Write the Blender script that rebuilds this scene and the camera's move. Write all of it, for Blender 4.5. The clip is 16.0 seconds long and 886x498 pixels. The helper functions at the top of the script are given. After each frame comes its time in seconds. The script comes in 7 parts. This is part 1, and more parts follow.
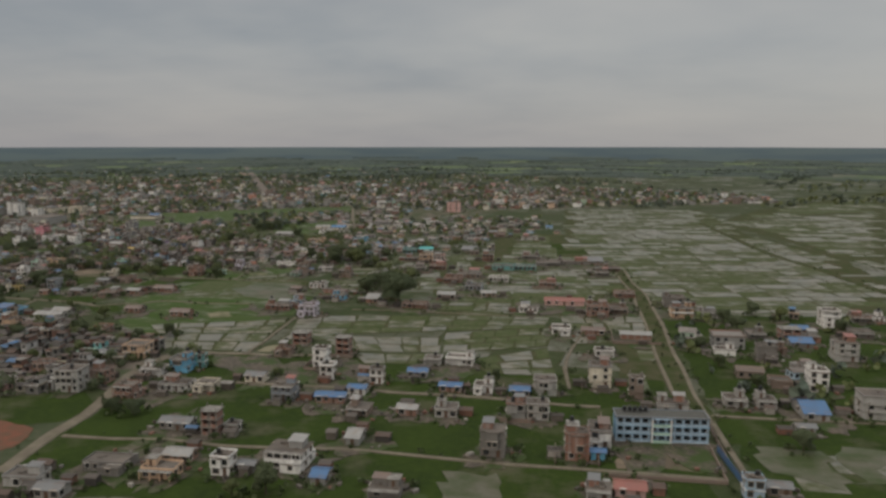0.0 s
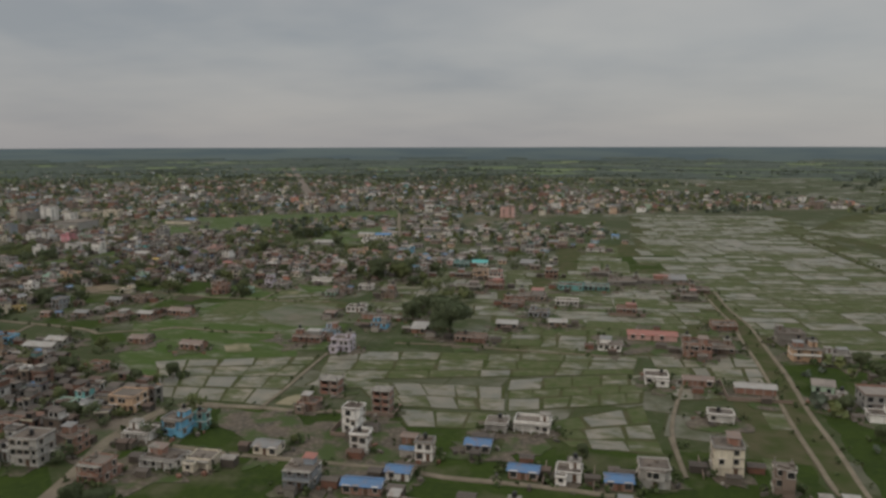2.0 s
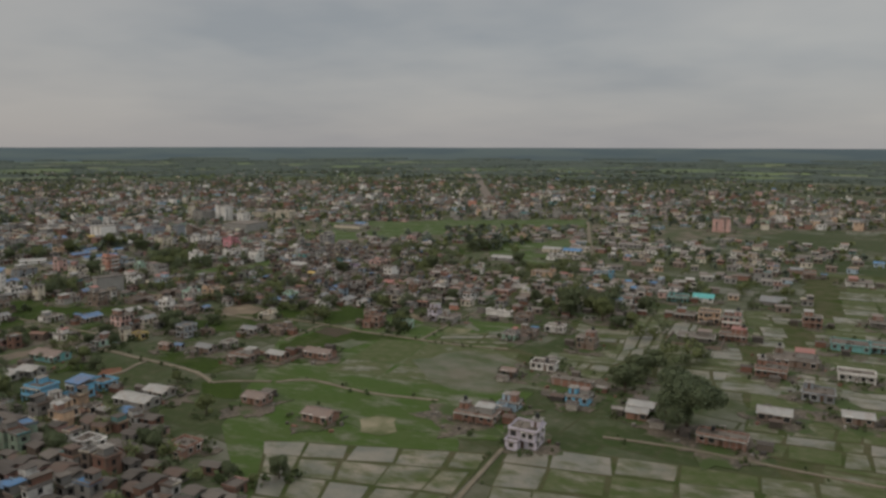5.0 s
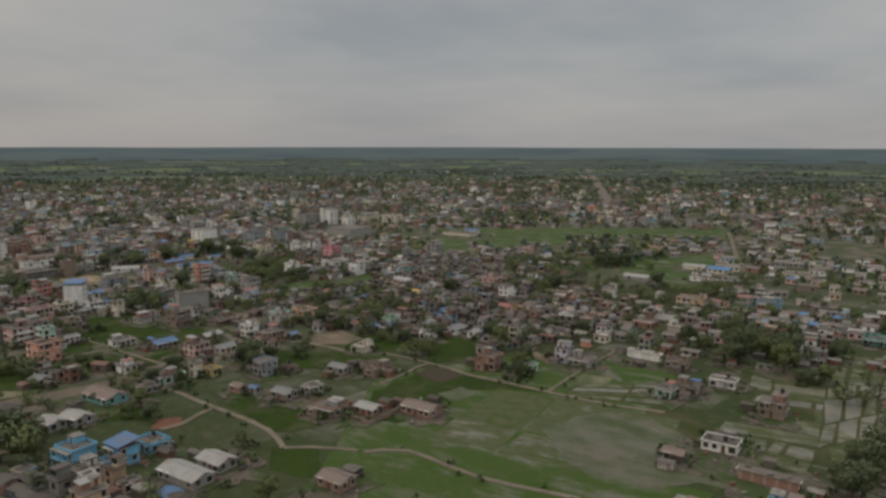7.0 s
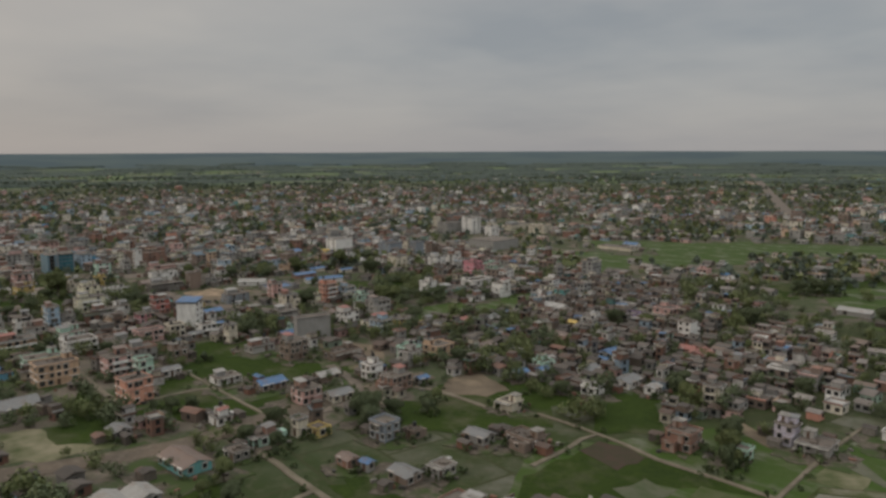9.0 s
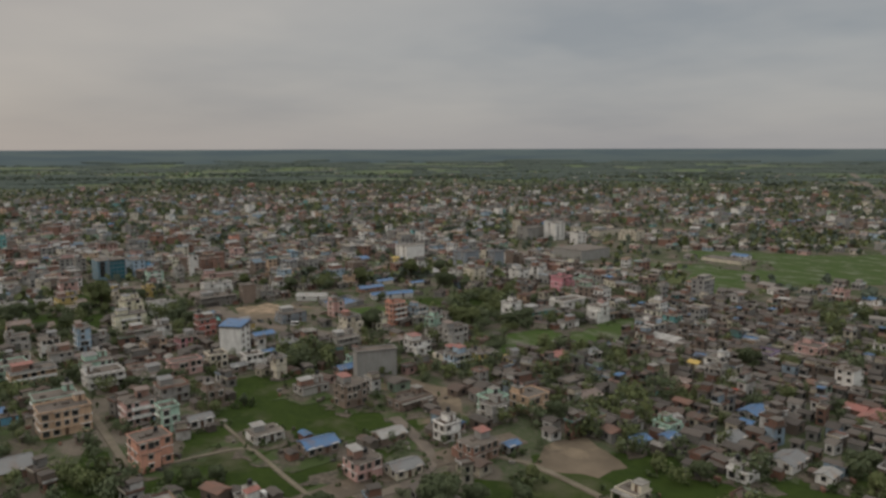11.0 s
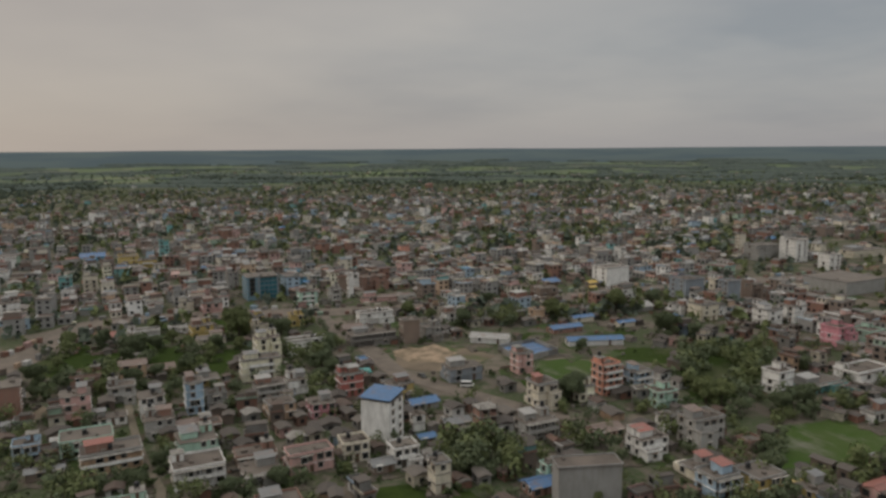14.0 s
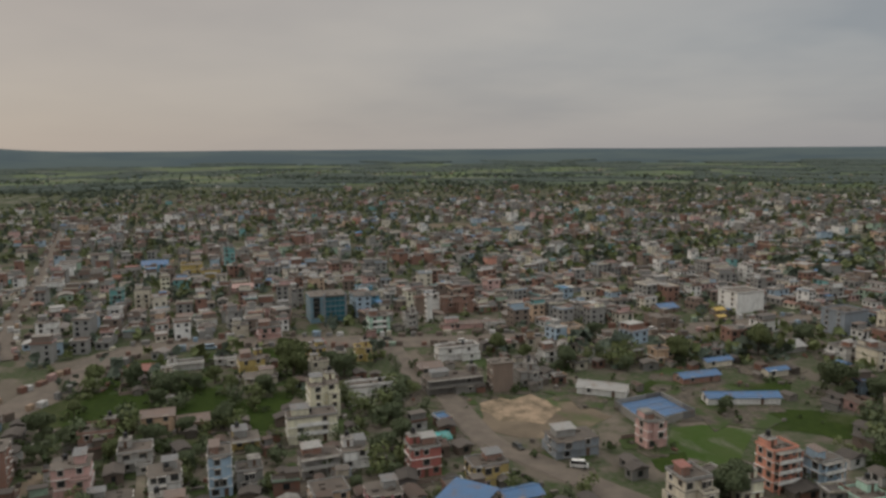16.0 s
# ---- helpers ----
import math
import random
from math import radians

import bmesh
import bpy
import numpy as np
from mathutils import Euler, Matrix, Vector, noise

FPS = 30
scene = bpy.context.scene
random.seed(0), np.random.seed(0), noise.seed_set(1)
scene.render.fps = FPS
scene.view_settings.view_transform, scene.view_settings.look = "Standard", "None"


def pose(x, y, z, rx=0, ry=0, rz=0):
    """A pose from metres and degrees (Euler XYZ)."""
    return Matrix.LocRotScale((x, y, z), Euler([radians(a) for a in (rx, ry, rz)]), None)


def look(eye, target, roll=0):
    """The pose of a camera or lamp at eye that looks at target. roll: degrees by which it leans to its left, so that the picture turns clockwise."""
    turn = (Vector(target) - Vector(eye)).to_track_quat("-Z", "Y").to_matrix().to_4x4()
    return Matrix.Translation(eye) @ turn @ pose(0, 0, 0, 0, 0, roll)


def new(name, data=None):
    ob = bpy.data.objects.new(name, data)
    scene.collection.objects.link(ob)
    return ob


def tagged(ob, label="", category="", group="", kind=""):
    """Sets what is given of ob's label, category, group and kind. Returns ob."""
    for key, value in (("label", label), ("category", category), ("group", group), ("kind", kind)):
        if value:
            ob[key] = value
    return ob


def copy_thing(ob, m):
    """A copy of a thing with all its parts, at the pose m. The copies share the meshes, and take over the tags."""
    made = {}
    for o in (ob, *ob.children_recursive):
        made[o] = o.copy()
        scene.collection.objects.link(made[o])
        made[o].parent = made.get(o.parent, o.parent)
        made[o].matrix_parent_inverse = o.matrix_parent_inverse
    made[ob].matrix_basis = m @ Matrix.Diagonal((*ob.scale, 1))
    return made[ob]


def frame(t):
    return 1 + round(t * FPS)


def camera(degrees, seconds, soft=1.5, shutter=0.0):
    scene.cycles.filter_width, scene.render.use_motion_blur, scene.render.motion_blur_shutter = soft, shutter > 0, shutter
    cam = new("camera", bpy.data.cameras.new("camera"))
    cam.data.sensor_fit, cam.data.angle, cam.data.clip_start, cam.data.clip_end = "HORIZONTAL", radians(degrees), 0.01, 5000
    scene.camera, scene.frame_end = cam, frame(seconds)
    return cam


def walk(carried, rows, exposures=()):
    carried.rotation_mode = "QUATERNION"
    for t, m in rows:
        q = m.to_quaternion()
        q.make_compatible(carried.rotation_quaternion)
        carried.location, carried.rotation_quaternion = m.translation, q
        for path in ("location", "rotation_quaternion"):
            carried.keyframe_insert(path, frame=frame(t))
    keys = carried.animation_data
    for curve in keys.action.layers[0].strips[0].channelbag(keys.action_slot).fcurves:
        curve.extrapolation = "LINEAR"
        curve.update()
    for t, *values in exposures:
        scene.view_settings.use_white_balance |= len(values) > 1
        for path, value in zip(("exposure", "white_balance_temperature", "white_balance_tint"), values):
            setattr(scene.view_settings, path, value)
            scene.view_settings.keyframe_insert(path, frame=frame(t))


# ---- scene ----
cam = camera(61.46, 16.0, soft=2.9)
# seconds, eye x, y, z, yaw, pitch, roll
ROWS = [
    (0.0, 0.00, -0.01, 89.91, 8.742, -8.104, 0.001),
    (0.5, -3.83, 17.04, 89.88, 9.612, -8.126, 0.040),
    (1.0, -7.97, 34.07, 89.85, 10.454, -8.129, 0.096),
    (1.5, -12.44, 51.22, 89.77, 11.424, -8.091, 0.093),
    (2.0, -17.26, 68.30, 89.79, 12.361, -8.092, 0.141),
    (2.5, -22.27, 85.04, 89.84, 13.413, -8.095, 0.156),
    (3.0, -28.43, 102.20, 89.59, 15.801, -8.074, 0.112),
    (3.5, -35.13, 119.55, 89.05, 18.305, -8.033, 0.087),
    (4.0, -42.74, 136.78, 88.44, 21.093, -8.009, 0.068),
    (4.2, -45.81, 143.36, 88.13, 22.206, -8.020, -0.020),
    (6.3, -81.49, 207.48, 88.27, 31.236, -8.106, 0.072),
    (6.5, -85.93, 213.00, 88.31, 32.053, -8.120, 0.051),
    (7.0, -97.09, 226.74, 88.01, 34.433, -8.067, -0.077),
    (7.5, -108.68, 240.38, 87.80, 37.042, -8.048, -0.138),
    (8.0, -120.79, 253.65, 87.41, 39.834, -7.992, -0.003),
    (8.5, -133.17, 266.96, 86.57, 42.676, -7.906, 0.165),
    (8.7, -137.97, 272.06, 86.15, 43.915, -7.807, 0.205),
    (10.8, -188.74, 313.55, 86.85, 49.968, -7.927, 0.177),
    (11.0, -194.46, 317.40, 86.87, 50.955, -7.923, 0.151),
    (11.5, -209.57, 327.07, 86.76, 54.317, -7.920, 0.129),
    (12.0, -224.91, 336.21, 86.59, 57.552, -7.893, 0.161),
    (12.5, -239.71, 344.51, 86.44, 59.486, -7.893, 0.239),
    (13.0, -254.49, 352.23, 86.36, 61.314, -7.897, 0.306),
    (13.5, -269.65, 359.38, 86.26, 62.992, -7.921, 0.377),
    (14.0, -284.91, 366.07, 86.09, 64.525, -7.940, 0.448),
    (14.5, -300.29, 372.62, 85.85, 66.032, -7.923, 0.470),
    (15.0, -316.43, 378.52, 85.80, 68.614, -7.947, 0.497),
    (15.5, -331.90, 383.78, 85.75, 69.841, -7.948, 0.513),
    (16.0, -346.95, 388.30, 85.69, 70.889, -7.905, 0.449),
]
walk(cam, [(t, pose(x, y, z, 90 + pitch, roll, yaw)) for t, x, y, z, yaw, pitch, roll in ROWS])
scene.view_settings.exposure = 0.0

# ---- sky and sun ----
SUN_YAW, SUN_UP = radians(138), radians(24)
world = bpy.data.worlds.new("world")
scene.world = world
world.use_nodes = True
wn, wl = world.node_tree.nodes, world.node_tree.links
wn.clear()


def wnode(kind, **kw):
    n = wn.new(kind)
    for k, v in kw.items():
        n.inputs[k].default_value = v
    return n


def wmath(op, a, b):
    n = wn.new("ShaderNodeMath")
    n.operation = op
    for i, v in enumerate((a, b)):
        if isinstance(v, (int, float)):
            n.inputs[i].default_value = v
        else:
            wl.new(v, n.inputs[i])
    return n.outputs[0]


def wmix(fac, a, b):
    n = wn.new("ShaderNodeMix")
    n.data_type = "RGBA"
    for sock, v in ((n.inputs[0], fac), (n.inputs[6], a), (n.inputs[7], b)):
        if isinstance(v, (tuple, float)):
            sock.default_value = v
        else:
            wl.new(v, sock)
    return n.outputs[2]


coord = wn.new("ShaderNodeTexCoord").outputs["Generated"]
sep = wn.new("ShaderNodeSeparateXYZ")
wl.new(coord, sep.inputs[0])
rise = wmath("MAXIMUM", sep.outputs[2], 0.0)
flat = wmath("ADD", rise, 0.16)
spread = wn.new("ShaderNodeCombineXYZ")
wl.new(wmath("DIVIDE", sep.outputs[0], flat), spread.inputs[0])
wl.new(wmath("DIVIDE", sep.outputs[1], flat), spread.inputs[1])


def cloud(scale, detail, lo, hi):
    n = wnode("ShaderNodeTexNoise", Scale=scale, Detail=detail, Roughness=0.5)
    wl.new(spread.outputs[0], n.inputs["Vector"])
    m = wn.new("ShaderNodeMapRange")
    wl.new(n.outputs[0], m.inputs[0])
    m.inputs[1].default_value, m.inputs[2].default_value = lo, hi
    return m.outputs[0]


sun_dir = Vector((-math.sin(SUN_YAW) * math.cos(SUN_UP), math.cos(SUN_YAW) * math.cos(SUN_UP), math.sin(SUN_UP)))
facing = wn.new("ShaderNodeVectorMath")
facing.operation = "DOT_PRODUCT"
wl.new(coord, facing.inputs[0])
facing.inputs[1].default_value = Vector((-0.93, -0.33, 0.2)).normalized()
glow = wmath("POWER", wmath("MAXIMUM", facing.outputs["Value"], 0.0), 3.6)
grey = wmix(cloud(0.55, 4.0, 0.38, 0.64), (0.285, 0.305, 0.325, 1), (0.43, 0.425, 0.41, 1))
grey = wmix(wmath("MULTIPLY", cloud(1.7, 5.0, 0.4, 0.7), 0.45), grey, (0.40, 0.40, 0.395, 1))
low = wn.new("ShaderNodeMapRange")
wl.new(rise, low.inputs[0])
low.inputs[1].default_value, low.inputs[2].default_value = 0.0, 0.12
low.inputs[3].default_value, low.inputs[4].default_value = 0.65, 0.0
grey = wmix(low.outputs[0], grey, (0.33, 0.312, 0.315, 1))
east = wn.new("ShaderNodeVectorMath")
east.operation = "DOT_PRODUCT"
wl.new(coord, east.inputs[0])
east.inputs[1].default_value = (0.48, 0.85, 0.2)
pale = wmath("POWER", wmath("MAXIMUM", east.outputs["Value"], 0.0), 9.0)
grey = wmix(wmath("MULTIPLY", pale, 0.5), grey, (0.46, 0.445, 0.42, 1))
grey = wmix(wmath("MULTIPLY", glow, 0.68), grey, (0.49, 0.405, 0.335, 1))
upper = wn.new("ShaderNodeMapRange")
wl.new(rise, upper.inputs[0])
upper.inputs[1].default_value, upper.inputs[2].default_value = 0.22, 0.95
upper.inputs[3].default_value, upper.inputs[4].default_value = 1.0, 3.9
over = wn.new("ShaderNodeBackground")
wl.new(grey, over.inputs[0])
wl.new(upper.outputs[0], over.inputs[1])
sky = wn.new("ShaderNodeTexSky")
sky.sky_type = "NISHITA"
sky.sun_disc = False
sky.sun_elevation, sky.sun_rotation = SUN_UP, -SUN_YAW
clear = wnode("ShaderNodeBackground", Strength=0.08)
wl.new(sky.outputs[0], clear.inputs[0])
both = wnode("ShaderNodeMixShader", Fac=0.92)
wl.new(clear.outputs[0], both.inputs[1])
wl.new(over.outputs[0], both.inputs[2])
wout = wn.new("ShaderNodeOutputWorld")
wl.new(both.outputs[0], wout.inputs[0])

sun = new("sun", bpy.data.lights.new("sun", "SUN"))
sun.data.energy, sun.data.angle, sun.data.color = 0.6, radians(30), (1.0, 0.88, 0.76)
sun.matrix_world = look(sun_dir * 100, (0, 0, 0))

# ---- materials ----
MATS = {}


class Tree:
    """A small helper round one node material."""

    def __init__(self, name, rough=0.85, metal=0.0, spec=0.3):
        self.m = bpy.data.materials.new(name)
        self.m.use_nodes = True
        self.n, self.l = self.m.node_tree.nodes, self.m.node_tree.links
        self.b = self.n["Principled BSDF"]
        self.b.inputs["Roughness"].default_value = rough
        self.b.inputs["Metallic"].default_value = metal
        self.b.inputs["Specular IOR Level"].default_value = spec
        g = self.n.new("ShaderNodeNewGeometry")
        self.pos, self.island = g.outputs["Position"], g.outputs["Random Per Island"]
        self.obj = self.n.new("ShaderNodeObjectInfo").outputs["Random"]

    def noise(self, scale, detail=3.0, lo=0.35, hi=0.65, rough=0.55, stretch=None):
        n = self.n.new("ShaderNodeTexNoise")
        n.inputs["Scale"].default_value, n.inputs["Detail"].default_value = scale, detail
        n.inputs["Roughness"].default_value = rough
        src = self.pos
        if stretch:
            mp = self.n.new("ShaderNodeMapping")
            mp.inputs["Scale"].default_value = stretch
            self.l.new(src, mp.inputs[0])
            src = mp.outputs[0]
        self.l.new(src, n.inputs["Vector"])
        r = self.n.new("ShaderNodeMapRange")
        self.l.new(n.outputs[0], r.inputs[0])
        r.inputs[1].default_value, r.inputs[2].default_value = lo, hi
        return r.outputs[0]

    def mix(self, fac, a, b, blend="MIX"):
        n = self.n.new("ShaderNodeMix")
        n.data_type, n.blend_type = "RGBA", blend
        for sock, v in ((n.inputs[0], fac), (n.inputs[6], a), (n.inputs[7], b)):
            if isinstance(v, tuple):
                sock.default_value = (*v[:3], 1)
            elif isinstance(v, float):
                sock.default_value = v
            else:
                self.l.new(v, sock)
        return n.outputs[2]

    def times(self, a, k):
        n = self.n.new("ShaderNodeMath")
        n.operation = "MULTIPLY"
        for i, v in enumerate((a, k)):
            if isinstance(v, float):
                n.inputs[i].default_value = v
            else:
                self.l.new(v, n.inputs[i])
        return n.outputs[0]

    def ramp(self, fac, stops, hard=True):
        n = self.n.new("ShaderNodeValToRGB")
        n.color_ramp.interpolation = "CONSTANT" if hard else "LINEAR"
        e = n.color_ramp.elements
        while len(e) < len(stops):
            e.new(1.0)
        for el, (p, c) in zip(e, stops):
            el.position, el.color = p, (*c, 1)
        self.l.new(fac, n.inputs[0])
        return n.outputs[0]

    def bump(self, height, strength=0.3, dist=0.05):
        n = self.n.new("ShaderNodeBump")
        n.inputs["Strength"].default_value, n.inputs["Distance"].default_value = strength, dist
        self.l.new(height, n.inputs["Height"])
        self.l.new(n.outputs[0], self.b.inputs["Normal"])

    def done(self, colour, rough=None):
        if isinstance(colour, tuple):
            self.b.inputs["Base Color"].default_value = (*colour[:3], 1)
        else:
            self.l.new(colour, self.b.inputs["Base Color"])
        if rough is not None:
            self.l.new(rough, self.b.inputs["Roughness"])
        return self.m


PAINTS = {
    "white": (0.80, 0.775, 0.73), "cream": (0.69, 0.62, 0.49), "grey": (0.30, 0.29, 0.27), "soot": (0.185, 0.172, 0.155), "pink": (0.60, 0.37, 0.33),
    "peach": (0.60, 0.41, 0.27), "orange": (0.66, 0.29, 0.20), "teal": (0.15, 0.38, 0.37), "blue": (0.13, 0.36, 0.50),
    "lightblue": (0.36, 0.48, 0.58), "school": (0.19, 0.36, 0.50), "yellow": (0.55, 0.41, 0.14), "purple": (0.30, 0.22, 0.38), "red": (0.40, 0.12, 0.10),
    "green": (0.34, 0.46, 0.34), "brown": (0.22, 0.162, 0.128), "brick": (0.27, 0.13, 0.09), "dark": (0.07, 0.07, 0.06),
    "glassblue": (0.16, 0.27, 0.33), "lightgrey": (0.40, 0.385, 0.355), "mint": (0.42, 0.61, 0.49), "slategrey": (0.24, 0.27, 0.30),
    "coral": (0.68, 0.34, 0.24), "rose": (0.62, 0.26, 0.30), "skyblue": (0.15, 0.42, 0.62), "ivory": (0.80, 0.75, 0.56), "lilac": (0.58, 0.53, 0.60),
}


def paint(name):
    """Weathered wall paint, plaster or brick: grime streaks down the walls and blotches."""
    if name not in MATS:
        t = Tree("wall_" + name, 0.85)
        c = PAINTS[name]
        dark = tuple(v * 0.5 + 0.02 for v in c)
        col = t.mix(t.times(t.noise(0.25, 4.0), 0.3), c, dark)
        col = t.mix(t.times(t.obj, 0.15), col, (0.15, 0.13, 0.11))
        col = t.mix(t.times(t.noise(0.9, 5.0, 0.42, 0.72, 0.65, stretch=(1, 1, 0.25)), 0.42), col, (0.13, 0.11, 0.09))
        if name == "brick":
            n = t.n.new("ShaderNodeTexBrick")
            n.inputs["Scale"].default_value = 1.0
            n.inputs["Brick Width"].default_value, n.inputs["Row Height"].default_value = 0.24, 0.085
            n.inputs["Mortar Size"].default_value = 0.012
            t.l.new(t.pos, n.inputs["Vector"])
            col = t.mix(t.times(n.outputs["Fac"], 0.5), col, (0.30, 0.27, 0.24))
        t.bump(t.noise(9.0, 3.0), 0.2, 0.03)
        MATS[name] = t.done(col)
    return MATS[name]


TINS = {"blue": (0.065, 0.14, 0.26), "grey": (0.165, 0.162, 0.155), "white": (0.29, 0.275, 0.25), "brown": (0.17, 0.12, 0.095),
        "red": (0.27, 0.10, 0.075), "scarlet": (0.60, 0.08, 0.05), "pink": (0.40, 0.25, 0.21), "yellow": (0.50, 0.34, 0.08), "teal": (0.07, 0.33, 0.31)}


def tin(name):
    """Corrugated sheet roofing with rust and dust."""
    key = "tin_" + name
    if key not in MATS:
        t = Tree("sheet_" + name, 0.5, 0.15, 0.4)
        c = TINS[name]
        col = t.mix(t.times(t.noise(0.5, 5.0), 0.55), c, tuple(v * 0.6 + 0.03 for v in c))
        col = t.mix(t.times(t.noise(0.35, 5.0, 0.52, 0.72), 0.55), col, (0.17, 0.10, 0.065))
        w = t.n.new("ShaderNodeTexWave")
        w.inputs["Scale"].default_value = 3.0
        t.l.new(t.pos, w.inputs["Vector"])
        t.bump(w.outputs["Fac"], 0.35, 0.04)
        MATS[key] = t.done(col)
    return MATS[key]


def make_mats():
    t = Tree("roof_concrete", 0.9)
    col = t.mix(t.noise(0.18, 5.0), (0.128, 0.101, 0.081), (0.068, 0.054, 0.044))
    col = t.mix(t.times(t.noise(1.5, 4.0, 0.5, 0.7), 0.6), col, (0.09, 0.085, 0.075))
    t.bump(t.noise(4.0), 0.2, 0.04)
    MATS["roof"] = t.done(t.mix(t.times(t.obj, 0.22), col, (0.25, 0.225, 0.19)))

    t = Tree("slab_concrete", 0.85)
    MATS["slab"] = t.done(t.mix(t.noise(0.6, 4.0), (0.25, 0.23, 0.20), (0.12, 0.108, 0.093)))

    t = Tree("window_dark", 0.15, 0.0, 0.5)
    MATS["pane"] = t.done(t.mix(t.obj, (0.020, 0.021, 0.022), (0.052, 0.053, 0.052)))
    t = Tree("window_frame", 0.7)
    MATS["frame"] = t.done(t.mix(t.obj, (0.60, 0.57, 0.52), (0.24, 0.18, 0.13)))
    t = Tree("door_wood", 0.7)
    MATS["door"] = t.done(t.mix(t.noise(2.0, stretch=(6, 6, 1)), (0.14, 0.08, 0.05), (0.07, 0.045, 0.03)))
    t = Tree("tank_plastic", 0.45)
    MATS["tank"] = t.done(t.mix(t.noise(3.0), (0.012, 0.012, 0.013), (0.03, 0.03, 0.03)))
    t = Tree("steel", 0.45, 0.6)
    MATS["steel"] = t.done(t.mix(t.noise(3.0), (0.35, 0.34, 0.32), (0.18, 0.13, 0.10)))
    t = Tree("curtain_glass", 0.12, 0.0, 0.6)
    MATS["glass"] = t.done(t.mix(t.noise(0.4), (0.02, 0.09, 0.12), (0.035, 0.13, 0.16)))

    # ground and fields
    t = Tree("open_land", 0.9, 0, 0.12)
    mp = t.n.new("ShaderNodeMapping")
    mp.inputs["Rotation"].default_value = (0, 0, radians(9))
    t.l.new(t.pos, mp.inputs[0])
    br = t.n.new("ShaderNodeTexBrick")
    br.offset_frequency, br.squash_frequency, br.squash = 2, 3, 0.7
    br.inputs["Color1"].default_value, br.inputs["Color2"].default_value, br.inputs["Mortar"].default_value = (0, 0, 0, 1), (1, 1, 1, 1), (0, 0, 0, 1)
    br.inputs["Scale"].default_value = 1.0
    br.inputs["Brick Width"].default_value, br.inputs["Row Height"].default_value, br.inputs["Mortar Size"].default_value = 30.0, 21.0, 0.55
    t.l.new(mp.outputs[0], br.inputs["Vector"])
    a = t.n.new("ShaderNodeMath")
    a.operation = "MULTIPLY_ADD"
    t.l.new(br.outputs["Color"], a.inputs[0])
    a.inputs[1].default_value = 0.55
    t.l.new(t.times(t.noise(0.04, 6.0, 0.32, 0.68, 0.65), 0.6), a.inputs[2])
    wet = t.n.new("ShaderNodeMapRange")
    t.l.new(a.outputs[0], wet.inputs[0])
    wet.inputs[1].default_value, wet.inputs[2].default_value = 0.50, 0.85
    wetness = t.times(wet.outputs[0], t.noise(0.006, 3.0, 0.36, 0.56))
    col = t.mix(t.noise(0.011, 4.0, 0.35, 0.65), (0.028, 0.043, 0.013), (0.048, 0.052, 0.024))
    col = t.mix(t.times(t.noise(0.07, 5.0, 0.45, 0.7), 0.7), col, (0.034, 0.050, 0.014))
    col = t.mix(t.times(t.noise(0.3, 5.0, 0.5, 0.75), 0.5), col, (0.10, 0.084, 0.056))
    col = t.mix(t.times(wetness, 0.75), col, (0.118, 0.108, 0.082))
    col = t.mix(t.times(br.outputs["Fac"], 0.75), col, (0.046, 0.048, 0.023))
    rg = t.n.new("ShaderNodeMapRange")
    t.l.new(wetness, rg.inputs[0])
    rg.inputs[3].default_value, rg.inputs[4].default_value = 0.92, 0.4
    MATS["land"] = t.done(col, rg.outputs[0])

    t = Tree("town_soil", 0.95, 0, 0.03)
    col = t.mix(t.noise(0.05, 5.0, 0.4, 0.6), (0.158, 0.130, 0.102), (0.110, 0.092, 0.071))
    col = t.mix(t.noise(0.06, 6.0, 0.44, 0.53), col, (0.044, 0.062, 0.024))
    col = t.mix(t.times(t.noise(0.6, 4.0), 0.6), col, (0.11, 0.096, 0.078))
    MATS["soil"] = t.done(col)

    t = Tree("lush_grass", 0.95, 0, 0.03)
    col = t.mix(t.noise(0.06, 5.0, 0.35, 0.65), (0.033, 0.050, 0.012), (0.024, 0.037, 0.011))
    col = t.mix(t.times(t.noise(0.5, 4.0, 0.4, 0.7), 0.6), col, (0.042, 0.061, 0.014))
    col = t.mix(t.times(t.noise(0.034, 7.0, 0.53, 0.68, 0.62), 0.75), col, (0.098, 0.088, 0.058))
    t.bump(t.noise(2.5, 4.0), 0.4, 0.2)
    MATS["grass"] = t.done(col)

    t = Tree("wet_meadow", 0.8, 0, 0.1)
    wet = t.noise(0.075, 7.0, 0.50, 0.66, 0.65, stretch=(0.7, 1.4, 1))
    col = t.mix(t.noise(0.08, 5.0), (0.036, 0.066, 0.011), (0.050, 0.070, 0.020))
    col = t.mix(wet, col, (0.112, 0.106, 0.074))
    col = t.mix(t.times(t.noise(0.4, 4.0), 0.4), col, (0.06, 0.085, 0.028))
    rg = t.n.new("ShaderNodeMapRange")
    t.l.new(wet, rg.inputs[0])
    rg.inputs[3].default_value, rg.inputs[4].default_value = 0.92, 0.4
    MATS["meadow"] = t.done(col, rg.outputs[0])

    for key, cut in (("plot_wet", 0.62), ("plot_green", 0.74), ("plot_wet_one", 0.46), ("plot_green_one", 0.68), ("plot_lush", 1.02)):
        t = Tree(key, 0.5, 0, 0.17)
        own = t.obj if key.endswith("one") else t.island
        # the share of water: plot by plot, with ragged streaks inside each
        a = t.n.new("ShaderNodeMath")
        a.operation = "MULTIPLY_ADD"
        t.l.new(own, a.inputs[0])
        a.inputs[1].default_value = 0.52
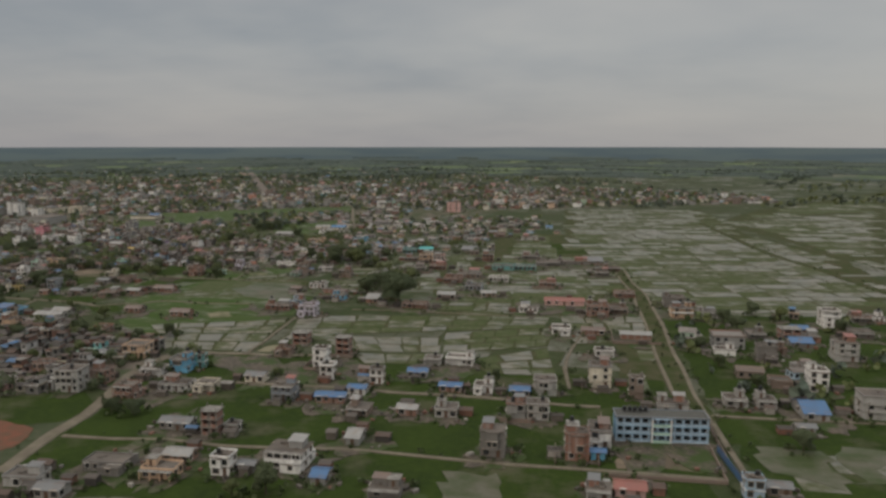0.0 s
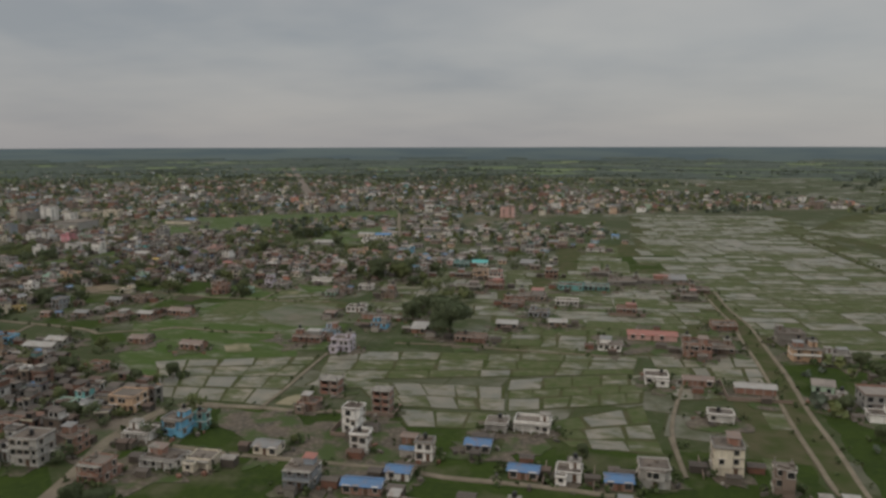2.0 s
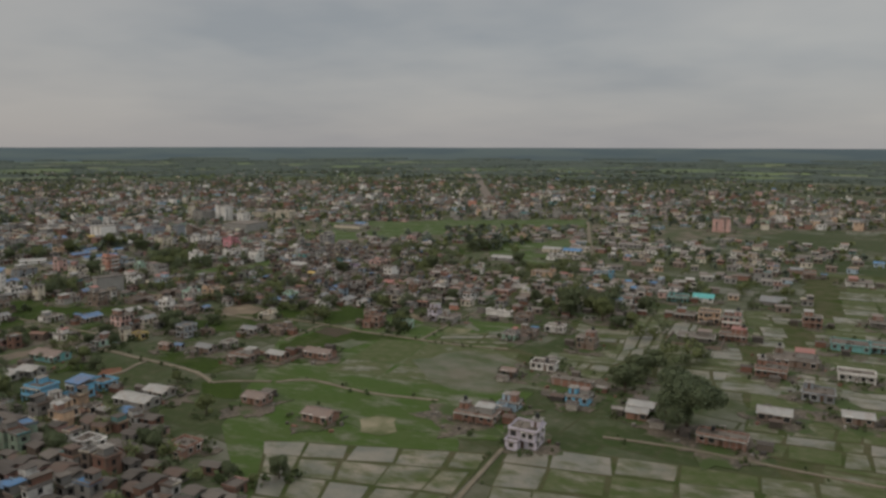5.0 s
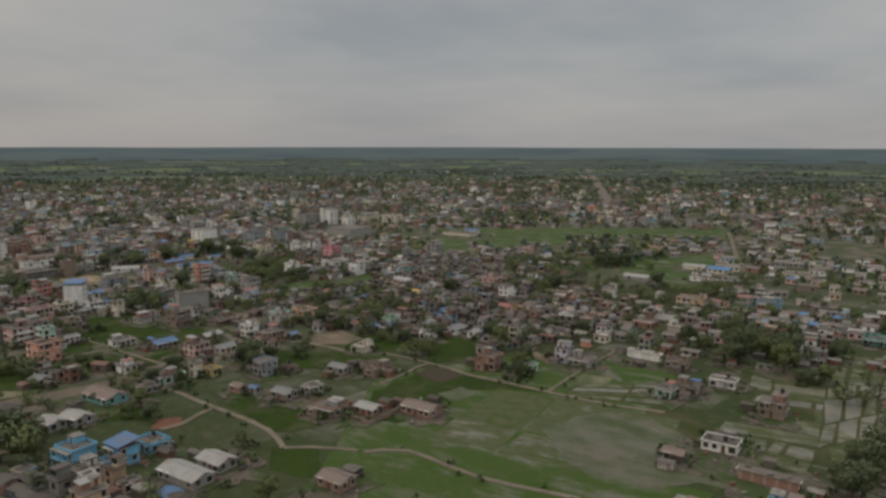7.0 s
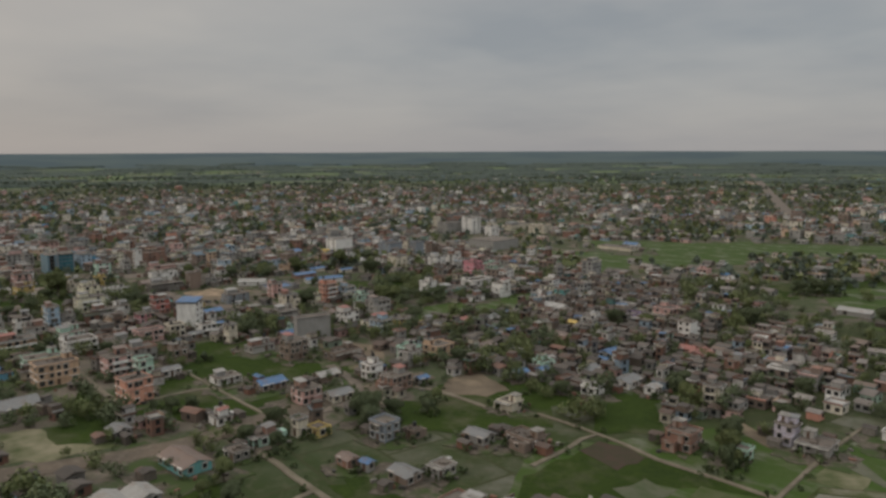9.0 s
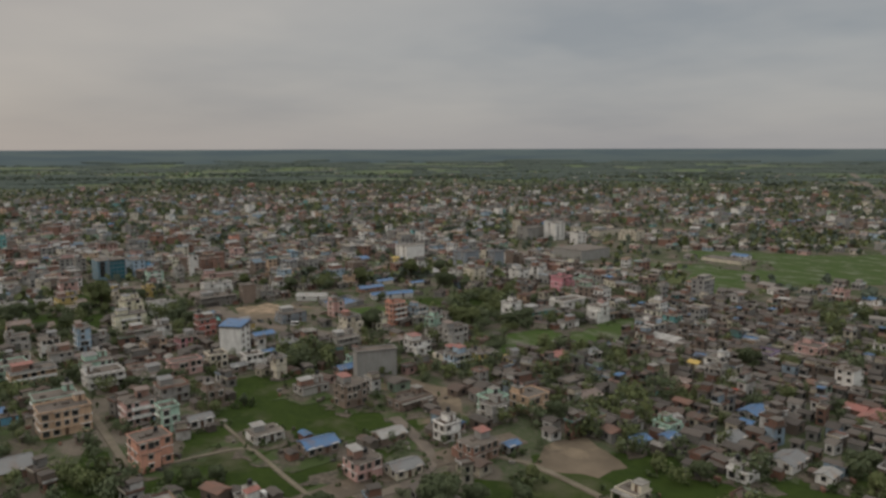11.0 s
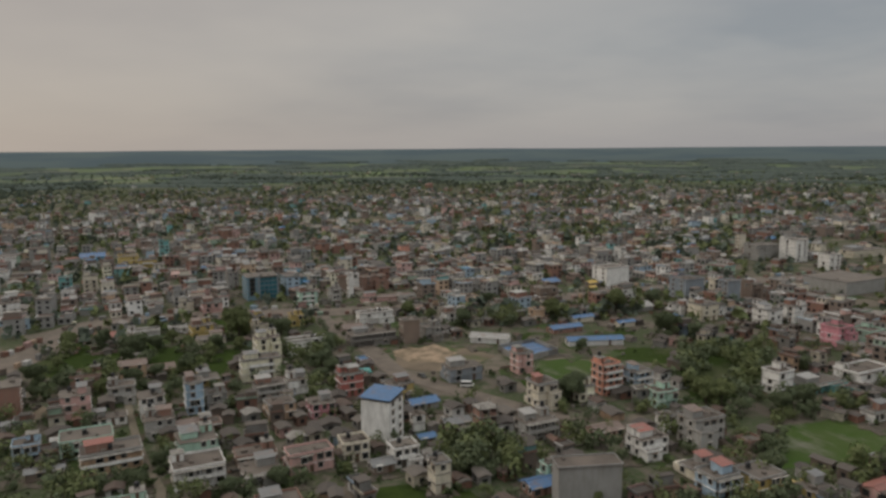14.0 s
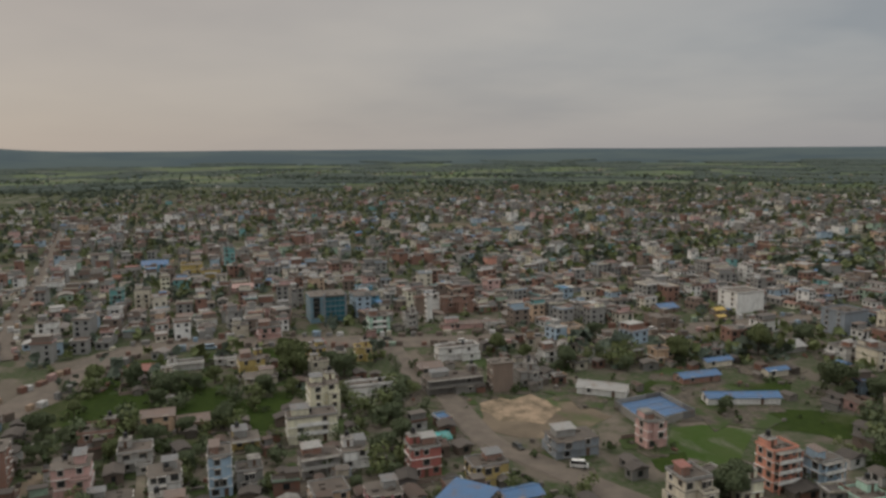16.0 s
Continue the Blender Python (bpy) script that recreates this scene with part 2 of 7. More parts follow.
        t.l.new(t.times(t.noise(0.13, 7.0, 0.30, 0.70, 0.62, stretch=(0.75, 1.25, 1)), 0.66), a.inputs[2])
        e = t.n.new("ShaderNodeMath")
        e.operation = "MULTIPLY_ADD"
        t.l.new(t.noise(0.0075, 3.0, 0.36, 0.64), e.inputs[0])
        e.inputs[1].default_value = 0.20
        t.l.new(a.outputs[0], e.inputs[2])
        s = t.n.new("ShaderNodeMapRange")
        t.l.new(e.outputs[0], s.inputs[0])
        s.inputs[1].default_value, s.inputs[2].default_value = cut - 0.10, cut + 0.24
        water = s.outputs[0]
        green = t.mix(t.noise(0.25, 6.0), (0.049, 0.067, 0.021), (0.082, 0.088, 0.045))
        green = t.mix(t.times(own, 0.30), green, (0.095, 0.092, 0.054))
        mud = t.mix(t.noise(0.1, 5.0), (0.200, 0.170, 0.126), (0.092, 0.092, 0.066))
        mud = t.mix(t.times(own, 0.35), mud, (0.125, 0.128, 0.118))
        mud = t.mix(t.times(t.noise(0.9, 4.0, 0.5, 0.75), 0.4), mud, (0.065, 0.075, 0.035))
        rg, sp = t.n.new("ShaderNodeMapRange"), t.n.new("ShaderNodeMapRange")
        t.l.new(water, rg.inputs[0])
        rg.inputs[3].default_value, rg.inputs[4].default_value = 0.9, 0.36
        t.l.new(water, sp.inputs[0])
        sp.inputs[3].default_value, sp.inputs[4].default_value = 0.06, 0.13
        t.l.new(sp.outputs[0], t.b.inputs["Specular IOR Level"])
        t.bump(t.noise(1.2, 3.0), 0.05, 0.05)
        MATS[key] = t.done(t.mix(water, green, mud), rg.outputs[0])

    t = Tree("bund_earth", 0.95, 0, 0.03)
    MATS["bund"] = t.done(t.mix(t.noise(0.12, 5.0), (0.040, 0.053, 0.018), (0.072, 0.066, 0.038)))
    t = Tree("yard_mud", 0.85, 0, 0.15)
    col = t.mix(t.noise(0.12, 5.0), (0.090, 0.072, 0.054), (0.053, 0.046, 0.037))
    col = t.mix(t.times(t.noise(0.7, 5.0, 0.45, 0.7), 0.7), col, (0.17, 0.14, 0.105))
    MATS["yard"] = t.done(t.mix(t.noise(0.11, 6.0, 0.46, 0.58), col, (0.042, 0.060, 0.018)))
    t = Tree("shed_board", 0.85)
    col = t.ramp(t.island, [(0.0, (0.13, 0.11, 0.09)), (0.3, (0.075, 0.062, 0.05)), (0.5, (0.20, 0.18, 0.155)), (0.66, (0.19, 0.09, 0.06)), (0.85, (0.05, 0.045, 0.04)), (0.95, (0.34, 0.31, 0.27))])
    MATS["shed"] = t.done(t.mix(t.times(t.noise(1.2, 4.0), 0.5), col, (0.07, 0.06, 0.05)))
    t = Tree("mud_road", 0.8, 0, 0.15)
    col = t.mix(t.noise(0.1, 5.0), (0.125, 0.096, 0.070), (0.082, 0.066, 0.050))
    MATS["mudroad"] = t.done(t.mix(t.times(t.noise(0.5, 5.0, 0.5, 0.75), 0.6), col, (0.18, 0.15, 0.115)))
    t = Tree("dirt_track", 0.95, 0, 0.15)
    col = t.mix(t.noise(0.15, 5.0), (0.175, 0.147, 0.11), (0.12, 0.098, 0.073))
    MATS["dirt"] = t.done(t.mix(t.times(t.noise(0.9, 4.0, 0.5, 0.75), 0.7), col, (0.10, 0.10, 0.05)))
    t = Tree("bare_earth", 0.95, 0, 0.15)
    col = t.mix(t.noise(0.07, 5.0, 0.4, 0.6), (0.155, 0.120, 0.084), (0.105, 0.082, 0.058))
    col = t.mix(t.times(t.noise(0.05, 5.0, 0.54, 0.66), 0.55), col, (0.32, 0.245, 0.165))
    MATS["earth"] = t.done(t.mix(t.noise(0.043, 6.0, 0.54, 0.64), col, (0.066, 0.082, 0.032)))
    t = Tree("trodden_sand", 0.95, 0, 0.1)
    MATS["trodden"] = t.done(t.mix(t.noise(0.16, 6.0, 0.42, 0.6, 0.65), (0.30, 0.22, 0.15), (0.135, 0.105, 0.07)))
    t = Tree("flood_water", 0.5, 0, 0.12)
    t.bump(t.noise(0.8, 3.0), 0.05, 0.05)
    MATS["water"] = t.done(t.mix(t.noise(0.05, 7.0, 0.40, 0.60, 0.65, stretch=(1, 1.6, 1)), (0.112, 0.102, 0.074), (0.048, 0.062, 0.022)), t.ramp(t.noise(0.05, 5.0, 0.45, 0.7), [(0, (.5, .5, .5)), (1, (.85, .85, .85))], False))
    t = Tree("plowed_earth", 0.95, 0, 0.15)
    MATS["plowed"] = t.done(t.mix(t.noise(0.3, 5.0), (0.058, 0.040, 0.029), (0.042, 0.040, 0.022)))
    t = Tree("brick_dust", 0.95, 0, 0.15)
    MATS["rubble"] = t.done(t.mix(t.noise(0.25, 5.0), (0.165, 0.064, 0.040), (0.10, 0.064, 0.040)))
    t = Tree("sandy_soil", 0.95, 0, 0.15)
    MATS["sand"] = t.done(t.mix(t.noise(0.06, 6.0, 0.42, 0.6), (0.20, 0.175, 0.115), (0.068, 0.078, 0.032)))
    t = Tree("asphalt", 0.9, 0, 0.2)
    MATS["asphalt"] = t.done(t.mix(t.noise(0.2, 5.0), (0.108, 0.088, 0.071), (0.150, 0.122, 0.096)))

    # leaves
    for i, (a, b) in enumerate((((0.078, 0.098, 0.050), (0.104, 0.120, 0.062)), ((0.100, 0.120, 0.046), (0.136, 0.150, 0.060)), ((0.070, 0.090, 0.048), (0.092, 0.110, 0.056)))):
        t = Tree("leaves_%d" % i, 0.75, 0, 0.25)
        MATS["leaf%d" % i] = t.done(t.mix(t.times(t.obj, 0.4), t.mix(t.island, a, b), (0.05, 0.06, 0.02)))
    # foliage greyed towards blue: haze over distance put into the base colour
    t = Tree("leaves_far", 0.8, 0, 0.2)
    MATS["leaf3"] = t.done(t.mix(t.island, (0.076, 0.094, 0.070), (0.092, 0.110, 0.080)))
    t = Tree("leaves_bush", 0.8, 0, 0.15)
    MATS["bush"] = t.done(t.mix(t.island, (0.042, 0.060, 0.024), (0.078, 0.094, 0.040)))
    # dull, nearly even blue-green that imitates haze on the farthest woods
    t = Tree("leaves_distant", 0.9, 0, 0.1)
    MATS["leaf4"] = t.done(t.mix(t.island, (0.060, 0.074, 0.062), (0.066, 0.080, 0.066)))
    t = Tree("bark", 0.9)
    MATS["bark"] = t.done(t.mix(t.noise(3.0, stretch=(4, 4, 1)), (0.10, 0.075, 0.055), (0.05, 0.04, 0.03)))

    # joined town
    t = Tree("town_walls", 0.85)
    keys = [(0.0, "grey"), (0.32, "white"), (0.42, "cream"), (0.50, "brown"), (0.71, "pink"), (0.75, "peach"), (0.785, "brick"), (0.91, "lightblue"), (0.945, "ivory"), (0.957, "teal"), (0.975, "green"), (0.992, "orange")]
    col = t.ramp(t.island, [(p, tuple(min(.8, v * .82 + sum(PAINTS[k]) / 25) for v in PAINTS[k])) for p, k in keys])
    col = t.mix(t.times(t.noise(0.35, 5.0), 0.32), col, (0.14, 0.125, 0.11))
    MATS["town_wall"] = t.done(col)
    t = Tree("town_roofs", 0.85)
    keys = [(0.0, (0.205, 0.178, 0.155)), (0.26, (0.155, 0.131, 0.113)), (0.48, (0.235, 0.208, 0.18)), (0.62, (0.158, 0.116, 0.091)), (0.78, (0.116, 0.097, 0.083)), (0.91, (0.38, 0.36, 0.33)), (0.945, (0.23, 0.12, 0.085)), (0.975, (0.08, 0.19, 0.34))]
    col = t.ramp(t.island, keys)
    MATS["town_roof"] = t.done(t.mix(t.times(t.noise(0.4, 4.0), 0.5), col, (0.10, 0.09, 0.08)))
    t = Tree("old_town_walls", 0.85)
    keys = [(0.0, "grey"), (0.24, "brown"), (0.44, "white"), (0.60, "cream"), (0.70, "brick"), (0.86, "pink"), (0.90, "peach"), (0.93, "lightblue"), (0.955, "ivory"), (0.965, "teal"), (0.98, "green")]
    col = t.ramp(t.island, [(p, tuple(v * 0.61 for v in PAINTS[k])) for p, k in keys])
    MATS["town_wall_old"] = t.done(t.mix(t.times(t.noise(0.5, 5.0), 0.6), col, (0.10, 0.085, 0.07)))
    t = Tree("old_town_roofs", 0.85)
    keys = [(0.0, (0.094, 0.078, 0.066)), (0.26, (0.068, 0.056, 0.048)), (0.48, (0.122, 0.104, 0.088)), (0.60, (0.092, 0.060, 0.046)), (0.78, (0.056, 0.047, 0.040)), (0.92, (0.24, 0.22, 0.195)), (0.95, (0.17, 0.09, 0.065)), (0.975, (0.07, 0.15, 0.27))]
    MATS["town_roof_old"] = t.done(t.mix(t.times(t.noise(0.5, 5.0), 0.55), t.ramp(t.island, keys), (0.085, 0.072, 0.06)))
    # crop colours lighter and greyer than the near land, imitating haze
    t = Tree("far_fields_hazed", 0.95, 0, 0.05)
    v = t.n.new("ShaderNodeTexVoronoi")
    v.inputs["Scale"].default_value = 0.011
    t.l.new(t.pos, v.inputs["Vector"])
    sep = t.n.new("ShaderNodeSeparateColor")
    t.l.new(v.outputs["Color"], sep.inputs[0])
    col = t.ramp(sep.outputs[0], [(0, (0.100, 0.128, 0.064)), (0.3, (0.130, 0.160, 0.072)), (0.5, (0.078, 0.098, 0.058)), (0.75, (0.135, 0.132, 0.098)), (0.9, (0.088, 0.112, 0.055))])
    MATS["far_fields_hazed"] = t.done(t.mix(t.noise(0.0022, 4.0, 0.45, 0.6), col, (0.062, 0.078, 0.058)))
    # haze imitated by bluish colour and emission, stronger towards the ridge top
    t = Tree("distant_land_haze_glow", 1.0, 0, 0.0)
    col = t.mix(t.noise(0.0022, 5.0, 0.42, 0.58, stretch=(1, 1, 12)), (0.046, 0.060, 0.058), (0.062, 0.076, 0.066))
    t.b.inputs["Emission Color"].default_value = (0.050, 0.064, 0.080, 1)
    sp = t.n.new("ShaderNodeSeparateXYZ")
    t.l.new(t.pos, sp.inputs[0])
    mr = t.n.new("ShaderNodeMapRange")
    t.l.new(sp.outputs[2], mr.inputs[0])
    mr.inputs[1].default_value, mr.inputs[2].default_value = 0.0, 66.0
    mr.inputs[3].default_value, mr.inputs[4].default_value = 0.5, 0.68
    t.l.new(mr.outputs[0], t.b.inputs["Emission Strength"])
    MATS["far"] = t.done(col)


make_mats()

# ---- mesh helpers ----


def mesh_from(name, verts, faces, mat):
    me = bpy.data.meshes.new(name)
    me.from_pydata(verts, [], faces)
    if mat:
        me.materials.append(mat)
    return me


BOX_F = ((0, 3, 2, 1), (4, 5, 6, 7), (0, 1, 5, 4), (1, 2, 6, 5), (2, 3, 7, 6), (3, 0, 4, 7))


def box_mesh(name, boxes, mat):
    """One mesh of axis-aligned boxes (x0, y0, z0, x1, y1, z1)."""
    v, f = [], []
    for x0, y0, z0, x1, y1, z1 in boxes:
        k = len(v)
        v += [(x0, y0, z0), (x1, y0, z0), (x1, y1, z0), (x0, y1, z0), (x0, y0, z1), (x1, y0, z1), (x1, y1, z1), (x0, y1, z1)]
        f += [tuple(k + i for i in q) for q in BOX_F]
    return mesh_from(name, v, f, mat)


def ring_mesh(name, w, d, z0, z1, th, mat):
    """A closed rectangular rim, one connected body."""
    v = []
    for z in (z0, z1):
        for k in (0, th):
            a, c = w / 2 - k, d / 2 - k
            v += [(-a, -c, z), (a, -c, z), (a, c, z), (-a, c, z)]
    f = []
    for i in range(4):
        j = (i + 1) % 4
        f += [(i, j, j + 8, i + 8), (j + 4, i + 4, i + 12, j + 12), (i + 8, j + 8, j + 12, i + 12), (j, i, i + 4, j + 4)]
    return mesh_from(name, v, f, mat)


def child(name, me, parent, m=None, label=""):
    ob = new(name, me)
    ob.parent = parent
    if m is not None:
        ob.matrix_basis = m
    if label:
        tagged(ob, label)
    return ob


def many_boxes(name, rows, mat, label, category, roof_over=0.0):
    """rows: numpy array of cx, cy, z0, sx, sy, sz, turn. All in one mesh."""
    a = np.asarray(rows, float)
    c, s = np.cos(a[:, 6]), np.sin(a[:, 6])
    sx = np.array([-1, 1, 1, -1, -1, 1, 1, -1]) * 0.5
    sy = np.array([-1, -1, 1, 1, -1, -1, 1, 1]) * 0.5
    sz = np.array([0, 0, 0, 0, 1, 1, 1, 1.0])
    lx, ly = a[:, 3:4] * sx, a[:, 4:5] * sy
    v = np.stack([a[:, 0:1] + c[:, None] * lx - s[:, None] * ly, a[:, 1:2] + s[:, None] * lx + c[:, None] * ly, a[:, 2:3] + a[:, 5:6] * sz], 2).reshape(-1, 3)
    f = (np.arange(len(a))[:, None, None] * 8 + np.array(BOX_F[1:])[None]).reshape(-1, 4)
    me = mesh_from(name, v.tolist(), f.tolist(), mat)
    return tagged(new(name, me), label, category, kind="stuff")


# ---- plan: roads, fields and built-up ground ----
ROADS, GREENS, TAKEN = [], [], []


def inside(poly, x, y):
    hit, n = False, len(poly)
    for i in range(n):
        (x0, y0), (x1, y1) = poly[i], poly[i - 1]
        if (y0 > y) != (y1 > y) and x < (x1 - x0) * (y - y0) / (y1 - y0) + x0:
            hit = not hit
    return hit


def near_road(x, y, margin):
    for pts, half in ROADS:
        for (x0, y0), (x1, y1) in zip(pts, pts[1:]):
            dx, dy = x1 - x0, y1 - y0
            k = max(0.0, min(1.0, ((x - x0) * dx + (y - y0) * dy) / (dx * dx + dy * dy)))
            if math.hypot(x - x0 - k * dx, y - y0 - k * dy) < half + margin:
                return True
    return False


LEVEL = [0.02]


def sheet(name, mat, label, category, *pts, block=True, rough=1.0):
    """A stretch of ground with an uneven rim, a little proud of what lies round it."""
    LEVEL[0] += 0.0016
    z = LEVEL[0]
    v, n = [], len(pts)
    for i in range(n):
        (x0, y0), (x1, y1) = pts[i], pts[(i + 1) % n]
        steps = max(1, int(math.hypot(x1 - x0, y1 - y0) / 4))
        for k in range(steps):
            u = k / steps
            px, py = x0 + (x1 - x0) * u, y0 + (y1 - y0) * u
            j = (noise.noise((px * .13, py * .13, 0.3)) * 3.0 + noise.noise((px * .5, py * .5, 1)) * .8) * min(1, 4 * u * (1 - u) * 2) * rough
            v.append((x0 + (x1 - x0) * u + j, y0 + (y1 - y0) * u - j, z))
    low = [(x, y, -0.3) for x, y, _ in v]
    k = len(v)
    faces = [tuple(range(k))] + [(i, i + k, (i + 1) % k + k, (i + 1) % k) for i in range(k)]
    ob = new(name, mesh_from(name, v + low, faces, mat))
    bm = bmesh.new()
    bm.from_mesh(ob.data)
    bmesh.ops.recalc_face_normals(bm, faces=bm.faces)
    if bm.faces[:] and max(bm.faces, key=lambda q: q.calc_area()).normal.z < 0:
        bmesh.ops.reverse_faces(bm, faces=bm.faces)
    bm.to_mesh(ob.data)
    bm.free()
    if block:
        GREENS.append(pts)
    return tagged(ob, label, category, kind="structure")


def grass(*pts):
    return sheet("grass_field", MATS["grass"], "bright green mown rice field, flat", "field", *pts)


def plowed(*pts):
    return sheet("plowed_plot", MATS["plowed"], "dark brown plowed earth plot", "field", *pts)


def rubble(*pts):
    return sheet("brick_rubble", MATS["rubble"], "red brick dust and rubble spread on the ground", "ground", *pts)


def pond(*pts):
    return sheet("pond", MATS["water"], "still grey-green flood water standing on a field", "water", *pts, rough=2.0)


def sand(*pts):
    return sheet("sand_lot", MATS["sand"], "pale sandy lot with sparse grass", "ground", *pts)


def meadow(*pts):
    return sheet("wet_meadow", MATS["meadow"], "flooded green meadow with pale shallow water", "field", *pts)


def earth(*pts):
    return sheet("bare_earth", MATS["earth"], "bare brown trodden earth ground", "ground", *pts)


def soil(*pts):
    return sheet("town_ground", MATS["soil"], "dusty grey-brown ground between town houses", "ground", *pts, block=False)


def garden(*pts):
    return sheet("garden_ground", MATS["grass"], "overgrown green garden ground under trees", "ground", *pts)


def clear(*pts):
    """Yards and lots with no further houses on them."""
    GREENS.append(pts)


def road(width, mat, label, *pts):
    """A road or track with a slight crown, smoothed through its points."""
    LEVEL[0] += 0.002
    ROADS.append((pts, width / 2))
    c = [Vector((*p, 0)) for p in pts]
    line = []
    for i in range(len(c) - 1):
        p0, p1, p2, p3 = c[max(i - 1, 0)], c[i], c[i + 1], c[min(i + 2, len(c) - 1)]
        k = max(2, int((p2 - p1).length / 8))
        for j in range(k):
            u = j / k
            line.append(0.5 * (2 * p1 + (p2 - p0) * u + (2 * p0 - 5 * p1 + 4 * p2 - p3) * u * u + (3 * p1 - p0 - 3 * p2 + p3) * u ** 3))
    line.append(c[-1])
    v, f = [], []
    for i, p in enumerate(line):
        d = (line[min(i + 1, len(line) - 1)] - line[max(i - 1, 0)]).normalized()
        side = Vector((-d.y, d.x, 0))
        wob = 1 + 0.12 * noise.noise((p.x * 0.05, p.y * 0.05, 2))
        for u, z in ((-1.15, -0.2), (-1, 0.08), (0, 0.14), (1, 0.08), (1.15, -0.2)):
            q = p + side * (u * width / 2 * wob)
            v.append((q.x, q.y, z + LEVEL[0]))
        if i:
            a = 5 * i
            f += [(a - 5 + j, a - 4 + j, a + 1 + j, a + j) for j in range(4)]
    me = mesh_from("road", v, [q[::-1] for q in f], mat)
    return tagged(new("road", me), label, "road", kind="structure")


def track(width, *pts):
    return road(width, MATS["dirt"], "pale dirt track between fields, rutted", *pts)


def street(width, *pts):
    return road(width, MATS["asphalt"], "dusty worn asphalt street through the town", *pts)


def paddy_quad(key, nx, ny, seed, p0, p1, p2, p3):
    """A four-sided block of plots, far left round to near left, with bunds between."""
    rnd = random.Random(seed)
    bund = sheet("paddy_field", MATS["bund"], "flooded rice plots divided by low earth bunds", "field", p0, p1, p2, p3, rough=0.2)
    z = LEVEL[0] + 0.05
    us = [0] + sorted((i + rnd.uniform(-.22, .22)) / nx for i in range(1, nx)) + [1]
    vs = [0] + sorted((i + rnd.uniform(-.2, .2)) / ny for i in range(1, ny)) + [1]

    def at(u, v):
        return [(p0[i] * (1 - u) + p1[i] * u) * (1 - v) + (p3[i] * (1 - u) + p2[i] * u) * v for i in (0, 1)]

    wide = math.hypot(p1[0] - p0[0], p1[1] - p0[1])
    deep = math.hypot(p3[0] - p0[0], p3[1] - p0[1])
    for j in range(ny):
        sh = rnd.uniform(-.3, .3) / nx
        for i in range(nx):
            a, e = rnd.uniform(.5, .9) / wide, rnd.uniform(.5, .9) / deep
            u0, u1 = us[i] + (sh if i else 0) + a, us[i + 1] + (sh if i + 1 < nx else 0) - a
            q = [(*at(u0, vs[j + 1] - e), z), (*at(u1, vs[j + 1] - e), z), (*at(u1, vs[j] + e), z), (*at(u0, vs[j] + e), z)]
            q = [(x + rnd.uniform(-.7, .7), y + rnd.uniform(-.7, .7), c) for x, y, c in q]
            v = q + [(x, y, z - .05) for x, y, _ in q]
            me = mesh_from("plot", v, [(0, 1, 2, 3), (0, 4, 5, 1), (1, 5, 6, 2), (2, 6, 7, 3), (3, 7, 4, 0)], MATS[key + "_one"])
            child("plot", me, bund)
    return bund


def paddies(key, label, turn, sx, sy, seed, *poly):
    """Rice plots in a grid, cut by raised earth bunds; each plot lies a hand's width lower."""
    rnd = random.Random(seed)
    cx, cy = sum(p[0] for p in poly) / len(poly), sum(p[1] for p in poly) / len(poly)
    c, s = math.cos(radians(turn)), math.sin(radians(turn))
    loc = [((x - cx) * c + (y - cy) * s, -(x - cx) * s + (y - cy) * c) for x, y in poly]
    x0, x1 = min(p[0] for p in loc), max(p[0] for p in loc)
    y0, y1 = min(p[1] for p in loc), max(p[1] for p in loc)
    bund = sheet("paddy_field", MATS["bund"], label, "field", *poly)
    z = LEVEL[0] + 0.05
    V, F, cuts, left = [], [], [], 0
    y = y0
    while y < y1:
        h = sy * rnd.uniform(0.6, 1.5)
        if not left:
            # a few rows of plots share their cross bunds
            left, cuts = rnd.choice((1, 2, 2, 3, 4)), [x0 + rnd.uniform(-sx, 0)]
            while cuts[-1] < x1:
                cuts.append(cuts[-1] + sx * rnd.uniform(0.5, 1.7))
        left -= 1
        for x, e in zip(cuts, cuts[1:]):
            w, g = e - x, rnd.uniform(0.5, 0.85)
            mx, my = x + w / 2, y + h / 2
            if inside(loc, mx, my) and inside(loc, mx - w * .35, my) and inside(loc, mx + w * .35, my):
                sk = rnd.uniform(-0.05, 0.05) * h
                q = [(x + g, y + g), (x + w - g, y + g + sk), (x + w - g + sk, y + h - g), (x + g + sk, y + h - g - sk)]
                q = [(cx + a * c - b * s, cy + a * s + b * c, z) for a, b in q]
                low = [(a, b, z - 0.04) for a, b, _ in q]
                fs = [(0, 1, 2, 3), (0, 4, 5, 1), (1, 5, 6, 2), (2, 6, 7, 3), (3, 7, 4, 0)]
                k = len(V)
                V += q + low
                F += [tuple(k + i for i in t) for t in fs]
        y += h
    if V:
        me = mesh_from("plots", V, F, MATS[key])
        tagged(child("plots", me, bund), "flooded and green rice plots between bunds", kind="stuff")
    return bund

# ---- houses ----
WIN = {}


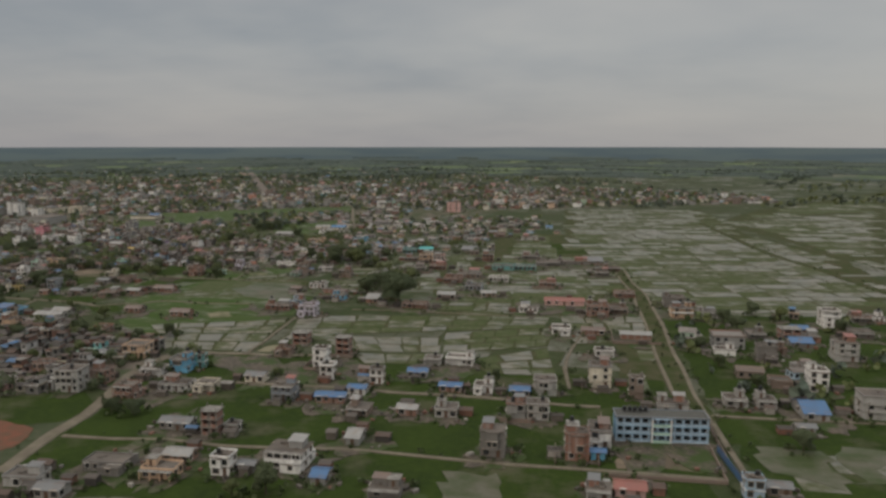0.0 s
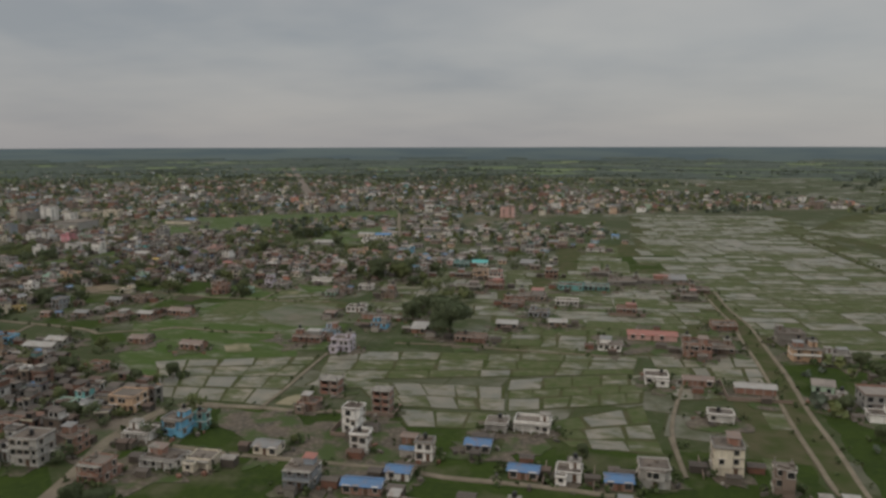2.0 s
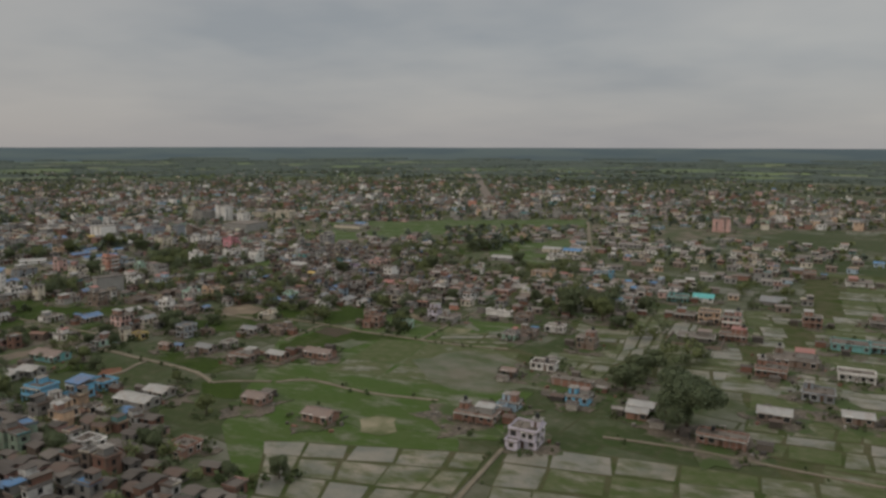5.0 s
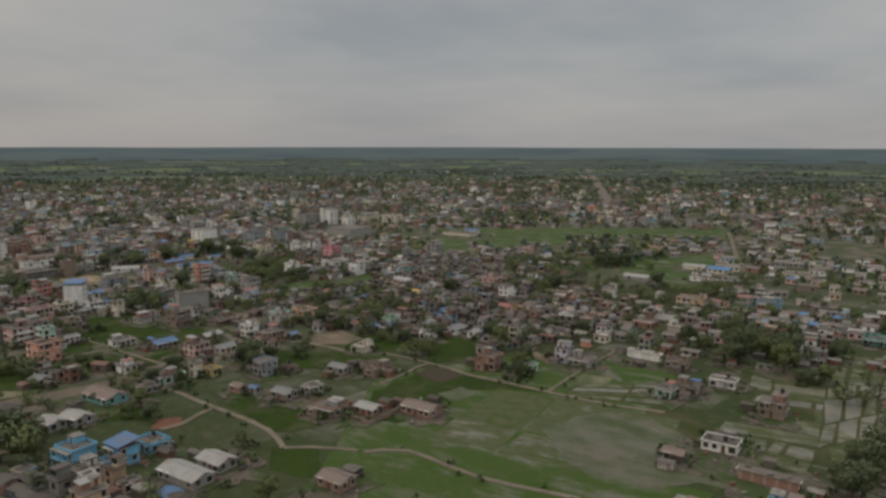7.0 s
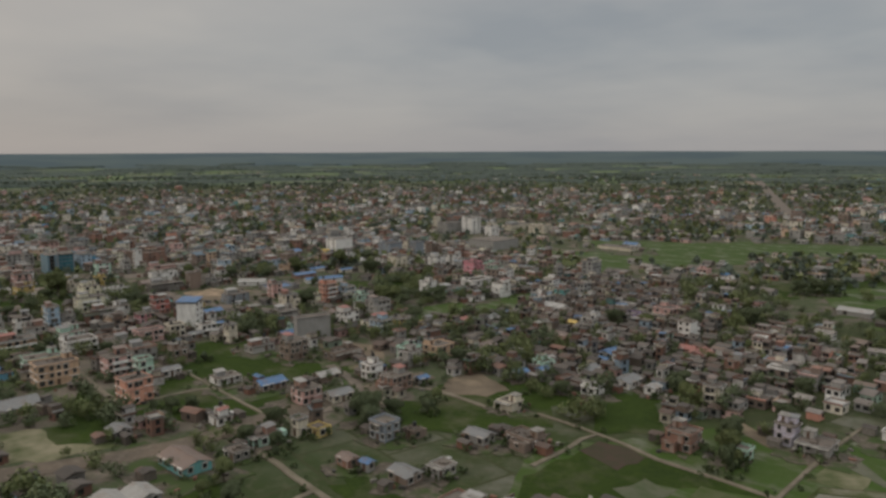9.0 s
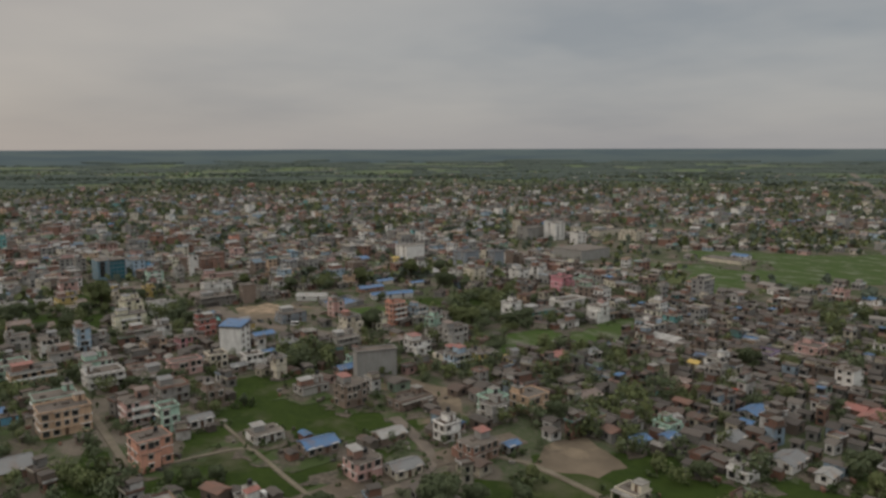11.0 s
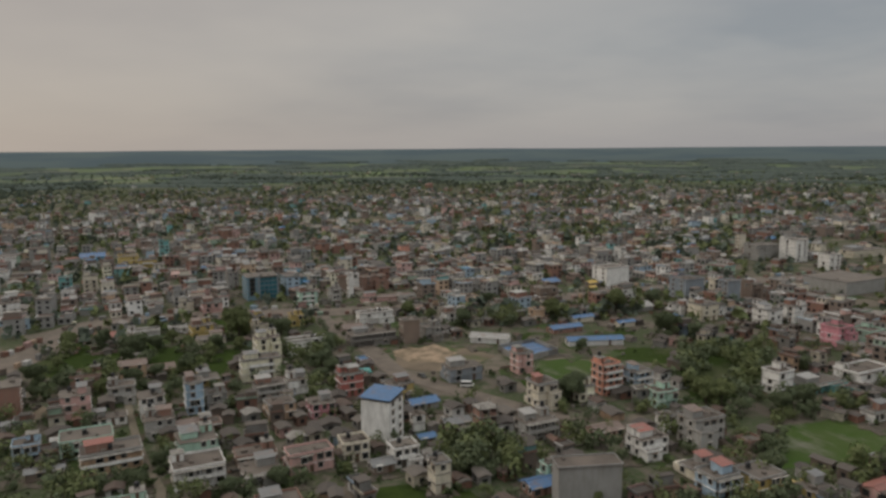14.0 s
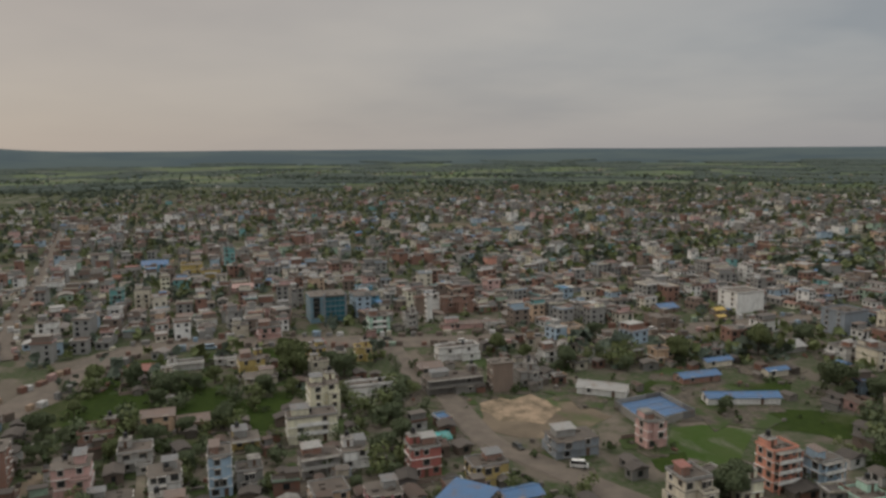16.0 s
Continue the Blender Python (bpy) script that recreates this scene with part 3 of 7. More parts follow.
def window_mesh(w, h):
    """One body: a frame proud of the wall, its dark pane set back inside the frame."""
    k = (w, h)
    if k not in WIN:
        a, e = w / 2 + .1, .1
        v = [(-a, 0, -e), (a, 0, -e), (a, 0, h + e), (-a, 0, h + e), (-a, -.12, -e), (a, -.12, -e), (a, -.16, h + e), (-a, -.16, h + e),
             (-w / 2, -.12, 0), (w / 2, -.12, 0), (w / 2, -.16, h), (-w / 2, -.16, h), (-w / 2, -.02, 0), (w / 2, -.02, 0), (w / 2, -.02, h), (-w / 2, -.02, h)]
        f = [(12, 13, 14, 15)]
        for i in range(4):
            j = (i + 1) % 4
            f += [(i, j, j + 4, i + 4), (i + 4, j + 4, j + 8, i + 8), (i + 8, j + 8, j + 12, i + 12)]
        # a concrete sunshade over the head
        k, e, z = len(v), a + .12, h + .16
        for y in (0, -.55):
            v += [(-e, y, z), (e, y, z), (e, y, z + .09), (-e, y, z + .09)]
        f += [tuple(k + q for q in t) for t in ((4, 5, 6, 7), (0, 1, 5, 4), (2, 3, 7, 6), (1, 2, 6, 5), (3, 0, 4, 7))]
        me = mesh_from("window", v, f, MATS["frame"])
        me.materials.append(MATS["pane"])
        me.polygons[0].material_index = 1
        WIN[k] = me
    return WIN[k]


TANK = None


def tank_mesh():
    global TANK
    if TANK is None:
        bm = bmesh.new()
        bmesh.ops.create_cone(bm, cap_ends=True, segments=12, radius1=.62, radius2=.62, depth=1.1, matrix=Matrix.Translation((0, 0, 1.05)))
        bmesh.ops.create_cone(bm, cap_ends=True, segments=12, radius1=.62, radius2=.22, depth=.3, matrix=Matrix.Translation((0, 0, 1.75)))
        for x, y in ((-.5, -.5), (.5, -.5), (-.5, .5), (.5, .5)):
            bmesh.ops.create_cube(bm, size=1, matrix=Matrix.Translation((x, y, .25)) @ Matrix.Diagonal((.12, .12, .5, 1)))
        TANK = bpy.data.meshes.new("water_tank")
        bm.to_mesh(TANK)
        bm.free()
        TANK.materials.append(MATS["tank"])
    return TANK


WORDS = ("", "single-storey", "two-storey", "three-storey", "four-storey", "five-storey", "six-storey")
CNAME = {"grey": "bare grey concrete", "soot": "grimy dark grey plaster", "brick": "unplastered red brick", "brown": "weathered brown plaster", "lightblue": "pale blue painted", "glassblue": "blue glass-fronted", "dark": "dark weathered", "lightgrey": "pale grey plastered", "mint": "pale green painted", "slategrey": "blue-grey plastered", "skyblue": "bright blue painted", "lilac": "pale lilac painted", "rose": "rose-red painted", "ivory": "ivory-cream painted"}


# wall colours set off with white bands and rails
TRIMMED = ("pink", "peach", "coral", "rose", "mint", "ivory", "lightblue", "orange", "yellow", "red", "teal")


def set_windows(home, w, d, n, sh, base, rnd, bay=None):
    """Windows storey by storey, one object each, on the walls."""
    far = math.hypot(home.location.x + 250, home.location.y - 380) > 285
    for k in range(n):
        z = base + k * sh + 0.8
        for side, length, off in ((0, w, d / 2), (90, d, w / 2), (270, d, w / 2)):
            cnt = max(1, int(length / 2.15))
            if side in (90, 270):
                cnt = min(cnt, 1 if far else 2)
            cnt = min(cnt, 2 if far else 5)
            for i in range(cnt):
                if rnd.random() < (0.3 if far else 0.16):
                    continue
                u = (i + 0.5) / cnt * length - length / 2
                big = rnd.random() < (0.42 if side == 0 else 0.2)
                out = off
                if bay and side == 0 and k and bay[0] - .4 < u < bay[1] + .4:
                    u, out = max(bay[0] + .9, min(bay[1] - .9, u)), off + bay[2]
                if side == 0 and k == 0 and i == cnt // 2:
                    child("door", box_mesh("door", [(-.55, -.06, 0, .55, 0, 2.1), (-.65, -.12, 2.1, .65, 0, 2.2)], MATS["door"]), home, pose(u, -off - 0.004, base, 0, 0, 0))
                    continue
                m = pose(0, 0, 0, 0, 0, side) @ pose(u, -out - 0.004, z - (0.3 if big else 0))
                child("window", window_mesh(1.75, 1.75) if big else window_mesh(1.3, 1.5), home, m)


def veranda(home, w, d, n, sh, base, col, rnd):
    """Open galleries along the front: slabs on columns, with a rail on the upper floors."""
    deep = rnd.uniform(1.3, 1.9)
    bays = max(2, int(w / 2.6))
    for k in range(n):
        z = base + k * sh
        gal = child("veranda_slab", box_mesh("veranda_slab", [(-w / 2 - .2, -d / 2 - deep - .25, z + sh - .17, w / 2 + .2, -d / 2 - .36, z + sh - .01)], MATS["slab"]), home)
        for i in range(bays + 1):
            u = -w / 2 + .18 + i / bays * (w - .36)
            child("column", box_mesh("column", [(-.14, -.14, 0, .14, .14, sh - .17)], paint(col)), gal, pose(u, -d / 2 - deep + .1, z))
        if k:
            child("railing", box_mesh("railing", [(-w / 2, -d / 2 - deep - .1, z + .02, w / 2, -d / 2 - deep, z + .85)], paint("white" if col in TRIMMED else col)), gal)


def roof_gear(home, w, d, top, col, rnd, n):
    """Stair head, water tank and pillar stubs on a flat roof."""
    if w > 5.5 and d > 4.5 and rnd.random() < 0.6:
        x, y = w / 2 - 1.7, d / 2 - 1.9
        if rnd.random() < 0.5:
            x = -x
        b = child("stair_room", box_mesh("stair_room", [(-1.45, -1.6, 0, 1.45, 1.6, 2.0)], paint(col)), home, pose(x, y, top))
        child("slab", box_mesh("slab", [(-1.7, -1.85, 2.0, 1.7, 1.85, 2.14)], MATS["slab"]), b)
        child("door", box_mesh("door", [(-.4, -.05, 0, .4, 0, 1.8)], MATS["door"]), b, pose(0, -1.604, 0))
        if rnd.random() < 0.6:
            child("water_tank", tank_mesh(), home, pose(x, y, top + 2.14))
    elif rnd.random() < 0.45:
        child("water_tank", tank_mesh(), home, pose(rnd.uniform(-.25, .25) * w, rnd.uniform(-.2, .3) * d, top))
    if rnd.random() < 0.14:
        for sx in (-1, 1):
            for sy in (-1, 1):
                child("pillar_stub", box_mesh("pillar_stub", [(-.14, -.14, 0, .14, .14, rnd.uniform(.7, 1.3))], MATS["slab"]), home, pose(sx * (w / 2 - .25), sy * (d / 2 - .25), top + 0.1))


def house(x, y, w, d, face, n, kind, col, roof=""):
    rnd = random.Random(int(x * 31 + y * 17 + n))
    TAKEN.append((x, y, max(w, d) * 0.62))
    home = new({"tin": "gabled_house", "frame": "unfinished_house", "blank": "town_block", "glass": "office_building"}.get(kind, "house"))
    home.matrix_basis = pose(x, y, 0, 0, 0, face + rnd.uniform(-3, 3))
    word = CNAME.get(col, col + " painted")
    sh = 2.6
    base = 0.3
    if kind == "tin":
        h = base + sh * n - 0.2
        rise = min(2.2, d * 0.17)
        me = mesh_from("wall", [(-w / 2, -d / 2, -.2), (w / 2, -d / 2, -.2), (w / 2, d / 2, -.2), (-w / 2, d / 2, -.2), (-w / 2, -d / 2, h), (w / 2, -d / 2, h), (w / 2, d / 2, h), (-w / 2, d / 2, h), (-w / 2, 0, h + rise), (w / 2, 0, h + rise)],
                       [(0, 1, 5, 4), (2, 3, 7, 6), (1, 2, 6, 9, 5), (3, 0, 4, 8, 7)], paint(col))
        child("wall", me, home)
        o, th = 0.55, 0.07
        e = rise / (d / 2) * o
        for s in (-1, 1):
            v = []
            for px in (-w / 2 - o, w / 2 + o):
                for py, pz in ((s * (d / 2 + o), h - e), (0, h + rise)):
                    v += [(px, py, pz + 0.02), (px, py, pz + 0.02 + th)]
            f = [(0, 2, 6, 4), (1, 5, 7, 3), (0, 4, 5, 1), (2, 3, 7, 6), (0, 1, 3, 2), (4, 6, 7, 5)]
            child("roof_sheet", mesh_from("roof_sheet", v, f if s < 0 else [q[::-1] for q in f], tin(roof or "grey")), home)
        child("ridge_cap", box_mesh("ridge_cap", [(-w / 2 - o, -.16, h + rise + .06, w / 2 + o, .16, h + rise + .15)], tin(roof or "grey")), home)
        set_windows(home, w, d, n, sh, base, rnd)
        label = "%s house with a %s sheet-metal gable roof" % (word, roof or "grey")
        return tagged(home, label, "house")
    top = base + sh * n
    if kind == "frame":
        # unfinished: slabs on columns with part brick infill
        child("floor_slab", box_mesh("floor_slab", [(-w / 2 - .15, -d / 2 - .15, -.2, w / 2 + .15, d / 2 + .15, base)], MATS["slab"]), home)
        for k in range(n):
            z = base + k * sh
            child("floor_slab", box_mesh("floor_slab", [(-w / 2 - .3, -d / 2 - .3, z + sh - .18, w / 2 + .3, d / 2 + .3, z + sh)], MATS["slab"]), home)
            for sx in (-1, 0, 1):
                for sy in (-1, 1):
                    child("column", box_mesh("column", [(-.17, -.17, 0, .17, .17, sh - .18)], MATS["slab"] if col != "cream" else paint("cream")), home, pose(sx * (w / 2 - .2), sy * (d / 2 - .2), z))
            brick = paint("brick" if col in ("brick", "grey", "brown") else col)
            ins = 0.35
            walls = [(-w / 2 + ins, d / 2 - ins - .23, z, w / 2 - ins, d / 2 - ins, z + sh - .18), (-w / 2 + .1, -d / 2 + .4, z, -w / 2 + .33, d / 2 - .4, z + sh * .62), (w / 2 - .33, -d / 2 + .4, z, w / 2 - .1, d / 2 - .4, z + sh * .62)]
            for u in (-w / 4, w / 4):
                walls += [(u - w / 9, -d / 2 + .12, z, u + w / 4 - .4, -d / 2 + .35, z + .95), (u - w / 4 + .4, -d / 2 + .12, z, u - w / 9, -d / 2 + .35, z + sh - .2)]
            for q in walls:
                child("infill_wall", box_mesh("infill_wall", [q], brick), home)
        for sx in (-1, 1):
            for sy in (-1, 1):
                child("pillar_stub", box_mesh("pillar_stub", [(-.15, -.15, 0, .15, .15, 1.1)], MATS["slab"]), home, pose(sx * (w / 2 - .2), sy * (d / 2 - .2), top))
        return tagged(home, "unfinished %s %s house frame with open bays" % (WORDS[n], "brick and concrete"), "house")
    shell, bay = [(-w / 2, -d / 2, -.2, w / 2, d / 2, top - .15)], None
    if kind == "flat" and n > 1 and w > 4.5 and rnd.random() < .6:
        # upper storeys jut out over the front
        side = rnd.choice((-1, 0, 1))
        half = w * rnd.uniform(.22, .32)
        mid = side * (w / 2 - half - .1)
        bay = (mid - half, mid + half, rnd.uniform(.6, 1.0))
        shell.append((bay[0], -d / 2 - bay[2], base + sh - .2, bay[1], -d / 2 + .05, top - .15))
    if kind == "flat":
        for sx in (-1, 1):
            shell.append((sx * w / 2 - .14, -d / 2 - .09, -.2, sx * w / 2 + .14, -d / 2 + .1, top - .15))
        if rnd.random() < .5:
            ln = w * rnd.uniform(.25, .5)
            ox = rnd.choice((-1, 1)) * (w - ln) / 2
            shell.append((ox - ln / 2, d / 2 - .05, -.2, ox + ln / 2, d / 2 + rnd.uniform(1.2, 2.4), rnd.uniform(2.2, 3.0)))
    child("wall", box_mesh("wall", shell, paint(col)), home)
    for k in range(1, n if kind != "blank" else 1):
        o = .28
        child("floor_band", ring_mesh("floor_band", w + 2 * o, d + 2 * o, base + k * sh - .2, base + k * sh - .05, o - .004, paint("white") if col in TRIMMED else MATS["slab"]), home)
    if roof:
        # a low metal hood over the flat top
        o = .5
        child("roof_slab", box_mesh("roof_slab", [(-w / 2 - .3, -d / 2 - .3, top - .15, w / 2 + .3, d / 2 + .3, top)], MATS["roof"]), home)
        v = [(-w / 2 - o, -d / 2 - o, top + .5), (w / 2 + o, -d / 2 - o, top + .5), (w / 2 + o, d / 2 + o, top + 1.6), (-w / 2 - o, d / 2 + o, top + 1.6)]
        v += [(a, b, c + .08) for a, b, c in v]
        child("roof_sheet", mesh_from("roof_sheet", v, BOX_F, tin(roof)), home)
        for sx in (-1, 1):
            child("post", box_mesh("post", [(-.08, -.08, 0, .08, .08, .55)], MATS["steel"]), home, pose(sx * (w / 2 - .1), -d / 2 + .1, top))
            child("post", box_mesh("post", [(-.08, -.08, 0, .08, .08, 1.42)], MATS["steel"]), home, pose(sx * (w / 2 - .1), d / 2 - .3, top))
    else:
        slab = [(-w / 2 - .35, -d / 2 - .35, top - .15, w / 2 + .35, d / 2 + .35, top)]
        if bay:
            slab.append((bay[0] - .3, -d / 2 - bay[2] - .3, top - .14, bay[1] + .3, -d / 2 - .3, top + .02))
        for _ in range(rnd.randint(1, 5)):
            bx, by = rnd.uniform(-.4, .4) * w, rnd.uniform(-.4, .3) * d
            bw, bd = rnd.uniform(.25, .9), rnd.uniform(.25, .8)
            slab.append((bx - bw, by - bd, top - .01, bx + bw, by + bd, top + rnd.uniform(.25, .8)))
        child("roof_slab", box_mesh("roof_slab", slab, MATS["roof"]), home)
        lip = rnd.random()
        if lip > .3:
            child("parapet", ring_mesh("parapet", w + .5, d + .5, top, top + rnd.uniform(.25, .8), .13, paint(col if lip > .55 else ("brick" if col in ("brick", "brown", "soot", "grey") else "grey"))), home)
        if kind == "flat" and lip < .5 and w > 5:
            sw, sd, sz = w * rnd.uniform(.3, .5), d * rnd.uniform(.35, .6), rnd.uniform(1.7, 2.3)
            ox, oy = rnd.choice((-1, 1)) * (w - sw) * .35, rnd.uniform(0, .3) * (d - sd)
            hut = child("roof_hut", box_mesh("roof_hut", [(-sw / 2, -sd / 2, 0, sw / 2, sd / 2, sz)], paint(rnd.choice((col, "brick", "grey")))), home, pose(ox, oy, top))
            child("sheet", mesh_from("sheet", [(a, b, c + e) for e in (0, .06) for a, b, c in ((-sw / 2 - .4, -sd / 2 - .4, sz + .01), (sw / 2 + .4, -sd / 2 - .4, sz + .01), (sw / 2 + .4, sd / 2 + .4, sz + .4), (-sw / 2 - .4, sd / 2 + .4, sz + .4))], BOX_F, tin(rnd.choice(("grey", "brown", "grey", "white", "red")))), hut)
    if kind == "glass":
        for k in range(n):
            for i in range(4):
                u = -w * .02 + i * w * .135
                child("glass_panel", box_mesh("glass_panel", [(-w * .06, -.1, .25, w * .06, 0, sh - .25)], MATS["glass"]), home, pose(u, -d / 2 - .004, base + k * sh))
        for i in range(2):
            child("fin", box_mesh("fin", [(-.35, -.5, 0, .35, 0, top + 1.2)], paint("slategrey")), home, pose(-w * .12 + i * w * .6, -d / 2 - .004, 0))
        child("window_band", box_mesh("window_band", [(-w * .42, -.12, base + sh, -w * .24, -.004, top - .6)], MATS["pane"]), home, pose(0, -d / 2, 0))
        child("sign_board", box_mesh("sign_board", [(-w * .1, -.45, top - .7, w * .5, -.12, top + .2)], paint("dark")), home, pose(0, -d / 2, 0))
    elif kind == "blank":
        if col not in ("dark", "grey"):
            for k in range(n):
                for side, length, off in ((90, d, w / 2), (270, d, w / 2)):
                    for i in range(2):
                        child("window", window_mesh(1.25, 1.3), home, pose(0, 0, 0, 0, 0, side) @ pose((i - .5) * length / 2, -off - .004, base + k * sh + .95))
    else:
        set_windows(home, w, d, n, sh, base, rnd, bay)
        style = rnd.random()
        if not bay and style < 0.45 and w > 5 and kind == "flat":
            veranda(home, w, d, n, sh, base, col, rnd)
        elif n > 1 and not bay and style < 0.8 and w > 5:
            for k in range(1, n):
                z = base + k * sh
                bal = child("balcony", box_mesh("balcony", [(-w * .32, -1.15, -.06, w * .32, -.3, .08)], MATS["slab"]), home, pose(0, -d / 2, z))
                child("railing", ring_mesh("railing", w * .64, 1.1, .08, .92, .08, paint("white" if col in TRIMMED else col)), bal, pose(0, -.58, 0))
    if kind == "flat" and w > 5.5 and rnd.random() < 0.4:
        k = max(1, n - 1) if n > 1 else 1
        aw, ad, az = w * rnd.uniform(.4, .6), rnd.uniform(2.2, 3.4), base + k * sh - (0 if n > 1 else .5)
        ax = rnd.choice((-1, 1)) * (w - aw) / 2
        wing = child("wing", box_mesh("wing", [(-aw / 2, -ad, -.2, aw / 2, -.01, az - .14)], paint(col)), home, pose(ax, -d / 2, 0))
        child("wing_roof", box_mesh("wing_roof", [(-aw / 2 - .25, -ad - .25, az - .14, aw / 2 + .25, -.3, az)], MATS["roof"]), wing)
        child("parapet", ring_mesh("parapet", aw + .3, ad - .1, az, az + .6, .12, paint(col)), wing, pose(0, -ad / 2 - .1, 0))
        for q in range(k):
            child("window", window_mesh(1.25, 1.3), wing, pose(0, -ad - .004, base + q * sh + .9))
    if not roof and kind == "flat":
        roof_gear(home, w, d, top, col, rnd, n)
    label = "%s %s house with %s" % (word, WORDS[n], "a %s metal roof hood" % roof if roof else "a flat parapet roof")
    if kind == "glass":
        label = "blue glass-fronted five-storey commercial building beside the main road"
    return tagged(home, label, "building" if kind in ("glass", "blank") else "house")


# ---- trees ----


def leaf_cloud(lobes, count, size, seed):
    """Small tilted leaf clumps filling several lobes, denser at the skin."""
    rs = np.random.RandomState(seed)
    V, F = [], []
    tot = sum(r[3] ** 2 for r in lobes)
    for lx, ly, lz, r, sq in lobes:
        for _ in range(int(count * r * r / tot)):
            dv = rs.normal(size=3)
            dv /= np.linalg.norm(dv)
            if dv[2] < -0.5 and rs.rand() < 0.6:
                dv[2] *= -1
            rr = r * (0.55 + 0.5 * rs.rand() ** 0.6)
            c = np.array((lx, ly, lz)) + dv * rr * np.array((1, 1, sq))
            a = rs.normal(size=3) + dv * 0.2
            a -= dv * a.dot(dv) * 0.5
            a /= np.linalg.norm(a)
            b = np.cross(a, dv + rs.normal(size=3) * 0.5)
            b /= np.linalg.norm(b) + 1e-6
            s = size * rs.uniform(0.6, 1.3)
            k = len(V)
            bend = dv * s * -0.25
            V += [tuple(c - a * s + bend), tuple(c - b * s * .7), tuple(c + a * s + bend), tuple(c + b * s * .7)]
            F += [(k, k + 1, k + 2), (k, k + 2, k + 3)]
    return V, F


def trunk_mesh(height, r0, limbs, seed):
    rs = random.Random(seed)
    bm = bmesh.new()

    def tube(p, q, ra, rb):
        p, q = Vector(p), Vector(q)
        m = Matrix.Translation((p + q) / 2) @ (q - p).to_track_quat("Z", "Y").to_matrix().to_4x4()
        bmesh.ops.create_cone(bm, cap_ends=True, segments=7, radius1=ra, radius2=rb, depth=(q - p).length, matrix=m)

    fork = height * 0.42
    tube((0, 0, -.3), (0.1, 0, fork), r0, r0 * .7)
    for i in range(limbs):
        a = i / limbs * 6.28 + rs.uniform(-.3, .3)
        k = height * rs.uniform(.2, .3)
        tube((0.1, 0, fork - .3), (math.cos(a) * k, math.sin(a) * k, height * rs.uniform(.68, .82)), r0 * .5, r0 * .18)
    me = bpy.data.meshes.new("trunk")
    bm.to_mesh(me)
    bm.free()
    me.materials.append(MATS["bark"])
    return me


PROTO = []


def make_tree(seed, spread, leaf, squash, label, count=3000, size=0.36):
    """A tree one metre-unit high is 10 m; scaled where it is set."""
    rs = random.Random(seed)
    lobes = [(0, 0, 5.6, spread * .66, squash)]
    for i in range(8):
        a = i / 8 * 6.28 + rs.uniform(-.4, .4)
        k = spread * rs.uniform(.4, .72)
        lobes.append((math.cos(a) * k, math.sin(a) * k, rs.uniform(1.8, 7.2), spread * rs.uniform(.3, .46), squash))
    V, F = leaf_cloud(lobes, count, size, seed)
    tree = new("tree")
    child("trunk", trunk_mesh(7.0, .3, 4, seed), tree)
    child("crown", mesh_from("crown", V, F, MATS[leaf]), tree)
    tagged(tree, label, "tree", "trees among the houses and fields")
    tree.matrix_basis = pose(0, 0, 0)
    PROTO.append(tree)


make_tree(1, 4.6, "leaf0", .8, "broad dark green mango tree with dense crown", 4200, 0.29)
make_tree(2, 3.6, "leaf1", .95, "yellow-green leafy tree with an uneven crown", 2600, 0.34)
make_tree(3, 3.0, "leaf2", 1.15, "tall dark green tree with narrow crown")
make_tree(4, 5.6, "leaf2", .62, "wide spreading dark green tree, low crown", 11000, 0.19)
USED = set()


def tree(x, y, height, k=0):
    TAKEN.append((x, y, height * 0.3))
    m = pose(x, y, 0, 0, 0, (x * 37 + y * 11) % 360)
    s = height / 10
    if k in USED:
        ob = copy_thing(PROTO[k], m)
    else:
        USED.add(k)
        ob = PROTO[k]
    ob.matrix_basis = m @ Matrix.Diagonal((s, s, s, 1))
    return ob


def clumps(name, spots, leaf, label, category="trees", quads=26):
    """Far trees joined into one: each a loose ball of leaf clumps. spots: x, y, radius."""
    rs = np.random.RandomState(7)
    a = np.asarray(spots, float)
    n = len(a)
    dv = rs.normal(size=(n, quads, 3))
    dv /= np.linalg.norm(dv, axis=2, keepdims=True)
    r = a[:, None, 2:3]
    lobe = rs.normal(size=(n, 4, 3)) * np.array((.42, .42, .34))
    pick = rs.randint(0, 4, (n, quads))
    off = lobe[np.arange(n)[:, None], pick]
    c = np.concatenate([np.broadcast_to(a[:, None, :2], (n, quads, 2)), np.broadcast_to(r * .95, (n, quads, 1))], 2) + off * r + dv * r * rs.uniform(.3, .72, (n, quads, 1))
    c[:, :, 2] = np.maximum(c[:, :, 2], r[:, :, 0] * .25)
    if a.shape[1] > 3:
        c[:, :, 2] += a[:, 3:4]
    u = np.cross(dv, rs.normal(size=(n, quads, 3)))
    u /= np.linalg.norm(u, axis=2, keepdims=True)
    w = np.cross(dv, u)
    s = r * rs.uniform(.22, .42, (n, quads, 1)) * (26 / quads) ** .48
    v = np.stack([c - u * s - dv * s * .3, c - w * s, c + u * s - dv * s * .3, c + w * s], 2).reshape(-1, 3)
    f = np.arange(n * quads * 4).reshape(-1, 4)
    me = mesh_from(name, v.tolist(), f.tolist(), MATS[leaf])
    return tagged(new(name, me), label, category, kind="stuff")

# ---- the ground, one sheet to the horizon ----
MID = (-175.0, 195.0)


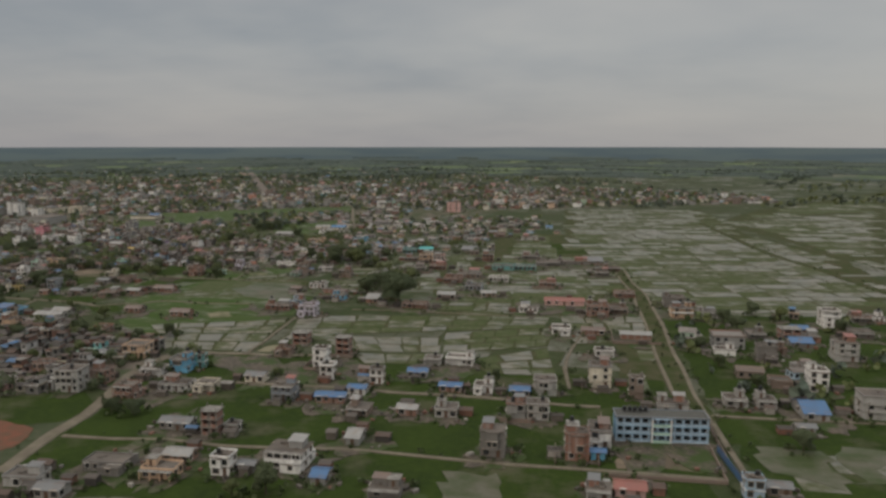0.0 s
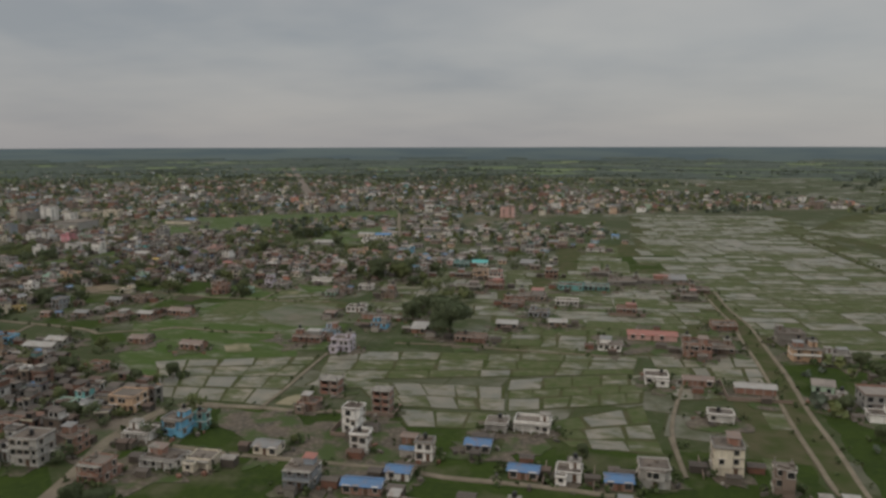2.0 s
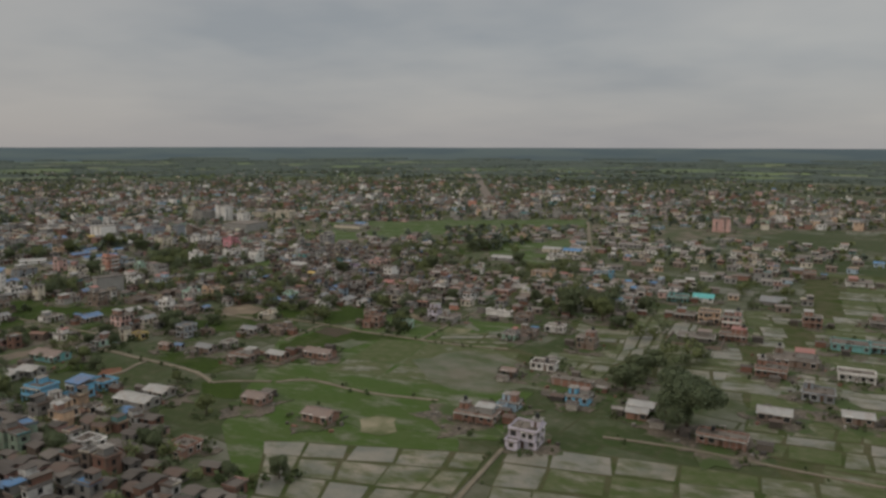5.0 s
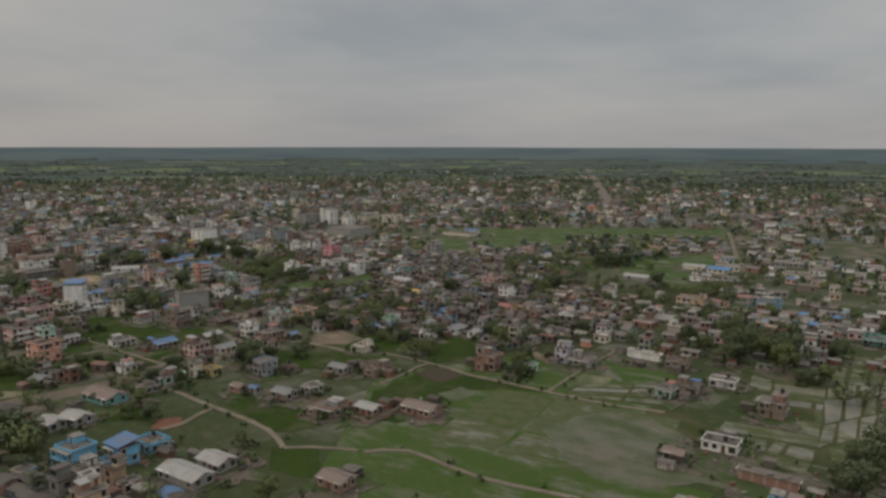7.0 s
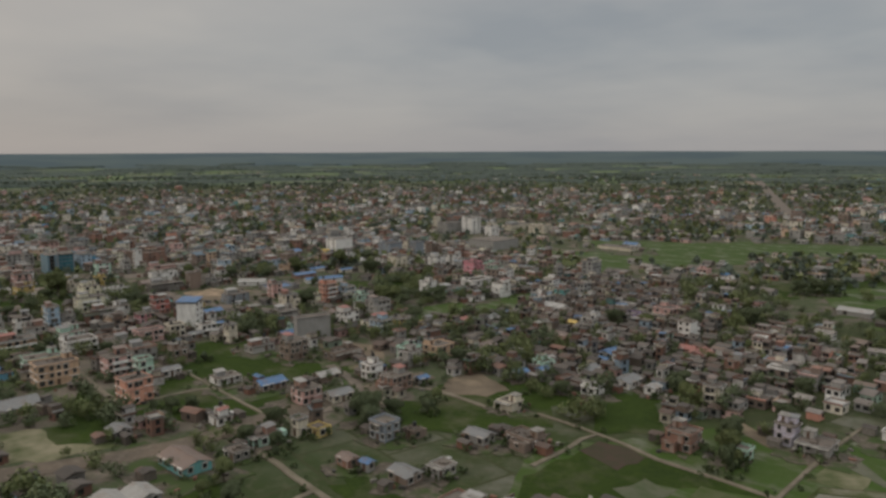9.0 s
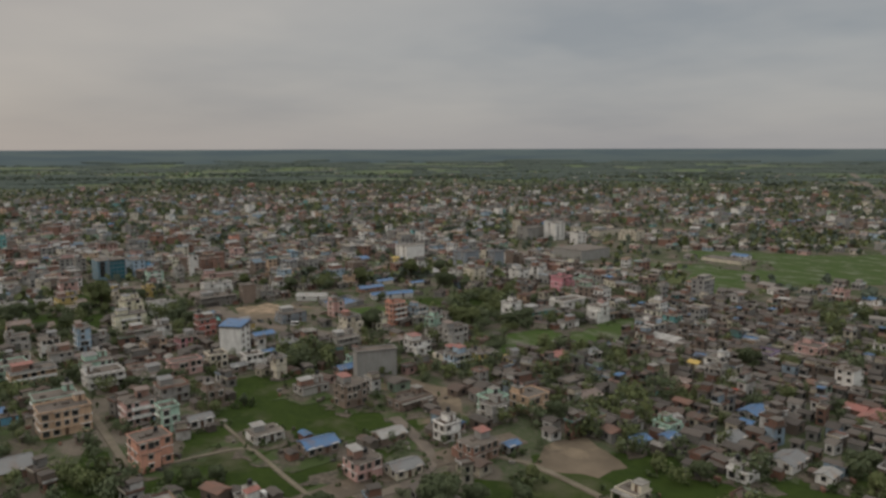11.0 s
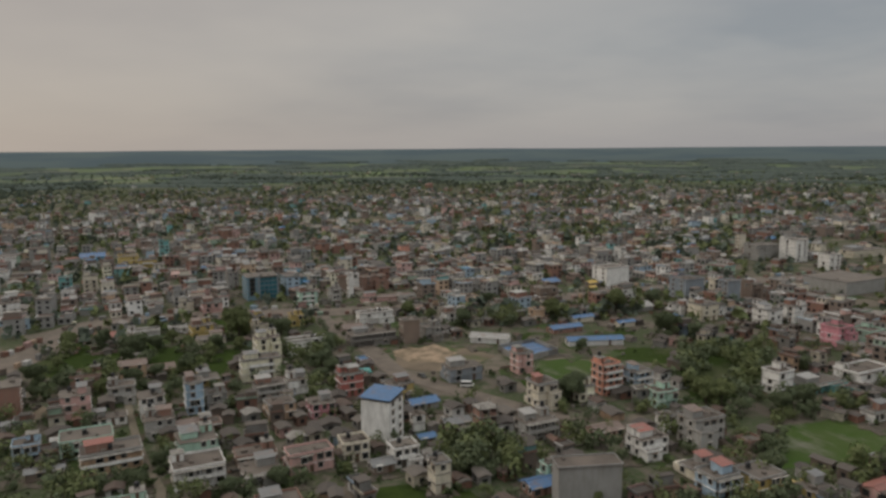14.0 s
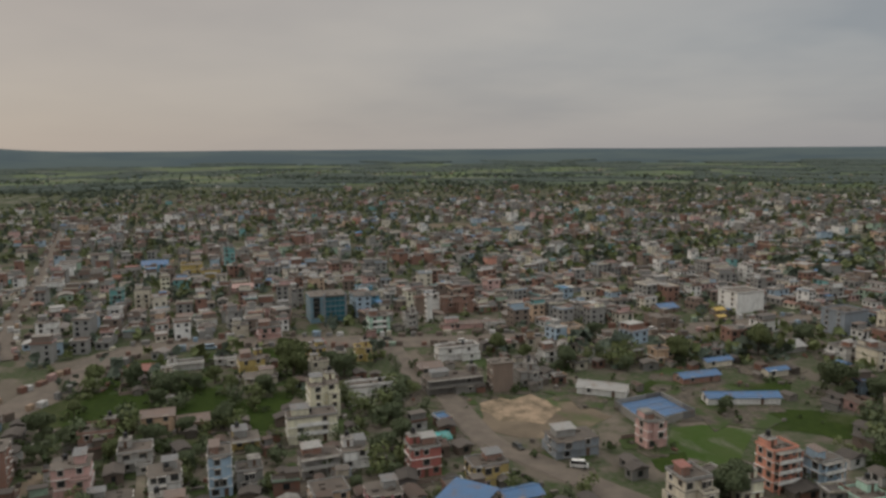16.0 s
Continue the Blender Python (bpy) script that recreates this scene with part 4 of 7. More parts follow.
def ground_and_backdrop():
    rings = [0, 150, 400, 700, 1000, 1500, 2100, 2800, 3600, 4400, 4740]
    v, f, n = [(MID[0], MID[1], 0)], [], 72
    for r in rings[1:]:
        for i in range(n):
            a = i / n * math.tau
            v.append((MID[0] + r * math.cos(a), MID[1] + r * math.sin(a), 0))
    for k in range(len(rings) - 1):
        for i in range(n):
            j = (i + 1) % n
            if k == 0:
                f.append((0, 1 + i, 1 + j))
            else:
                a = 1 + (k - 1) * n
                f.append((a + i, a + n + i, a + n + j, a + j))
    tagged(new("ground", mesh_from("ground", v, f, MATS["land"])), "flat green-brown plain of fields reaching the horizon", "ground", kind="structure")
    v, f = [], []
    for r in (1750, 2200, 2800, 3400, 3900):
        for i in range(n):
            a = i / n * math.tau
            q = r * (1 + (.1 * noise.noise((math.cos(a) * 4, math.sin(a) * 4, 1)) if r == 1750 else 0))
            v.append((MID[0] + q * math.cos(a), MID[1] + q * math.sin(a), -.2 if r == 1750 else .35))
    for k in range(4):
        f += [(k * n + i, k * n + n + i, k * n + n + (i + 1) % n, k * n + (i + 1) % n) for i in range(n)]
    tagged(new("far_plain", mesh_from("far_plain", v, f, MATS["far_fields_hazed"])), "patchwork of far fields, paled to grey-green for haze", "ground", kind="structure")
    # far land: a low wooded rise closing the view, its haze an emissive tint
    v, f, n = [], [], 240
    prof = [(3750, -1), (4000, 14), (4250, 30), (4500, 50), (4700, 66), (4725, 20)]
    for r, h in prof:
        for i in range(n):
            a = i / n * math.tau
            x, y = MID[0] + r * math.cos(a), MID[1] + r * math.sin(a)
            h2 = h * (0.95 + 0.05 * max(0.0, min(1.0, (math.degrees(a) - 145) / 35))) if h > 10 else h
            z = h2 + (noise.noise((math.cos(a) * 9, math.sin(a) * 9, r * .001)) * 3.0 if h > 10 else 0)
            hill = math.exp(-((math.degrees(a) - 194) / 5.5) ** 2) * 52
            v.append((x, y, z + (hill if h > 40 else 0)))
    for k in range(len(prof) - 1):
        for i in range(n):
            j = (i + 1) % n
            f.append((k * n + i, k * n + n + i, k * n + n + j, k * n + j))
    tagged(new("backdrop", mesh_from("backdrop", v, f, MATS["far"])), "blue-green distant woods and low hills, glowing faintly for haze", "distance", kind="structure")


ground_and_backdrop()

# built-up ground
soil((-330, 330), (-440, 300), (-620, 240), (-1300, 150), (-1750, 400), (-1700, 1000), (-1300, 1500), (-700, 1700), (-100, 1560), (330, 1330), (330, 1180), (-60, 1010), (-170, 860), (-230, 720), (-300, 600), (-265, 480), (-330, 480), (-330, 400))
soil((-245, 330), (-160, 300), (-140, 262), (-200, 225), (-330, 230), (-420, 260), (-420, 330))
# flooded rice plots
paddies("plot_wet", "flooded rice plots divided by low earth bunds", 8, 21, 10, 1, (10, 1019), (192, 1047), (185, 749), (226, 644), (208, 505), (171, 412), (67, 396), (33, 451), (7, 553))
paddies("plot_wet", "flooded rice plots divided by low earth bunds", 8, 24, 11, 2, (180, 878), (429, 1058), (231, 562), (211, 712))
paddies("plot_wet", "flooded rice plots divided by low earth bunds", 9, 17, 8.5, 61, (-46, 592), (-7, 590), (44, 625), (85, 648), (45, 459), (17, 438), (-15, 440), (-49, 456), (-66, 509))
paddies("plot_wet", "flooded rice plots divided by low earth bunds", 9, 16, 8.5, 62, (-168, 538), (-115, 584), (-46, 592), (-66, 509), (-49, 456), (-85, 445), (-125, 447))
paddies("plot_green", "flooded rice plots divided by low earth bunds", 0, 16, 12, 6, (29, 345), (44, 347), (44, 281), (35, 273), (23, 271))
paddies("plot_green", "flooded rice plots divided by low earth bunds", 5, 24, 16, 7, (-150, 463), (-132, 510), (-115, 573), (-105, 436), (-125, 456))
paddies("plot_wet", "flooded rice plots divided by low earth bunds", 0, 22, 16, 8, (54, 230), (75, 231), (99, 230), (85, 195), (61, 202))
paddies("plot_green", "flooded rice plots divided by low earth bunds", 0, 24, 11, 9, (-58, 735), (8, 745), (6, 540), (36, 451), (35, 398), (5, 387), (-36, 381), (-59, 377), (-81, 471), (-51, 544))
paddies("plot_green", "flooded rice plots divided by low earth bunds", 0, 34, 18, 11, (267, 1058), (601, 1489), (432, 1067), (181, 884))
# rough pasture under the houses by the canal road, then meadows and green fields
for rim in (((-162, 292), (-100, 300), (-60, 292), (-20, 288), (41, 284), (42, 172), (-60, 160), (-150, 170), (-152, 240)),
            ((55, 392), (110, 402), (190, 420), (205, 380), (170, 270), (120, 168), (56, 172), (54, 260))):
    sheet("pasture", MATS["grass"], "rough green pasture with worn patches between houses", "field", *rim, block=False)
grass((-44, 639), (35, 693), (98, 708), (85, 648), (-6, 605))
paddies("plot_lush", "lush green rice plots under shallow water", 6, 30, 24, 21, (-243, 395), (-236, 403), (-236, 446), (-203, 457), (-185, 474), (-155, 459), (-155, 405), (-173, 396), (-197, 390), (-223, 392), (-234, 385))
meadow((-219, 340), (-274, 441), (-229, 516), (-184, 499), (-160, 389), (-140, 346), (-169, 314), (-179, 303))
grass((-196, 230), (-169, 239), (-158, 228), (-159, 210), (-175, 204))
grass((-148, 213), (-143, 236), (-123, 244), (-112, 233), (-124, 217), (-120, 203), (-148, 201))
grass((-113, 250), (-100, 249), (-90, 225), (-69, 225), (-70, 207), (-94, 203))
grass((-56, 220), (-47, 226), (-24, 241), (-21, 205), (-55, 204))
grass((-14, 226), (4, 242), (4, 204), (-12, 204))
grass((-54, 197), (-15, 198), (-12, 180), (-48, 174))
grass((52, 241), (77, 246), (76, 233), (53, 225))
grass((-121, 163), (-124, 172), (-90, 178), (-85, 169))
grass((90, 245), (100, 244), (97, 226), (86, 228))
grass((-143, 193), (-114, 198), (-113, 194), (-130, 185))
grass((-454, 428), (-447, 448), (-399, 451), (-372, 456), (-349, 410), (-379, 384))
grass((-335, 463), (-308, 495), (-279, 459), (-300, 435))
grass((-296, 386), (-288, 399), (-269, 402), (-255, 387), (-264, 378))
grass((-256, 370), (-245, 378), (-229, 362), (-245, 359))
grass((-264, 426), (-261, 457), (-238, 461), (-213, 458), (-236, 446), (-237, 405), (-249, 403))
grass((-339, 353), (-316, 366), (-304, 362), (-325, 347))
grass((-447, 417), (-418, 437), (-392, 443), (-389, 433), (-416, 404))
grass((-416, 395), (-407, 409), (-396, 402), (-396, 386))
grass((-393, 374), (-388, 402), (-343, 411), (-378, 368))
grass((-388, 406), (-370, 414), (-345, 415), (-356, 406))
meadow((-417, 527), (-390, 588), (-421, 630), (-438, 554))
meadow((-547, 766), (-489, 802), (-429, 962), (-375, 818), (-413, 773), (-478, 770))
grass((-314, 467), (-290, 493), (-266, 522), (-261, 511), (-300, 463))
meadow((-446, 702), (-488, 785), (-474, 832), (-418, 727), (-429, 708))
earth((-403, 466), (-411, 479), (-392, 484), (-370, 468), (-373, 452))
meadow((-540, 859), (-293, 1032), (-261, 943), (-394, 875), (-472, 770))
grass((-331, 749), (-284, 818), (-266, 762), (-310, 702))
meadow((-530, 525), (-521, 549), (-498, 521), (-515, 512))
grass((-533, 566), (-515, 592), (-504, 568), (-522, 552))
grass((-512, 505), (-513, 517), (-503, 512), (-504, 503))
grass((-560, 563), (-553, 593), (-541, 581), (-543, 566))
grass((-570, 537), (-572, 551), (-560, 547), (-559, 532))
grass((-586, 402), (-583, 413), (-570, 411), (-574, 401))
earth((-567, 332), (-560, 348), (-543, 348), (-548, 337))
earth((-566, 478), (-566, 508), (-544, 513), (-532, 489), (-547, 469))
sheet("sand_lot", MATS["trodden"], "pale tan trodden sand in the middle of the playing ground", "ground", (-570, 478), (-573, 487), (-568, 499), (-556, 501), (-546, 489), (-552, 478), rough=2.0)
earth((-337, 471), (-335, 486), (-312, 477), (-313, 466), (-328, 457))
earth((-1129, 616), (-1110, 751), (-1038, 716), (-1071, 612))
rubble((-179, 209), (-163, 204), (-159, 190), (-168, 181))
earth((20, 214), (43, 218), (44, 204), (18, 202))
earth((-426, 465), (-420, 482), (-404, 476), (-413, 458))
plowed((-263, 450), (-263, 460), (-247, 459), (-248, 446))
pond((-243, 436), (-240, 447), (-231, 447), (-232, 433))
pond((-211, 503), (-199, 516), (-185, 505), (-194, 485), (-207, 490))
rubble((-297, 358), (-303, 364), (-298, 370), (-291, 364))
sand((-398, 329), (-391, 346), (-360, 358), (-362, 351), (-369, 330))
sand((-210, 476), (-209, 488), (-198, 488), (-198, 477))
meadow((-211, 506), (-206, 521), (-185, 533), (-178, 500), (-193, 487))
earth((-240, 497), (-239, 504), (-211, 490), (-211, 484))
grass((-391, 346), (-381, 361), (-365, 357), (-374, 345))
grass((-335, 440), (-314, 460), (-297, 438), (-308, 424))
grass((-284, 489), (-269, 502), (-252, 480), (-268, 465))
grass((-296, 391), (-290, 399), (-276, 402), (-260, 392), (-268, 383))
paddy_quad("plot_wet", 5, 4, 31, (-199, 337), (-135, 358), (-131, 297), (-172, 297))
paddy_quad("plot_wet", 2, 1, 38, (-122, 337), (-102, 339), (-103, 321), (-126, 320))
paddy_quad("plot_green", 8, 3, 32, (-133, 367), (-2, 385), (-5, 359), (-124, 327))
paddy_quad("plot_wet", 5, 2, 33, (-110, 328), (-52, 334), (-49, 308), (-92, 305))
paddy_quad("plot_green", 5, 3, 34, (-52, 343), (-1, 360), (-3, 326), (-48, 308))
paddy_quad("plot_wet", 3, 1, 35, (-86, 303), (-51, 306), (-53, 291), (-78, 288))
paddy_quad("plot_green", 3, 3, 36, (-36, 300), (-3, 324), (1, 282), (-26, 283))
paddy_quad("plot_wet", 4, 4, 37, (2, 386), (45, 392), (43, 342), (9, 331))
paddy_quad("plot_green", 6, 3, 40, (-71, 419), (3, 430), (0, 394), (-71, 390))
paddy_quad("plot_green", 4, 2, 41, (-206, 457), (-206, 474), (-176, 494), (-171, 470))
meadow((-300, 747), (-252, 846), (-215, 675), (-245, 665), (-267, 685))
meadow((-226, 400), (-141, 413), (-137, 367), (-206, 355))
pond((-200, 430), (-191, 446), (-172, 452), (-154, 446), (-144, 447), (-138, 422), (-149, 413), (-165, 407), (-179, 408))
paddy_quad("plot_wet", 3, 5, 51, (-134, 569), (-115, 577), (-111, 482), (-124, 459))
paddy_quad("plot_green", 3, 2, 52, (-145, 458), (-123, 458), (-124, 437), (-143, 440))
paddy_quad("plot_wet", 2, 3, 53, (-115, 581), (-101, 592), (-101, 502), (-111, 484))
pond((-30, 193), (-15, 194), (-13, 177), (-27, 175))
pond((60, 224), (78, 223), (76, 197), (60, 206))
pond((84, 224), (97, 226), (91, 204), (80, 202))
sand((-183, 364), (-179, 369), (-173, 370), (-167, 360), (-170, 355), (-177, 355))
plowed((-139, 284), (-124, 288), (-119, 281), (-132, 276))
sand((-127, 306), (-119, 314), (-117, 305), (-121, 299), (-128, 299))
sheet("worn_yard", MATS["yard"], "brown muddy ground trodden bare between houses", "ground", (-119, 283), (-98, 287), (-80, 292), (-68, 270), (-66, 254), (-84, 240), (-103, 254), block=False, rough=2.0)
sheet("worn_yard", MATS["yard"], "brown muddy ground with tufts of grass beside the path", "ground", (-144, 291), (-117, 292), (-109, 279), (-119, 265), (-137, 276), block=False, rough=2.0)
# gardens and yards kept free of houses
garden((-425, 370), (-403, 370), (-378, 368), (-384, 352), (-404, 356), (-410, 362))
garden((-350, 326), (-336, 335), (-310, 333), (-300, 324), (-320, 314))
garden((-508, 579), (-516, 630), (-485, 605), (-462, 572), (-466, 546), (-488, 556))
garden((-629, 335), (-651, 349), (-665, 366), (-665, 425), (-631, 433), (-587, 415), (-560, 408), (-564, 380), (-575, 344))
clear((-590, 521), (-568, 622), (-524, 579), (-500, 566), (-492, 523), (-500, 502), (-517, 495), (-540, 494))
clear((-663, 472), (-641, 501), (-567, 509), (-519, 500), (-500, 482), (-534, 462), (-592, 459))
clear((-595, 435), (-587, 457), (-520, 438), (-523, 428))
# the level of house yards
YARD_Z = LEVEL[0] + 0.06
LEVEL[0] += 0.07
# roads and tracks
road(7.2, MATS["bund"], "broad overgrown embankment of the canal road", (44, 538), (46, 490), (50, 450), (49, 412), (48, 376), (47, 330), (47, 296), (47, 270), (49, 254), (50, 243))
track(1.5, (41, 538), (43, 490), (46, 450), (45, 424), (45, 376), (43, 317), (43, 282), (43, 269), (46, 254), (49, 241))
track(1.7, (48, 538), (49, 490), (53, 450), (53, 412), (53, 370), (51, 329), (51, 296), (50, 267), (51, 246), (52, 215), (53, 192), (54, 178))
track(1.2, (-109, 384), (-87, 386), (-57, 384), (-14, 382))
track(1.5, (-62, 203), (-54, 203), (-14, 200), (4, 200), (47, 199))
track(1.5, (-150, 200), (-133, 200), (-115, 202), (-97, 200), (-62, 203))
track(4.0, (-150, 173), (-154, 201), (-154, 217), (-159, 240), (-164, 258), (-163, 281), (-157, 292), (-145, 293))
track(2.0, (-162, 262), (-149, 259.5), (-124, 257), (-104, 257), (-86, 257), (-70, 257), (-58, 255), (-42, 255), (-24, 254.5), (4, 251), (16, 251))
track(1.5, (52, 248), (77, 248), (106, 249))
track(1.2, (4, 296), (6, 268), (5, 304), (13, 352))
track(1.6, (-231, 382), (-221, 390), (-195, 387), (-168, 391))
track(1.8, (-327, 384), (-317, 384), (-307, 382.5), (-287, 381), (-266, 378), (-252, 371))
track(1.7, (-294, 359), (-292.5, 366), (-295, 374), (-296, 382))
road(8.5, MATS["mudroad"], "wide brown muddy road at the edge of town", (-371, 305), (-362, 330), (-351, 359), (-348, 378), (-350, 397), (-350, 421), (-349, 445), (-346, 469))
track(1.5, (-266, 432), (-266, 448), (-266, 464), (-244, 460), (-225, 460), (-192, 459), (-170, 463))
track(1.3, (-266, 464), (-278, 465), (-290, 465))
track(1.2, (-211, 530), (-212, 496), (-211, 458))
track(2.6, (-146, 293), (-130, 294.5), (-116, 294), (-98, 298))
track(1.3, (-133, 362), (-132, 335), (-131, 313), (-131, 296))
track(1.4, (-252, 371), (-246, 376), (-233, 382))
track(2.2, (-478, 378), (-464, 376.5), (-427, 374), (-403, 372.5), (-396, 374))
track(1.3, (-396, 374), (-394, 382), (-393, 392), (-391, 401), (-386, 403.5), (-367, 402.5), (-350, 402))
track(1.1, (-413, 405), (-397, 404), (-389, 403))
street(3.6, (-343, 411), (-342, 429), (-355, 442), (-383, 450))
track(1.9, (-349, 450), (-332, 458), (-306, 458))
street(16, (-594, 296), (-614, 328), (-651, 349), (-682, 363), (-679, 414), (-653, 484), (-635, 574), (-624, 697), (-602, 827))
street(8, (-653, 469), (-619, 467), (-582, 470), (-540, 468), (-525, 474), (-502, 483), (-469, 497))
street(7, (-684, 316), (-737, 305), (-882, 296), (-1062, 278), (-1207, 265))
track(2.2, (-551, 373.5), (-525, 374), (-501, 375), (-478, 377.5))
track(3.1, (-280, 999), (-222, 793), (-200, 727))
road(5, MATS["bund"], "overgrown green canal bank across the rice fields", (161, 875), (171, 651), (186, 560), (197, 476), (203, 405))
road(15, MATS["asphalt"], "wide straight highway through the far town, pale", (-1253, 2869), (-900, 2110), (-535, 1315), (-470, 1180))

# ---- houses one by one ----
house(-677, 470, 9.3, 7.7, 90, 3, "flat", "mint")
house(-711, 452, 17.7, 14.7, 90, 5, "glass", "glassblue")
house(-728, 477, 9.8, 8.9, 90, 3, "flat", "blue")
house(-675, 485, 5.8, 5.2, 90, 3, "flat", "lightgrey")
house(-687, 498, 2.9, 3.6, 90, 5, "blank", "white")
house(-696, 496, 4.5, 4.0, 90, 4, "blank", "brown")
house(-705, 518, 15.9, 8.0, 90, 3, "flat", "brick")
house(-670, 508, 18.1, 4.5, 90, 1, "flat", "pink")
house(-665, 523, 9.7, 4.9, 90, 1, "flat", "lightgrey")
house(-790, 350, 7.3, 6.6, 90, 3, "flat", "teal")
house(-773, 364, 7.7, 7.0, 90, 4, "flat", "cream")
house(-750, 352, 6.3, 5.8, 90, 2, "flat", "white")
house(-878, 349, 18.2, 7.3, 90, 2, "flat", "lightgrey")
house(-734, 385, 7.3, 6.4, 90, 1, "tin", "cream", "brown")
house(-706, 384, 4.6, 3.8, 90, 1, "tin", "brown", "yellow")
house(-720, 326, 8.9, 8.1, 90, 3, "flat", "white")
house(-847, 310, 10.4, 9.4, 90, 2, "flat", "white")
house(-685, 421, 9.8, 8.9, 90, 2, "flat", "pink")
house(-693, 409, 6.8, 6.2, 90, 2, "flat", "cream")
house(-728, 430, 12.9, 7.2, 90, 2, "flat", "pink")
house(-654, 657, 17.6, 13.5, 90, 4, "blank", "white")
house(-720, 717, 5.5, 6.9, 90, 4, "flat", "white")
house(-638, 631, 4.0, 3.4, 90, 1, "tin", "brown", "yellow")
house(-666, 619, 10.3, 9.4, 90, 1, "tin", "brown", "blue")
house(-663, 830, 13.6, 13.6, 90, 6, "flat", "white")
house(-681, 817, 23.4, 11.7, 90, 4, "flat", "grey")
house(-626, 820, 10.0, 9.1, 90, 4, "flat", "white")
house(-656, 895, 36.8, 14.7, 90, 2, "flat", "cream")
house(-706, 823, 5.8, 5.2, 90, 6, "blank", "cream")
house(-573, 763, 33.9, 28.2, 90, 3, "blank", "grey")
house(-555, 636, 10.5, 9.6, 90, 3, "flat", "cream")
house(-532, 654, 9.8, 8.9, 90, 3, "flat", "white")
house(-494, 652, 9.5, 8.6, 90, 3, "flat", "rose")
house(-491, 668, 10.0, 9.1, 90, 2, "flat", "mint")
house(-600, 668, 14.0, 12.7, 90, 4, "blank", "slategrey")
house(-573, 672, 8.5, 7.7, 90, 5, "blank", "slategrey")
house(-580, 668, 3.2, 4.0, 90, 5, "flat", "cream")
house(-573, 689, 8.5, 7.6, 90, 4, "flat", "brown")
house(-586, 622, 11.0, 10.1, 90, 1, "tin", "grey", "white")
house(-639, 598, 11.5, 10.5, 90, 2, "flat", "brown")
house(-489, 828, 32.5, 13.0, 0, 1, "blank", "cream")
house(-489, 850, 13.0, 7.8, 0, 1, "tin", "white", "blue")
house(-228, 716, 12.9, 6.4, 0, 1, "flat", "white")
house(-212, 724, 9.8, 5.9, 0, 1, "flat", "white")
house(-263, 693, 15.8, 7.9, 0, 1, "tin", "grey", "white")
house(-272, 850, 9.8, 8.7, 0, 1, "flat", "white")
house(-255, 874, 8.0, 7.2, 0, 1, "flat", "white")
house(-301, 832, 17.8, 10.8, 0, 1, "flat", "peach")
house(-311, 1020, 12.5, 11.2, 0, 2, "flat", "brick")
house(-353, 739, 9.1, 5.4, 0, 1, "flat", "white")
house(-210, 631, 14.0, 8.4, 0, 2, "flat", "peach")
house(-372, 748, 6.6, 5.9, 0, 2, "flat", "pink")
house(-244, 756, 14.9, 7.5, 0, 1, "tin", "cream", "white")
house(-362, 490, 9.6, 8.4, 90, 2, "flat", "peach")
house(-532, 671, 9.1, 8.2, 0, 3, "flat", "white")
house(-281, 641, 10.5, 9.4, 0, 1, "flat", "brick")
house(-306, 528, 3.6, 3.2, 0, 1, "tin", "grey", "blue")
house(-325, 552, 3.9, 3.5, 0, 1, "tin", "brick", "scarlet")
house(-352, 572, 4.1, 3.8, 0, 1, "tin", "cream", "yellow")
house(-264, 553, 5.5, 5.0, 0, 2, "flat", "brick")
house(-290, 567, 6.2, 5.6, 0, 1, "tin", "brick", "red")
house(-219, 599, 6.3, 5.7, 0, 1, "flat", "white")
house(-321, 508, 6.1, 5.4, 0, 1, "flat", "mint")
house(-134, 968, 16.0, 12.0, 0, 5, "flat", "pink")
house(-83, 1081, 12.8, 11.5, 0, 3, "flat", "white")
house(-195, 631, 9.0, 8.1, 0, 1, "flat", "peach")
house(-87, 549, 8.2, 7.4, 0, 2, "flat", "pink")
house(-107, 606, 10.6, 9.5, 0, 1, "tin", "white", "teal")
house(-110, 558, 9.5, 8.5, 0, 1, "flat", "brown")
house(-173, 643, 11.6, 7.0, 0, 2, "flat", "blue")
house(-22, 530, 15.3, 7.6, 0, 1, "flat", "teal")
house(13, 558, 23.6, 7.1, 0, 1, "flat", "soot")
house(-140, 480, 7.6, 6.4, 0, 2, "flat", "brown")
house(-182, 516, 8.1, 7.4, 0, 1, "flat", "brown")
house(-215, 498, 8.9, 8.0, 0, 1, "flat", "lightgrey")
house(-175, 241, 8.6, 7.7, 0, 3, "flat", "lightgrey")
house(-184, 241, 4.3, 3.9, 0, 1, "flat", "white")
house(-196, 243, 4.6, 4.1, 0, 1, "flat", "lightgrey")
house(-169, 250, 6.4, 5.8, 0, 2, "flat", "brick")
house(-149, 235, 6.7, 6.0, 0, 2, "flat", "brick")
house(-155, 263, 8.5, 5.9, 0, 1, "flat", "white")
house(-146, 268, 6.8, 6.2, 0, 2, "flat", "skyblue")
house(-141, 274, 3.7, 3.3, 0, 2, "flat", "teal")
house(-137, 247, 10.5, 6.3, 0, 1, "flat", "white")
house(-126, 249, 6.8, 6.1, 0, 1, "flat", "cream")
house(-112, 261, 7.4, 5.6, 0, 1, "tin", "cream", "grey")
house(-94, 244, 7.4, 6.6, 0, 2, "flat", "slategrey")
house(-118, 212, 9.9, 5.9, 0, 1, "tin", "soot", "grey")
house(-105, 209, 5.3, 4.8, 0, 3, "frame", "brick")
house(-99, 211, 4.0, 3.7, 0, 1, "flat", "grey")
